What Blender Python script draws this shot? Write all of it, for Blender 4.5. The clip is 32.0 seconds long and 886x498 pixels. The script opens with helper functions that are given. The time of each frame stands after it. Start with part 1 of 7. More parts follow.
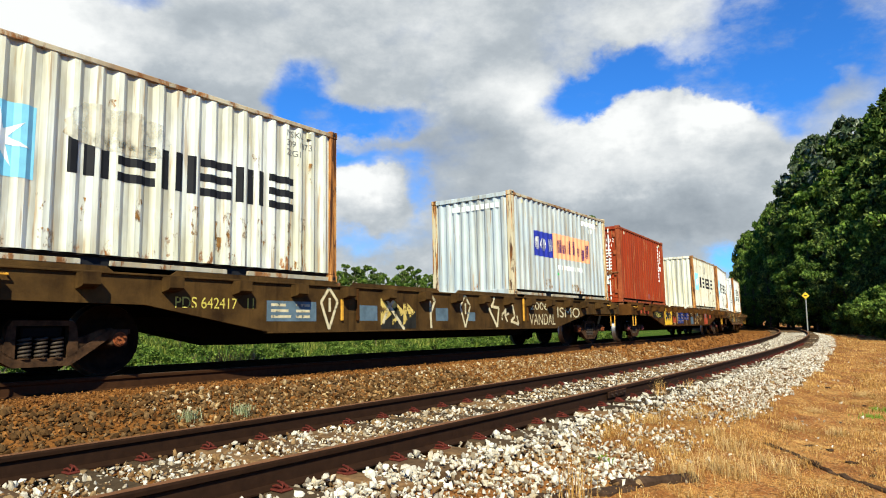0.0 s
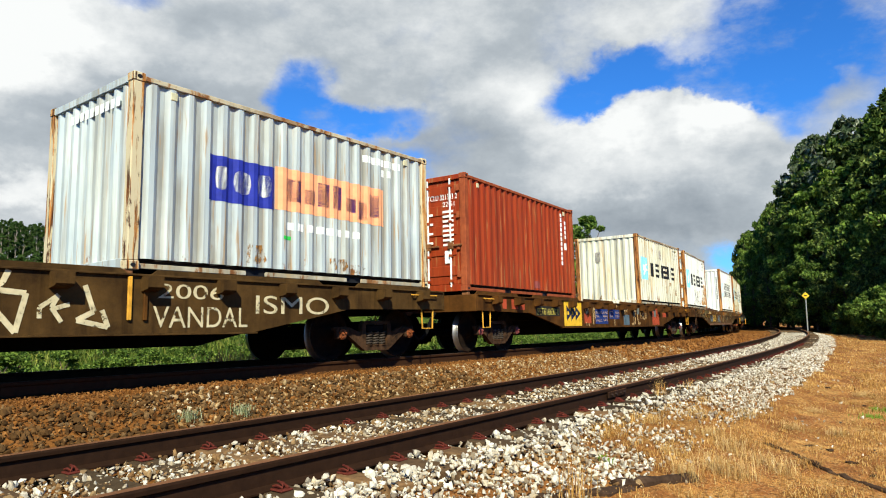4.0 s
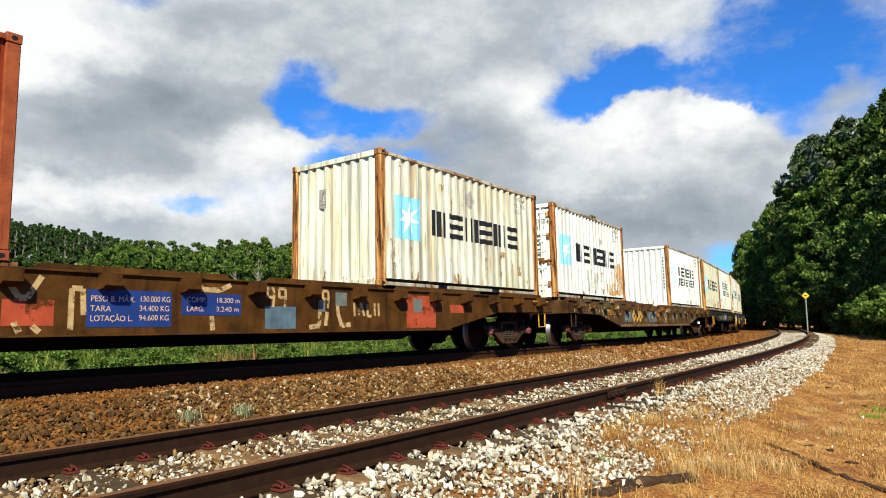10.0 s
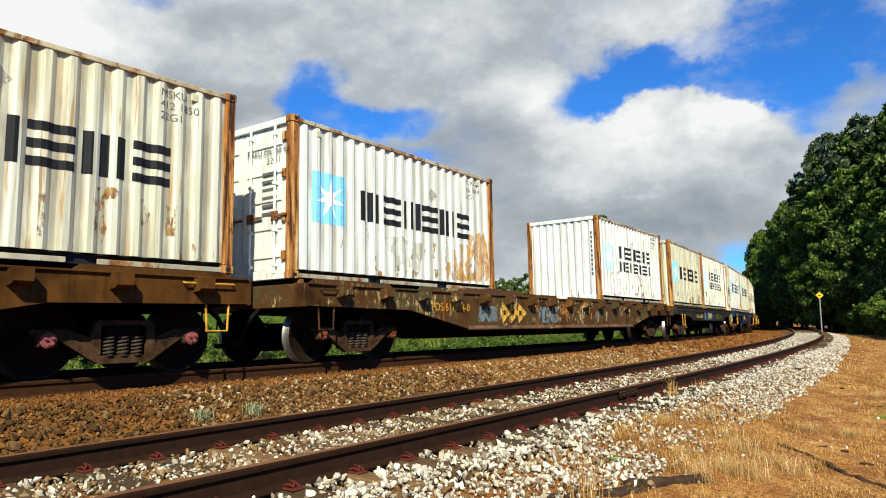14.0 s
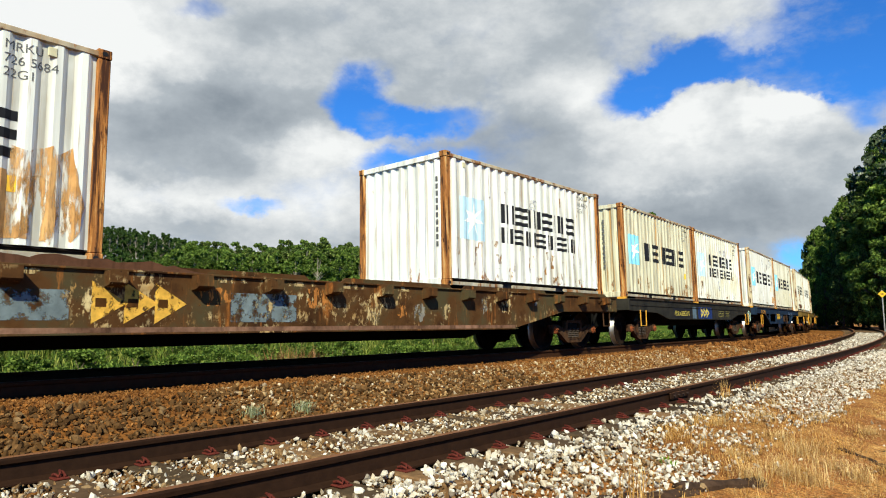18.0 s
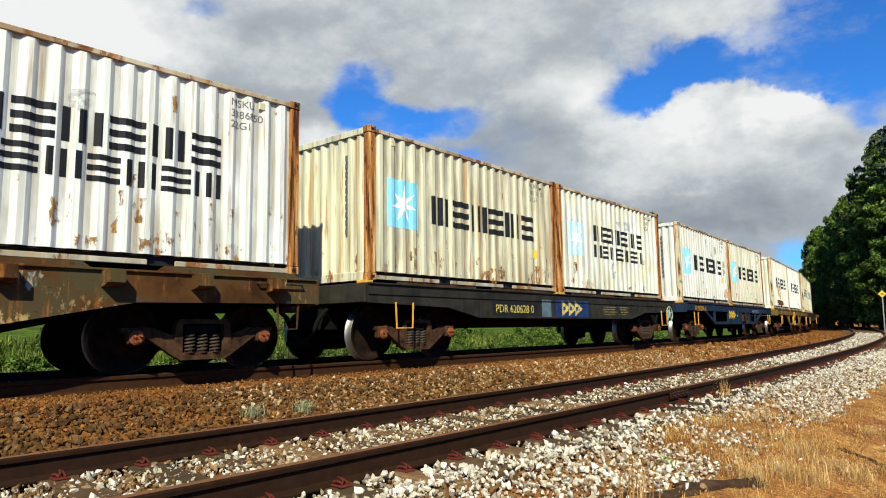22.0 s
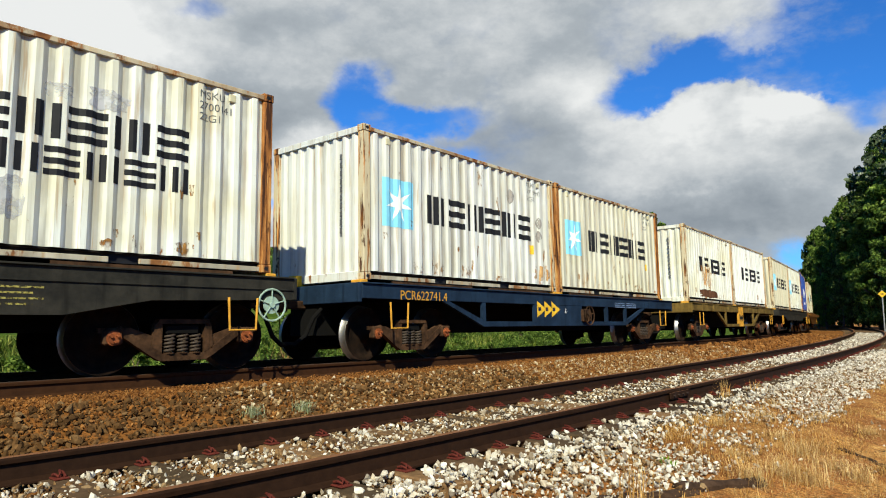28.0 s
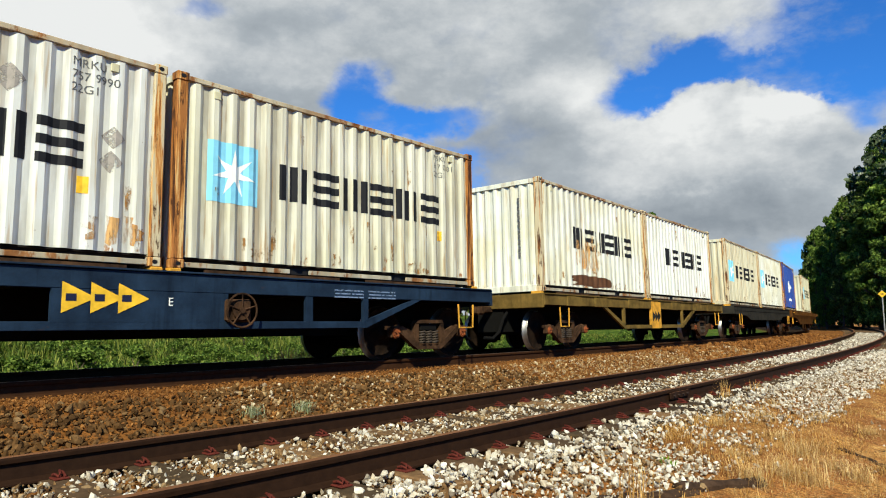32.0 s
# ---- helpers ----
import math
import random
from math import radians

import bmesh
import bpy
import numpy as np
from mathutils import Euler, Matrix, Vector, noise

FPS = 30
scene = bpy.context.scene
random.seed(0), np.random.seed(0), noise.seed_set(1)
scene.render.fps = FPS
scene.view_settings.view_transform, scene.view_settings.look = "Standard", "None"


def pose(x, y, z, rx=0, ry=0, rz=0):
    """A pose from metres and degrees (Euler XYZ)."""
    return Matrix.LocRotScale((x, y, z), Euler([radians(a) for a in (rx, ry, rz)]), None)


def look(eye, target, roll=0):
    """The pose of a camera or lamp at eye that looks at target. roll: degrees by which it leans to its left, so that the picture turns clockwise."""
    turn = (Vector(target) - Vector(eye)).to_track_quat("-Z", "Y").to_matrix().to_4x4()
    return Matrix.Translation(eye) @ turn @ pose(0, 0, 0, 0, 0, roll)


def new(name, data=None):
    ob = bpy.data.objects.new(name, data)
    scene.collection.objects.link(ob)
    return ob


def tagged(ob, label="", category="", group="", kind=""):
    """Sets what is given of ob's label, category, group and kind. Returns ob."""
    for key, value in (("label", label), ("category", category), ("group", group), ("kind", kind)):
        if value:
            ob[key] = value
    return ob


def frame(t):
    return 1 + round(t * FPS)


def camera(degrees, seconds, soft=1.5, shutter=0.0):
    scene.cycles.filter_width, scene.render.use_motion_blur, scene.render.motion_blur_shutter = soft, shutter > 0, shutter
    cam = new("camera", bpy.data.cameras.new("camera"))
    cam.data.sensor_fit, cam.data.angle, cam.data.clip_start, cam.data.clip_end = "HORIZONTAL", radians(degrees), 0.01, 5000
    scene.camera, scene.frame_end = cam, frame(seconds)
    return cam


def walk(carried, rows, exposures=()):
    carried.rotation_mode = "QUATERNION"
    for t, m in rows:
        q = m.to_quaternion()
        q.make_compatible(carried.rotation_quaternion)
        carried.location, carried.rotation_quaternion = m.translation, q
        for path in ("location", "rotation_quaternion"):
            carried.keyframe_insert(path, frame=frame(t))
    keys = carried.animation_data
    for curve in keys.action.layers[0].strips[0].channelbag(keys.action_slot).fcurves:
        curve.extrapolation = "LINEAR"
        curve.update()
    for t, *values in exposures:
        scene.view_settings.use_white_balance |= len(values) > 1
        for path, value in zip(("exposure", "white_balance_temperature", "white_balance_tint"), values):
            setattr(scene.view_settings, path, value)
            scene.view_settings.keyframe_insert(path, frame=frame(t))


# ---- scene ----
# The camera stands on a tripod beside a double track and is panned a little to the left half-way through.
cam = camera(66.888, 32.0, soft=1.1)
EYE = Vector((0.0, 0.0, 1.5))


def aim(yaw, pitch, roll):
    a, b = radians(yaw), radians(pitch)
    way = Vector((-math.sin(a) * math.cos(b), math.cos(a) * math.cos(b), math.sin(b)))
    return look(EYE, EYE + way, roll)


def panned(f):
    return aim(4.829 * f, 5.909 - 0.037 * f, -0.661 + 0.078 * f)


PAN = [(0.0, 0.0), (13.0, 0.0), (13.6, 0.0), (14.0, 0.19), (14.5, 0.375), (15.2, 0.615), (15.9, 0.81), (16.5, 0.893),
       (17.0, 0.93), (17.5, 0.963), (18.0, 1.0), (18.6, 1.0), (32.0, 1.0)]
walk(cam, [(t, panned(f)) for t, f in PAN], [(0.0, 0.08), (6.0, 0.04), (9.5, 0.08), (13.0, -0.02), (19.0, -0.03), (25.0, -0.14), (32.0, -0.15)])

# Light: a clouded sky with blue gaps, and the sun behind the camera.
TO_SUN = Vector((0.10, -1.42, 1.22)).normalized()
sun_data = bpy.data.lights.new("sun", "SUN")
sun_data.energy, sun_data.angle, sun_data.color = 8.3, radians(0.55), (0.962, 0.950, 0.735)
sun = new("sun", sun_data)
sun.matrix_world = look((0, 0, 60), Vector((0, 0, 60)) - TO_SUN)


def view_way(px, py):
    """The direction in which a part of the sky lies, in steps of the first aim's picture plane."""
    m = panned(0.0).to_3x3()
    return (m @ Vector(((px - 784) / 1187, (441 - py) / 1187, -1))).normalized()


def build_world():
    world = bpy.data.worlds.new("sky")
    scene.world = world
    world.use_nodes = True
    nt = world.node_tree
    nt.nodes.clear()
    N, Lk = nt.nodes.new, nt.links.new

    def math_node(op, a, b=None, clamp=False):
        n = N("ShaderNodeMath")
        n.operation, n.use_clamp = op, clamp
        for i, v in enumerate((a, b)):
            if v is None:
                continue
            if isinstance(v, (int, float)):
                n.inputs[i].default_value = v
            else:
                Lk(v, n.inputs[i])
        return n.outputs[0]

    sky = N("ShaderNodeTexSky")
    sky.sky_type, sky.sun_disc = "NISHITA", False
    sky.sun_elevation = math.asin(TO_SUN.z)
    sky.sun_rotation = math.atan2(TO_SUN.x, TO_SUN.y)
    sky.air_density, sky.dust_density, sky.ozone_density = 1.0, 0.0, 3.0
    blue = N("ShaderNodeMix")
    blue.data_type, blue.blend_type = "RGBA", "MULTIPLY"
    blue.inputs[0].default_value = 1.0
    Lk(sky.outputs[0], blue.inputs[6])
    blue.inputs[7].default_value = SKY_TINT
    coord = N("ShaderNodeTexCoord").outputs["Generated"]

    def noise_tex(scale, detail, rough, offset, stretch=(1, 1, 1.6), colour=False):
        mp = N("ShaderNodeMapping")
        mp.inputs["Location"].default_value = offset
        mp.inputs["Scale"].default_value = stretch
        Lk(coord, mp.inputs[0])
        n = N("ShaderNodeTexNoise")
        n.inputs["Scale"].default_value, n.inputs["Detail"].default_value, n.inputs["Roughness"].default_value = scale, detail, rough
        Lk(mp.outputs[0], n.inputs["Vector"])
        return n.outputs["Color" if colour else "Fac"]

    def vec_node(op, a, b, c=None):
        n = N("ShaderNodeVectorMath")
        n.operation = op
        for i, v in enumerate((a, b, c)):
            if isinstance(v, tuple):
                n.inputs[i].default_value = v
            elif v is not None:
                Lk(v, n.inputs[i])
        return n.outputs["Value" if op == "LENGTH" else "Vector"]

    # each direction as bearing and height in radians, pushed about a little so that every rim is ragged
    xyz = N("ShaderNodeSeparateXYZ")
    nrm = N("ShaderNodeVectorMath")
    nrm.operation = "NORMALIZE"
    Lk(coord, nrm.inputs[0])
    Lk(nrm.outputs[0], xyz.inputs[0])
    flat = N("ShaderNodeCombineXYZ")
    Lk(math_node("ARCTAN2", xyz.outputs[0], xyz.outputs[1]), flat.inputs[0])
    Lk(math_node("ARCSINE", xyz.outputs[2]), flat.inputs[1])
    place = flat.outputs[0]
    for scale, amp, shift in ((5.0, 0.10, (4.0, 7.0, 1.0)), (17.0, 0.055, (1.0, 3.0, 9.0))):
        place = vec_node("MULTIPLY_ADD", noise_tex(scale, 6, 0.6, shift, (1, 1, 1.3), True), (amp, amp, 0.0), vec_node("ADD", place, (-amp / 2, -amp / 2, 0.0)))

    def blob(px, py, rx, ry, soft=0.75):
        """1 in the middle of an oval of the sky, 0 outside it."""
        w = view_way(px, py)
        a, e = math.atan2(w.x, w.y), math.asin(w.z)
        kx, ky = 1187.0 / rx, 1187.0 / ry
        d = vec_node("LENGTH", vec_node("MULTIPLY_ADD", place, (kx, ky, 0.0), (-a * kx, -e * ky, 0.0)), None)
        mr = N("ShaderNodeMapRange")
        mr.interpolation_type = "SMOOTHSTEP"
        Lk(d, mr.inputs[0])
        mr.inputs[1].default_value, mr.inputs[2].default_value = 1.0 - soft, 1.0 + soft
        mr.inputs[3].default_value, mr.inputs[4].default_value = 1.0, 0.0
        return mr.outputs[0]

    big = noise_tex(2.6, 6, 0.55, (3.1, 0.4, 1.7))
    fine = noise_tex(8.0, 10, 0.62, (0.3, 2.2, 5.0))
    above = noise_tex(8.0, 10, 0.62, (0.3, 2.2, 5.06))
    # clear sky round the sun, cloud banked up on the other side
    cover = math_node("ADD", math_node("MULTIPLY", math_node("SUBTRACT", big, 0.5), 0.9), -0.80)
    front = blob(784, 150, 1150, 700, 0.3)
    cover = math_node("ADD", cover, math_node("MULTIPLY", front, 1.55))
    for table, sign in ((HOLES, -1.0), (PUFFS, 1.0)):
        for px, py, rx, ry, w in table:
            cover = math_node("ADD", cover, math_node("MULTIPLY", blob(px, py, rx, ry), sign * w))
    cover = math_node("ADD", cover, math_node("MULTIPLY", math_node("SUBTRACT", fine, 0.5), 0.95))
    mask = N("ShaderNodeMapRange")
    mask.interpolation_type = "SMOOTHSTEP"
    Lk(cover, mask.inputs[0])
    mask.inputs[1].default_value, mask.inputs[2].default_value = -0.28, 0.80
    veil = N("ShaderNodeMapRange")
    veil.interpolation_type = "SMOOTHSTEP"
    Lk(noise_tex(7.0, 9, 0.62, (2.0, 6.0, 3.0), (1.0, 1.0, 2.0)), veil.inputs[0])
    veil.inputs[1].default_value, veil.inputs[2].default_value, veil.inputs[4].default_value = 0.47, 0.74, 0.55
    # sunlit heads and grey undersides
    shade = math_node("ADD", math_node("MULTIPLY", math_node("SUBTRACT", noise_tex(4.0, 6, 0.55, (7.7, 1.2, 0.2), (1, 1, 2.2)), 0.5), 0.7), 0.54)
    shade = math_node("ADD", shade, math_node("MULTIPLY", math_node("SUBTRACT", fine, above), 0.75))
    for px, py, rx, ry, w in GLOWS:
        shade = math_node("ADD", shade, math_node("MULTIPLY", blob(px, py, rx, ry, 0.85), w))
    ramp = N("ShaderNodeValToRGB")
    Lk(shade, ramp.inputs[0])
    e = ramp.color_ramp.elements
    e[0].position, e[0].color = 0.05, (0.27, 0.315, 0.36, 1)
    e[1].position, e[1].color = 1.0, (0.93, 0.95, 0.94, 1)
    mid = e.new(0.5)
    mid.color = (0.46, 0.51, 0.55, 1)
    mix = N("ShaderNodeMix")
    mix.data_type = "RGBA"
    Lk(math_node("MAXIMUM", mask.outputs[0], math_node("MULTIPLY", veil.outputs[0], front)), mix.inputs[0])
    Lk(blue.outputs[2], mix.inputs[6])
    Lk(ramp.outputs[0], mix.inputs[7])
    bg = N("ShaderNodeBackground")
    Lk(mix.outputs[2], bg.inputs[0])
    bg.inputs[1].default_value = 1.0
    Lk(bg.outputs[0], N("ShaderNodeOutputWorld").inputs[0])


# ovals of the sky: middle, half width, half height, weight
SKY_TINT = (0.029, 0.089, 0.165, 1)
HOLES = [(535, 160, 60, 48, 1.25), (575, 212, 75, 30, 0.9), (670, 226, 85, 26, 1.0), (630, 288, 110, 20, 0.8), (745, 345, 25, 48, 0.6), (330, 366, 48, 12, 0.7), (240, 10, 45, 20, 0.6),
         (1035, 178, 58, 40, 1.15), (1100, 140, 75, 42, 1.0), (1190, 112, 90, 36, 0.95), (1290, 130, 90, 36, 0.95), (1375, 95, 55, 60, 1.0), (1450, 25, 110, 75, 1.6), (1640, -40, 220, 150, 1.8),
         (1400, 190, 45, 60, 0.75), (1285, 462, 40, 22, 0.8), (640, 425, 90, 22, 0.45)]
PUFFS = [(1130, 280, 190, 75, 0.7), (1275, 205, 75, 40, 0.8), (1185, 215, 60, 35, 0.6), (1080, 240, 60, 35, 0.5), (1320, 290, 60, 80, 0.5), (665, 348, 62, 42, 0.9), (460, 248, 75, 40, 0.6),
         (1470, 130, 80, 42, 0.75), (1265, 85, 55, 18, 0.5), (880, 120, 70, 90, 0.4), (250, 120, 250, 100, 0.4)]
GLOWS = [(0, 20, 170, 90, 0.45), (-150, 0, 200, 120, 0.35), (1180, 205, 110, 40, 0.4), (1290, 195, 65, 40, 0.4), (1050, 245, 90, 35, 0.3), (1120, 290, 220, 40, 0.2), (660, 335, 62, 36, 0.5),
         (450, 248, 90, 42, 0.40), (430, 320, 150, 60, 0.32), (60, 352, 150, 22, 0.45), (930, 175, 50, 60, 0.2), (640, 50, 260, 70, 0.12), (1220, 30, 150, 50, 0.15), (810, 275, 130, 55, -0.36), (1130, 390, 210, 30, -0.30), (1270, 350, 90, 35, -0.10),
         (150, 205, 240, 60, -0.28), (330, 180, 140, 50, -0.15)]
build_world()

# ---- the line of the two tracks: arcs about one centre ----
TX, TY, TH, RAD = -16.247, -5.324, radians(49.631), 279.2
CEN = Vector((TX - math.sin(TH) * RAD, TY + math.cos(TH) * RAD))
NEAR_U, GAUGE = 4.79, 1.6


def rail_z(s):
    """Top of the rails under the train."""
    return 1.029 - 0.01067 * max(-45.0, min(110.0, s))


def siding_z(s):
    """Top of the rails of the empty track."""
    return 0.672 - 0.00534 * max(-45.0, min(110.0, s))


def on_line(s, u=0.0, z=0.0):
    """A point at s metres along the train's track, u metres to the right of its middle, at height z."""
    a = TH - math.pi / 2 + s / RAD
    return Vector((CEN.x + (RAD + u) * math.cos(a), CEN.y + (RAD + u) * math.sin(a), z))


def heading(s):
    return TH + s / RAD


def line_coords(x, y):
    dx, dy = x - CEN.x, y - CEN.y
    a = math.atan2(dy, dx) - (TH - math.pi / 2)
    a = (a + math.pi) % (2 * math.pi) - math.pi
    return a * RAD, math.hypot(dx, dy) - RAD


def smooth(a, b, x):
    t = max(0.0, min(1.0, (x - a) / (b - a)))
    return t * t * (3 - 2 * t)


def lerp_table(table, x):
    if x <= table[0][0]:
        return table[0][1]
    for (x0, y0), (x1, y1) in zip(table, table[1:]):
        if x <= x1:
            return y0 + (y1 - y0) * (x - x0) / (x1 - x0)
    return table[-1][1]


def ground_z(x, y):
    s, u = line_coords(x, y)
    zr, zn = rail_z(s), siding_z(s)
    if u < -1.9:
        z = zr - 0.30 - 0.75 * smooth(1.9, 4.2, -u)
    elif u < 1.55:
        z = zr - 0.19
    elif u < 3.5:
        z = zr - 0.19 + (zn - 0.27 - zr + 0.19) * smooth(1.4, 3.5, u)
    elif u < 6.15:
        z = zn - 0.25
    else:
        z = zn - 0.25 + 0.05 * smooth(5.7, 5.9, u) * smooth(6.6, 6.1, u) - (0.42 * smooth(6.1, 7.9, u) + 0.12 * smooth(7.5, 10, u)) * (1 - 0.72 * smooth(20, 46, s))
    r, phi = math.hypot(x, y), math.degrees(math.atan2(x, y))
    if u < -4:
        amp = lerp_table([(-60, 15), (-38, 14.5), (-30, 12.5), (-22, 8.5), (-14, 7.0), (-6, 3.5), (2, 2.5), (25, 1.0)], phi)
        z += amp * smooth(55, 150, r) + 0.04 * amp * smooth(18, 50, r)
        z += 0.25 * noise.noise(Vector((x * 0.15, y * 0.15, 0))) * smooth(4, 9, -u)
    if u > 8:
        z += 0.10 * noise.noise(Vector((x * 0.5, y * 0.5, 3))) * smooth(8, 9.5, u) + 0.05 * noise.noise(Vector((x * 1.7, y * 1.7, 5)))
        z += 6.0 * smooth(24, 90, u)
    return z


# ---- mesh building ----
class Shape:
    """Collects faces for one mesh."""

    def __init__(self):
        self.v, self.f = [], []

    def add(self, verts, faces):
        n = len(self.v)
        self.v += [tuple(p) for p in verts]
        self.f += [tuple(i + n for i in q) for q in faces]
        return self

    def box(self, x0, x1, y0, y1, z0, z1, c=0.0):
        if c <= 0:
            p = [(x, y, z) for z in (z0, z1) for y in (y0, y1) for x in (x0, x1)]
            return self.add(p, [(0, 2, 3, 1), (4, 5, 7, 6), (0, 1, 5, 4), (2, 6, 7, 3), (0, 4, 6, 2), (1, 3, 7, 5)])
        bm = bmesh.new()
        bmesh.ops.create_cube(bm, size=1.0)
        for w in bm.verts:
            w.co = ((x0 + x1) / 2 + w.co.x * (x1 - x0), (y0 + y1) / 2 + w.co.y * (y1 - y0), (z0 + z1) / 2 + w.co.z * (z1 - z0))
        bmesh.ops.bevel(bm, geom=bm.edges[:], offset=c, segments=1, affect="EDGES")
        bm.verts.index_update()
        self.add([w.co for w in bm.verts], [[w.index for w in q.verts] for q in bm.faces])
        bm.free()
        return self

    def prism(self, outline, axis, a0, a1):
        """A flat outline pushed from a0 to a1 along axis 0, 1 or 2; the outline gives the other two coordinates in order."""
        n = len(outline)

        def put(p, a):
            q = list(p)
            q.insert(axis, a)
            return tuple(q)
        verts = [put(p, a0) for p in outline] + [put(p, a1) for p in outline]
        faces = [tuple(range(n)), tuple(range(2 * n - 1, n - 1, -1))]
        faces += [(i, (i + 1) % n, n + (i + 1) % n, n + i)[::-1] for i in range(n)]
        return self.add(verts, faces)

    def rod(self, a, b, r, n=8, r2=None, caps=True):
        a, b = Vector(a), Vector(b)
        q = (b - a).to_track_quat("Z", "Y").to_matrix()
        r2 = r if r2 is None else r2
        ring = [Vector((math.cos(2 * math.pi * i / n), math.sin(2 * math.pi * i / n), 0)) for i in range(n)]
        verts = [a + q @ (p * r) for p in ring] + [b + q @ (p * r2) for p in ring]
        faces = [(i, (i + 1) % n, n + (i + 1) % n, n + i) for i in range(n)]
        if caps:
            faces += [tuple(range(n - 1, -1, -1)), tuple(range(n, 2 * n))]
        return self.add(verts, faces)

    def path(self, pts, r, n=6):
        """One bent tube; r: a radius, or one for each point."""
        pts = [Vector(p) for p in pts]
        k = len(pts)
        radii = r if isinstance(r, (list, tuple)) else [r] * k
        base = len(self.v)
        up = None
        for i, p in enumerate(pts):
            way = (pts[min(i + 1, k - 1)] - pts[max(i - 1, 0)]).normalized()
            if up is None:
                up = way.orthogonal().normalized()
            up = (up - way * up.dot(way)).normalized()
            side = way.cross(up)
            self.v += [tuple(p + (up * math.cos(2 * math.pi * j / n) + side * math.sin(2 * math.pi * j / n)) * radii[i]) for j in range(n)]
        for i in range(k - 1):
            for j in range(n):
                a = base + i * n
                self.f.append((a + j, a + (j + 1) % n, a + n + (j + 1) % n, a + n + j))
        self.f += [tuple(range(base + n - 1, base - 1, -1)), tuple(range(base + (k - 1) * n, base + k * n))]
        return self

    def turned(self, profile, centre, axis=1, n=28):
        """A body of revolution; profile: (radius, along the axis)."""
        c = Vector(centre)
        verts = []
        for r, h in profile:
            for i in range(n):
                a = 2 * math.pi * i / n
                p = [r * math.cos(a), r * math.sin(a)]
                p.insert(axis, h)
                verts.append(c + Vector(p))
        k = len(profile)
        faces = [(j * n + i, j * n + (i + 1) % n, (j + 1) * n + (i + 1) % n, (j + 1) * n + i) for j in range(k - 1) for i in range(n)]
        return self.add(verts, faces)

    def mesh(self, name, material, smooth_faces=False):
        me = bpy.data.meshes.new(name)
        me.from_pydata(self.v, [], self.f)
        me.materials.append(material)
        if smooth_faces:
            me.polygons.foreach_set("use_smooth", [True] * len(me.polygons))
        bm = bmesh.new()
        bm.from_mesh(me)
        bmesh.ops.recalc_face_normals(bm, faces=bm.faces[:])
        bm.to_mesh(me)
        bm.free()
        me.update()
        return me


def part(name, shape, material, parent, label="", soft=False, at=None):
    """Links a shape as one mesh object under a thing or part."""
    me = shape if isinstance(shape, bpy.types.Mesh) else shape.mesh(name, material, soft)
    ob = new(name, me)
    ob.parent = parent
    if at is not None:
        ob.location = at
    return tagged(ob, label) if label else ob


def thing(name, label, category, m=None, group="", kind=""):
    ob = new(name)
    ob.empty_display_size = 0.3
    if m is not None:
        ob.matrix_world = m
    return tagged(ob, label, category, group, kind)


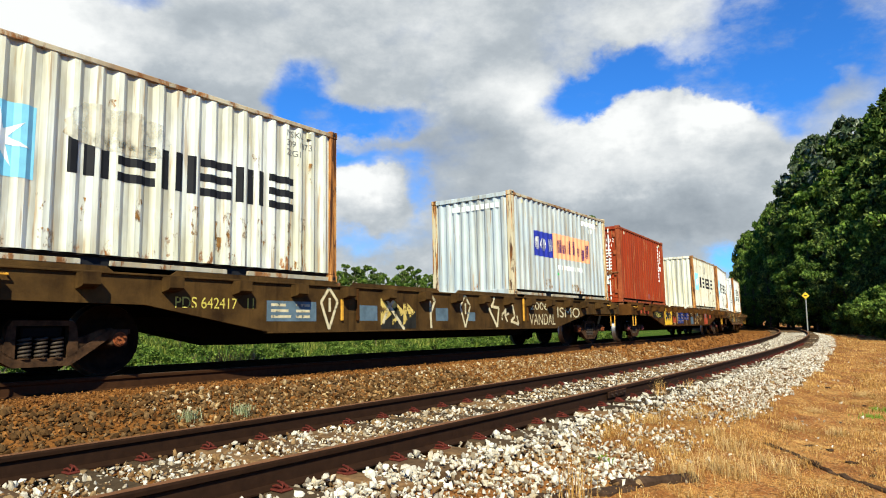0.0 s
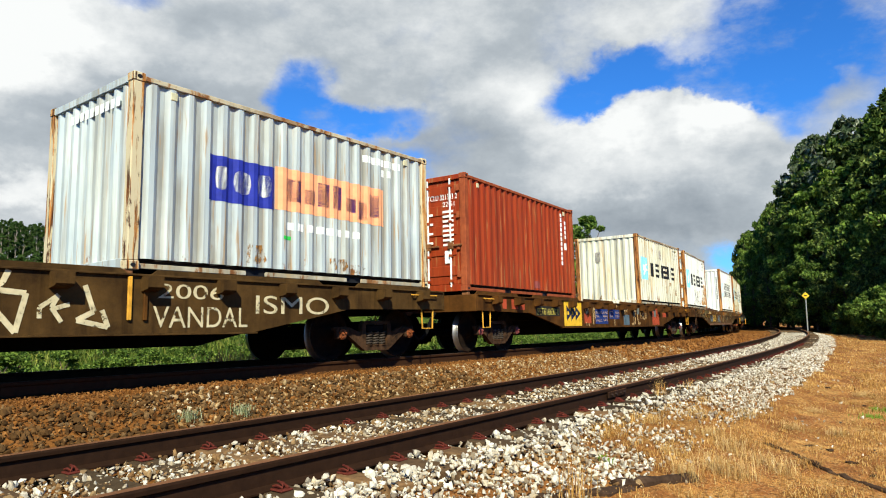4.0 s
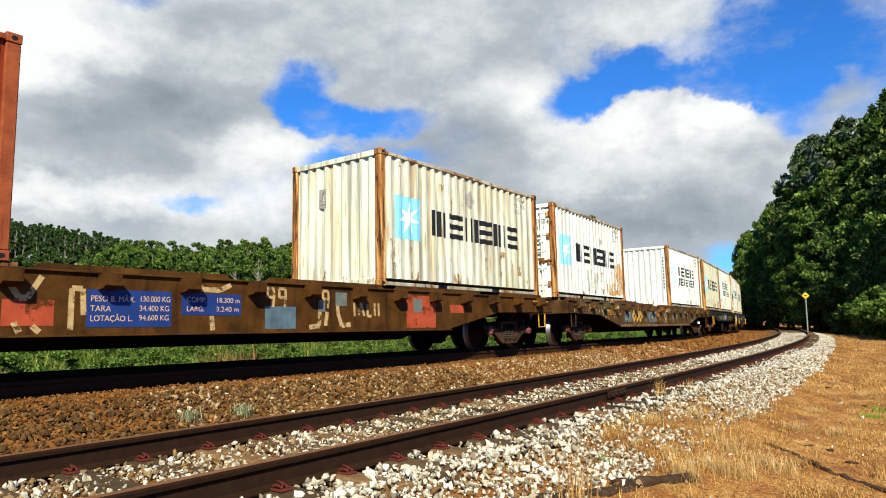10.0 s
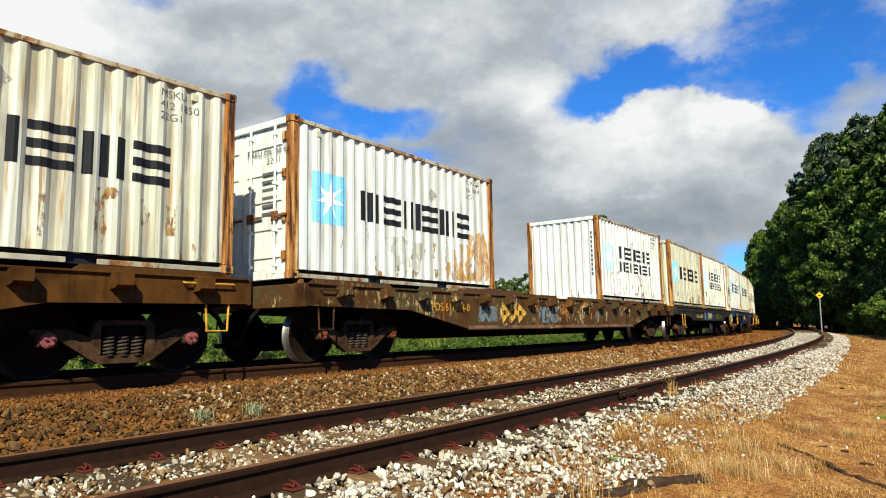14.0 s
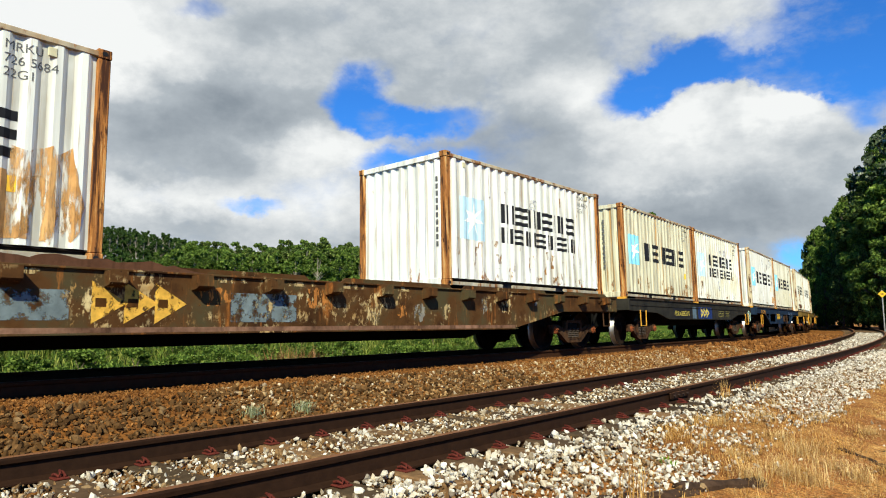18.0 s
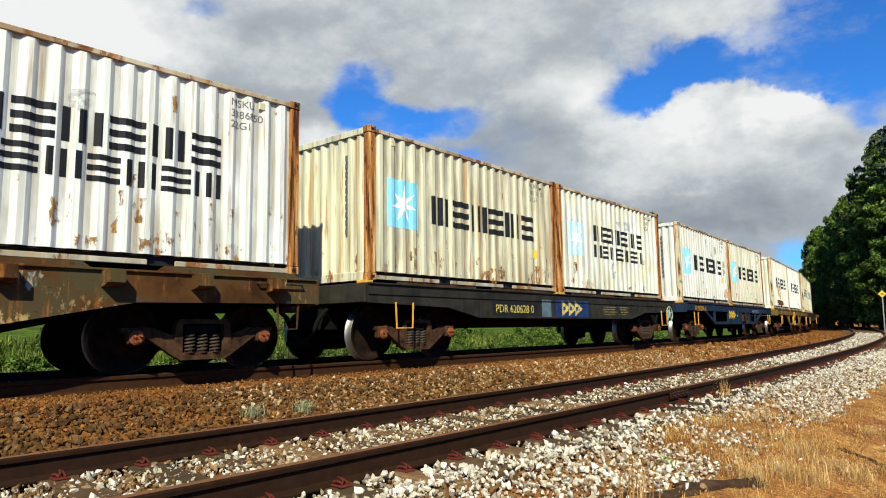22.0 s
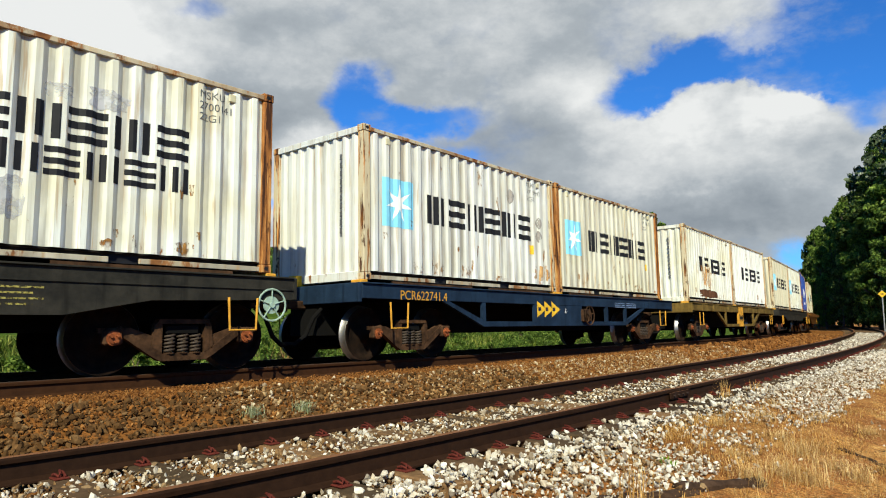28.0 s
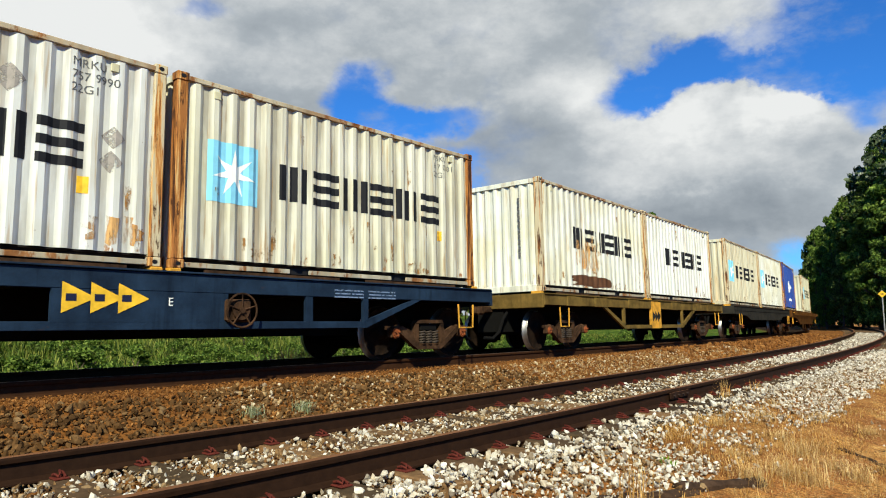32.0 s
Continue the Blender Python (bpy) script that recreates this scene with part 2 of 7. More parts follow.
# ---- materials ----
class Nodes:
    def __init__(self, name):
        self.m = bpy.data.materials.new(name)
        self.m.use_nodes = True
        self.t = self.m.node_tree
        self.b = self.t.nodes["Principled BSDF"]

    def node(self, kind, **values):
        n = self.t.nodes.new(kind)
        for k, v in values.items():
            n.inputs[k].default_value = v
        return n

    def link(self, a, b):
        self.t.links.new(a, b)

    def coords(self, scale=(1, 1, 1), shift=(0, 0, 0), source="Object"):
        tc = self.node("ShaderNodeTexCoord")
        mp = self.node("ShaderNodeMapping")
        mp.inputs["Scale"].default_value, mp.inputs["Location"].default_value = scale, shift
        self.link(tc.outputs[source], mp.inputs["Vector"])
        return mp.outputs[0]

    def noise(self, vec, scale, detail=4.0, rough=0.55):
        n = self.node("ShaderNodeTexNoise", Scale=scale, Detail=detail, Roughness=rough)
        self.link(vec, n.inputs["Vector"])
        return n.outputs["Fac"]

    def ramp(self, fac, *stops):
        n = self.node("ShaderNodeValToRGB")
        e = n.color_ramp.elements
        for i, (p, c) in enumerate(stops):
            el = e[i] if i < 2 else e.new(p)
            el.position, el.color = p, (*c, 1) if len(c) == 3 else c
        self.link(fac, n.inputs[0])
        return n.outputs[0]

    def step(self, fac, lo, hi, a=0.0, b=1.0):
        n = self.node("ShaderNodeMapRange")
        n.interpolation_type = "SMOOTHSTEP"
        self.link(fac, n.inputs[0])
        for i, v in enumerate((lo, hi, a, b)):
            n.inputs[i + 1].default_value = v
        return n.outputs[0]

    def math(self, op, a, b):
        n = self.node("ShaderNodeMath")
        n.operation = op
        for i, v in enumerate((a, b)):
            if isinstance(v, (int, float)):
                n.inputs[i].default_value = v
            else:
                self.link(v, n.inputs[i])
        return n.outputs[0]

    def mix(self, fac, a, b, mode="MIX"):
        n = self.node("ShaderNodeMix")
        n.data_type, n.blend_type = "RGBA", mode
        for i, v in ((0, fac), (6, a), (7, b)):
            if isinstance(v, (int, float)):
                n.inputs[i].default_value = v
            elif isinstance(v, tuple):
                n.inputs[i].default_value = (*v, 1)
            else:
                self.link(v, n.inputs[i])
        return n.outputs[2]

    def bump(self, height, strength=0.3, distance=0.01):
        n = self.node("ShaderNodeBump", Strength=strength, Distance=distance)
        self.link(height, n.inputs["Height"])
        self.link(n.outputs[0], self.b.inputs["Normal"])

    def out(self, colour=None, rough=0.6, metal=0.0, spec=0.5):
        if colour is not None:
            if isinstance(colour, tuple):
                self.b.inputs["Base Color"].default_value = (*colour, 1)
            else:
                self.link(colour, self.b.inputs["Base Color"])
        if isinstance(rough, (int, float)):
            self.b.inputs["Roughness"].default_value = rough
        else:
            self.link(rough, self.b.inputs["Roughness"])
        self.b.inputs["Metallic"].default_value = metal
        self.b.inputs["Specular IOR Level"].default_value = spec
        return self.m


def split_z(n, vec):
    s = n.node("ShaderNodeSeparateXYZ")
    n.link(vec, s.inputs[0])
    return s.outputs


def worn_paint(name, colour, second, rust=0.5, streak=0.5, seed=0.0, stain=0.3, rough=0.62, low=0.13, grime=(0.20, 0.17, 0.12)):
    """Paint on steel: faded patches, grime running down, rust in spots and along the lower edge."""
    n = Nodes(name)
    o = n.coords(shift=(seed, seed * 0.7, 0))
    col = n.mix(n.step(n.noise(o, 0.9, 5), 0.35, 0.7), colour, second)
    run = n.noise(n.coords((7, 7, 0.35), (seed * 3, 1, seed)), 1.0, 5, 0.6)
    col = n.mix(n.math("MULTIPLY", n.step(run, 0.44, 0.70), streak), col, grime)
    # dirt that has settled in the hollows of the corrugation
    ay = n.math("ABSOLUTE", split_z(n, n.coords())[1], 0.0)
    hollow = n.math("MULTIPLY", n.step(ay, 1.168, 1.198, 1.0, 0.0), n.step(n.noise(n.coords((3, 3, 0.8), (seed, 5, 0)), 1.0, 4), 0.3, 0.65))
    hollow = n.math("MULTIPLY", hollow, n.step(ay, 1.155, 1.162))
    col = n.mix(n.math("MULTIPLY", hollow, 0.40 + 0.5 * streak), col, grime)
    run2 = n.noise(n.coords((16, 16, 0.9), (seed * 5, 2, seed)), 1.0, 3, 0.6)
    col = n.mix(n.math("MULTIPLY", n.step(run2, 0.57, 0.70), min(1.0, streak * 1.3)), col, (0.33, 0.19, 0.07))
    run3 = n.noise(n.coords((5.0, 5.0, 0.22), (seed * 7, 9, seed * 2)), 1.0, 5, 0.65)
    col = n.mix(n.math("MULTIPLY", n.step(run3, 0.55, 0.66), stain), col, (0.46, 0.24, 0.065))
    z = split_z(n, n.coords())[2]
    foot = n.math("MULTIPLY", n.step(z, 0.02, 0.75, 1.0, 0.0), low)
    spots = n.math("ADD", n.noise(n.coords((3.4, 3.4, 1.3), (seed * 2, 0, 4)), 1.6, 8, 0.68), foot)
    rusty = n.ramp(n.noise(o, 6, 6), (0.3, (0.10, 0.035, 0.012)), (0.7, (0.33, 0.14, 0.045)))
    mask = n.step(spots, 0.755 - 0.25 * rust, 0.83 - 0.25 * rust)
    col = n.mix(mask, col, rusty)
    chips = n.step(n.noise(o, 14, 4, 0.7), 0.74 - 0.05 * rust, 0.78 - 0.05 * rust)
    col = n.mix(chips, col, (0.14, 0.06, 0.025))
    n.bump(n.math("ADD", n.noise(o, 3.0, 3), n.math("MULTIPLY", n.noise(o, 40, 3), 0.25)), 0.35, 0.012)
    return n.out(col, n.step(mask, 0, 1, rough, 0.9), 0.0, 0.18)


def post_paint(name, coat, seed, bare=0.54):
    """Corner post: coat broken up by long runs of orange and dark rust."""
    n = Nodes(name)
    o = n.coords(shift=(seed, seed, seed))
    long = n.noise(n.coords((16, 16, 0.7), (seed, 3, 0)), 1.0, 7, 0.7)
    col = n.ramp(long, (0.42, (0.045, 0.016, 0.007)), (0.48, (0.23, 0.085, 0.020)), (0.54, (0.44, 0.18, 0.042)), (0.61, (0.60, 0.40, 0.17)))
    col = n.mix(n.step(n.noise(n.coords((13, 13, 0.8), (seed * 3, 1, 1)), 1.0, 7, 0.68), bare, bare + 0.05), col, coat)
    col = n.mix(n.step(n.noise(n.coords((9, 9, 2.2), (seed, 4, 6)), 1.0, 6, 0.7), 0.56, 0.63), col, (0.06, 0.022, 0.009))
    n.bump(n.noise(o, 30, 5), 0.4, 0.01)
    return n.out(col, 0.85, 0.0, 0.2)


def rust_metal(name, dark, light, seed=0.0, scale=5.0, rough=0.85, patch=None, patch_at=0.62):
    n = Nodes(name)
    o = n.coords(shift=(seed, seed, seed))
    col = n.ramp(n.noise(o, scale, 7, 0.65), (0.3, dark), (0.72, light))
    run = n.noise(n.coords((9, 9, 0.7), (seed, 0, 0)), 1.0, 4)
    col = n.mix(n.math("MULTIPLY", n.step(run, 0.5, 0.75), 0.55), col, tuple(c * 0.45 for c in dark))
    if patch:
        col = n.mix(n.step(n.noise(n.coords((1.1, 1.1, 1.5), (seed * 4, 3, 1)), 1.4, 6, 0.6), patch_at, patch_at + 0.08), col, patch)
    n.bump(n.noise(o, 30, 5), 0.4, 0.01)
    return n.out(col, rough, 0.0, 0.07)


def flaking_paint(name, seed):
    """Old paint in several coats: dark brown and olive below, rust bleeding through in runs, cream flakes left over."""
    n = Nodes(name)
    o = n.coords(shift=(seed, seed, seed))
    col = n.ramp(n.noise(o, 1.3, 6, 0.6), (0.36, (0.030, 0.013, 0.005)), (0.5, (0.075, 0.033, 0.011)), (0.62, (0.060, 0.046, 0.021)))
    runs = n.noise(n.coords((6, 6, 0.8), (seed, 2, 1)), 1.0, 6, 0.65)
    col = n.mix(n.step(runs, 0.55, 0.70), col, n.ramp(n.noise(o, 7, 6, 0.7), (0.35, (0.13, 0.036, 0.008)), (0.65, (0.36, 0.135, 0.030))))
    zone = n.step(n.noise(n.coords((0.8, 0.8, 1.4), (seed * 2, 5, 3)), 1.2, 4), 0.50, 0.64)
    flakes = n.math("MULTIPLY", n.step(n.noise(n.coords((1.6, 1.6, 0.9), (seed, 8, 2)), 7.0, 7, 0.72), 0.53, 0.58), zone)
    col = n.mix(flakes, col, n.ramp(n.noise(o, 5, 5), (0.35, (0.34, 0.19, 0.06)), (0.65, (0.56, 0.44, 0.22))))
    col = n.mix(n.step(n.noise(o, 16, 5, 0.7), 0.60, 0.68), col, (0.025, 0.012, 0.006))
    n.bump(n.math("ADD", n.noise(o, 30, 5), flakes), 0.4, 0.006)
    return n.out(col, 0.85, 0.0, 0.07)


def broken(material, scale, lo, hi, stretch=(1, 1, 1), seed=0.0):
    """Lets the paint below show through where a thin stain has worn off."""
    t = material.node_tree
    tc, mp, nz = t.nodes.new("ShaderNodeTexCoord"), t.nodes.new("ShaderNodeMapping"), t.nodes.new("ShaderNodeTexNoise")
    mp.inputs["Scale"].default_value, mp.inputs["Location"].default_value = stretch, (seed, seed, seed)
    nz.inputs["Scale"].default_value, nz.inputs["Detail"].default_value, nz.inputs["Roughness"].default_value = scale, 6.0, 0.65
    mr = t.nodes.new("ShaderNodeMapRange")
    mr.interpolation_type = "SMOOTHSTEP"
    mr.inputs[1].default_value, mr.inputs[2].default_value = lo, hi
    tr, ms = t.nodes.new("ShaderNodeBsdfTransparent"), t.nodes.new("ShaderNodeMixShader")
    t.links.new(tc.outputs["Object"], mp.inputs["Vector"])
    t.links.new(mp.outputs[0], nz.inputs["Vector"])
    t.links.new(nz.outputs["Fac"], mr.inputs[0])
    t.links.new(mr.outputs[0], ms.inputs[0])
    t.links.new(tr.outputs[0], ms.inputs[1])
    t.links.new(t.nodes["Principled BSDF"].outputs[0], ms.inputs[2])
    t.links.new(ms.outputs[0], t.nodes["Material Output"].inputs["Surface"])
    return material


def plain(name, colour, rough=0.6, metal=0.0, vary=0.25, scale=8.0):
    n = Nodes(name)
    o = n.coords()
    col = n.ramp(n.noise(o, scale, 5), (0.25, tuple(c * (1 - vary) for c in colour)), (0.75, tuple(min(1, c * (1 + vary)) for c in colour)))
    n.bump(n.noise(o, scale * 6, 3), 0.2, 0.005)
    return n.out(col, rough, metal, 0.12)


def island_mix(name, colours, rough=0.85, noise_scale=30.0, source="island", bump=0.3, spec=0.08, sheen=0.0):
    """Colour that varies from piece to piece."""
    n = Nodes(name)
    if source == "island":
        rnd = n.node("ShaderNodeNewGeometry").outputs["Random Per Island"]
    else:
        rnd = n.node("ShaderNodeObjectInfo").outputs["Random"]
    k = len(colours)
    col = n.ramp(rnd, *[(i / max(1, k - 1), c) for i, c in enumerate(colours)])
    g = n.noise(n.coords(source="Object"), noise_scale, 5, 0.65)
    col = n.mix(n.step(g, 0.35, 0.7, 0.0, 0.45), col, tuple(c * 0.55 for c in colours[0]))
    n.bump(g, bump, 0.01)
    return n.out(col, rough, 0.0, spec)


def leafy(name, a, b, c, glow=0.35, patch=0.25):
    """Leaves: colour differs from leaf to leaf, and light comes through them."""
    n = Nodes(name)
    rnd = n.node("ShaderNodeNewGeometry").outputs["Random Per Island"]
    col = n.ramp(rnd, (0.0, a), (0.55, b), (1.0, c))
    col = n.mix(n.step(n.noise(n.coords(source="Object"), patch, 3), 0.4, 0.65, 0.0, 0.5), col, tuple(x * 0.55 for x in a))
    n.out(col, 0.6, 0.0, 0.15)
    tr = n.node("ShaderNodeBsdfTranslucent")
    n.link(col, tr.inputs["Color"])
    ms = n.node("ShaderNodeMixShader")
    ms.inputs[0].default_value = glow
    n.link(n.b.outputs[0], ms.inputs[1])
    n.link(tr.outputs[0], ms.inputs[2])
    n.link(ms.outputs[0], n.t.nodes["Material Output"].inputs["Surface"])
    return n.m


# ---- ground, ballast and rails ----
def ground_material():
    n = Nodes("ground_cover")
    o = n.coords(source="Object")
    turf = n.ramp(n.noise(o, 0.9, 10, 0.8), (0.34, (0.10, 0.040, 0.012)), (0.46, (0.29, 0.105, 0.030)), (0.54, (0.43, 0.20, 0.056)), (0.66, (0.58, 0.36, 0.12)))
    turf = n.mix(n.step(n.noise(o, 28, 7, 0.75), 0.44, 0.6), turf, (0.11, 0.046, 0.015))
    turf = n.mix(n.step(n.noise(o, 55, 4, 0.7), 0.58, 0.66), turf, (0.55, 0.40, 0.20))
    turf = n.mix(n.step(n.noise(o, 3.2, 6, 0.7), 0.60, 0.70), turf, (0.075, 0.034, 0.014))
    lush = n.ramp(n.noise(o, 0.22, 8, 0.65), (0.3, (0.035, 0.065, 0.008)), (0.5, (0.085, 0.125, 0.016)), (0.7, (0.18, 0.18, 0.035)))
    lush = n.mix(n.step(n.noise(o, 1.6, 9, 0.75), 0.42, 0.58), lush, (0.030, 0.060, 0.008))
    att = n.node("ShaderNodeAttribute")
    att.attribute_name = "lush"
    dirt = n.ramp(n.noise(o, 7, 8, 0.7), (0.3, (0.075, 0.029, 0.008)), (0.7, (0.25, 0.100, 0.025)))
    # near-black track bed: the shade under the train is put into its colour
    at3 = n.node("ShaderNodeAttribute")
    at3.attribute_name = "bed_shade"
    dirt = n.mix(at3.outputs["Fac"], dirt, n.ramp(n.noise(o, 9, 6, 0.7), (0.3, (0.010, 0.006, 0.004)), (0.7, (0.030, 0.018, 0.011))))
    at2 = n.node("ShaderNodeAttribute")
    at2.attribute_name = "stony"
    col = n.mix(att.outputs["Fac"], turf, lush)
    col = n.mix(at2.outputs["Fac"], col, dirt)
    n.bump(n.math("ADD", n.noise(o, 2.0, 6), n.noise(o, 25, 4)), 0.5, 0.05)
    return n.out(col, 0.95, 0.0, 0.03)


def build_ground():
    """One sheet from under the camera to the horizon, fine near the tracks."""
    me = bpy.data.meshes.new("ground")
    us = [-900, -600, -420, -330, -270] + [-230 + 8 * i for i in range(24)] + [-42 + 3 * i for i in range(11)] + [-9 + 0.5 * i for i in range(65)] + [24.5, 27, 30, 34, 40, 48, 60, 75, 95, 130, 200, 350, 700, 1500]
    us = [max(u, -RAD + 6) for u in us if u > -RAD + 6]
    us = [-RAD + 6] + us
    ss = [-420, -330, -260, -200, -150, -110, -80, -60, -48] + [-40 + 4 * i for i in range(12)] + [8 + 0.6 * i for i in range(70)] + [52 + 3 * i for i in range(24)] + [126 + 12 * i for i in range(12)] + [300, 360, 430]
    verts, lush, stony, bed_shade = [], [], [], []
    for s in ss:
        for u in us:
            p = on_line(s, u)
            verts.append((p.x, p.y, ground_z(p.x, p.y)))
            lush.append(1.0 if u < -2.4 else (0.35 * smooth(22, 40, u) if u > 0 else 0.0))
            # strip below the train that gets the painted shade
            bed_shade.append(1.0 if -2.6 < u < 0.6 else 0.0)
            stony.append(0.0 if not -2.6 < u < 7.2 else (1.0 if u < 5.7 else 0.4))
    m = len(us)
    faces = [(i * m + j, (i + 1) * m + j, (i + 1) * m + j + 1, i * m + j + 1) for i in range(len(ss) - 1) for j in range(m - 1)]
    me.from_pydata(verts, [], [f[::-1] for f in faces])
    for key, values in (("lush", lush), ("stony", stony), ("bed_shade", bed_shade)):
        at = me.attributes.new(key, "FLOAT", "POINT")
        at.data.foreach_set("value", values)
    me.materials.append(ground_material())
    me.polygons.foreach_set("use_smooth", [True] * len(me.polygons))
    me.update()
    tagged(new("ground", me), "dry golden turf, green meadow and a wooded rise", "ground", "", "structure")
    big = Shape()
    k = 48
    ring = [(2600 * math.cos(2 * math.pi * i / k), 2600 * math.sin(2 * math.pi * i / k), -3.2) for i in range(k)]
    big.add(ring, [tuple(range(k))])
    tagged(new("ground_far", big.mesh("ground_far", me.materials[0])), "flat land out to the horizon", "ground", "", "structure")


RAIL = [(-0.07, -0.022), (-0.07, -0.010), (-0.012, 0.012), (-0.009, 0.110), (-0.034, 0.124), (-0.037, 0.150), (-0.033, 0.165), (0.033, 0.165), (0.037, 0.150), (0.034, 0.124), (0.009, 0.110), (0.012, 0.012), (0.07, -0.010), (0.07, -0.022)]


def rail_shape(u, top, s0, s1, step=2.0, dip=0.0):
    sh = Shape()
    n = len(RAIL)
    k = int((s1 - s0) / step) + 1
    for i in range(k):
        s = s0 + step * i
        a = heading(s)
        nx, ny = math.sin(a), -math.cos(a)
        p = on_line(s, u)
        sh.v += [(p.x + nx * x, p.y + ny * x, top(s) - 0.165 + z + dip) for x, z in RAIL]
    for i in range(k - 1):
        for j in range(n):
            sh.f.append((i * n + j, i * n + (j + 1) % n, (i + 1) * n + (j + 1) % n, (i + 1) * n + j))
    sh.f += [tuple(range(n)), tuple(range((k - 1) * n, k * n))]
    return sh


def rail_material(name, side, head):
    n = Nodes(name)
    g = n.node("ShaderNodeNewGeometry")
    nz = n.node("ShaderNodeSeparateXYZ")
    n.link(g.outputs["Normal"], nz.inputs[0])
    o = n.coords()
    col = n.ramp(n.noise(o, 12, 6, 0.65), (0.3, tuple(c * 0.6 for c in side)), (0.7, side))
    col = n.mix(n.step(nz.outputs[2], 0.965, 0.99), col, n.ramp(n.noise(o, 6, 5), (0.3, tuple(c * 0.7 for c in head)), (0.7, head)))
    n.bump(n.noise(o, 50, 4), 0.25, 0.004)
    return n.out(col, 0.7, 0.0, 0.08)


MAT_RAIL = rail_material("old_rail_steel", (0.027, 0.012, 0.006), (0.185, 0.080, 0.035))
MAT_RAIL_RUN = rail_material("running_rail_steel", (0.045, 0.018, 0.007), (0.085, 0.055, 0.040))
build_ground()
MAT_SLEEPER = island_mix("weathered_sleeper_wood", [(0.035, 0.022, 0.012), (0.065, 0.042, 0.022), (0.085, 0.050, 0.026), (0.20, 0.110, 0.048)], 0.9, 14.0, "object", 0.6)
MAT_CLIP = rust_metal("red_rust_clip", (0.045, 0.010, 0.008), (0.13, 0.026, 0.016), 0, 20.0)
SLEEPER_STEP = 0.56


def sleeper_mesh(seed):
    rng = random.Random(seed)
    bm = bmesh.new()
    bmesh.ops.create_cube(bm, size=1.0)
    for v in bm.verts:
        v.co = Vector((v.co.x * 0.23, v.co.y * 2.8, v.co.z * 0.17)) + Vector((rng.uniform(-0.012, 0.012), rng.uniform(-0.05, 0.05), rng.uniform(-0.008, 0.008)))
    bmesh.ops.bevel(bm, geom=bm.edges[:], offset=0.012, segments=1, affect="EDGES")
    me = bpy.data.meshes.new("sleeper")
    bm.to_mesh(me)
    bm.free()
    me.materials.append(MAT_SLEEPER)
    return me


def clip_shape():
    sh = Shape().box(-0.05, 0.05, -0.05, 0.065, 0.0, 0.014, 0.004)
    sh.path([(-0.028, 0.045, 0.016), (-0.03, -0.02, 0.038), (-0.015, -0.045, 0.048), (0.0, 0.02, 0.042), (0.015, 0.035, 0.022), (0.03, 0.0, 0.036), (0.03, -0.04, 0.026)], 0.0095, 6)
    return sh


def build_rails():
    rng = random.Random(3)
    main = thing("railway_track", "laden main track with brown rails", "track", None, "", "structure")
    side = thing("railway_track", "empty side track with rusty brown rails", "track", None, "", "structure")
    for u in (-0.835, 0.835):
        part("rail", rail_shape(u, rail_z, -60, 150), MAT_RAIL_RUN, main)
        part("rail", rail_shape(NEAR_U + u, siding_z, -60, 150), MAT_RAIL, side)
    woods = [sleeper_mesh(i) for i in range(6)]
    clip = clip_shape()
    clip_me = clip.mesh("rail_clip", MAT_CLIP)
    rest = Shape()
    for track, mid, top, s0, s1 in ((side, NEAR_U, siding_z, -6.12, 84.0), (main, 0.0, rail_z, -6.12, 60.0)):
        k = int((s1 - s0) / SLEEPER_STEP)
        for i in range(k):
            s = s0 + 0.13 + SLEEPER_STEP * i + rng.uniform(-0.02, 0.02)
            uu = mid + rng.uniform(-0.07, 0.07)
            a = heading(s)
            m = Matrix.Translation(on_line(s, uu, top(s) - (0.262 if track is side else 0.285))) @ Matrix.Rotation(a + rng.uniform(-0.015, 0.015), 4, "Z")
            ob = part("sleeper", woods[rng.randrange(6)], None, track)
            ob.matrix_basis = m
            for u in (-0.835, 0.835):
                for sg in (-1, 1):
                    mc = Matrix.Translation(on_line(s, mid + u + sg * 0.115, top(s) - 0.176)) @ Matrix.Rotation(a + (math.pi if sg > 0 else 0), 4, "Z")
                    if track is side and 14.5 < s < 31 and (sg > 0 or u < 0):
                        part("rail_clip", clip_me, None, track).matrix_basis = mc
                    elif 9.0 < s < 45 and track is side:
                        rest.add([mc @ Vector(v) for v in clip.v], clip.f)
    ob = part("clips_farther_off", rest, MAT_CLIP, side)
    tagged(ob, kind="stuff")
    # bolted joint in the nearer rail
    s = 28.3 - 5.6 + 0.0
    p, a = on_line(s, NEAR_U + 0.835, siding_z(s)), heading(s)
    joint = part("joint_bar", Shape().box(-0.32, 0.32, -0.05, -0.028, -0.125, -0.045, 0.006).box(-0.32, 0.32, 0.028, 0.05, -0.125, -0.045, 0.006), MAT_RAIL, side, "bolted steel joint bar")
    joint.matrix_basis = Matrix.Translation(p) @ Matrix.Rotation(a, 4, "Z")
    for k in (-0.22, -0.08, 0.08, 0.22):
        part("bolt", Shape().rod((k, -0.075, -0.085), (k, 0.075, -0.085), 0.016, 6), MAT_RUSTY_BOLT, joint)
    part("joint_gap", Shape().box(-0.006, 0.006, -0.040, 0.040, -0.05, 0.0015), MAT_RUSTY_BOLT, joint)
    return main, side


MAT_RUSTY_BOLT = plain("dark_bolt_steel", (0.03, 0.018, 0.014), 0.8)
MAIN_TRACK, SIDE_TRACK = build_rails()


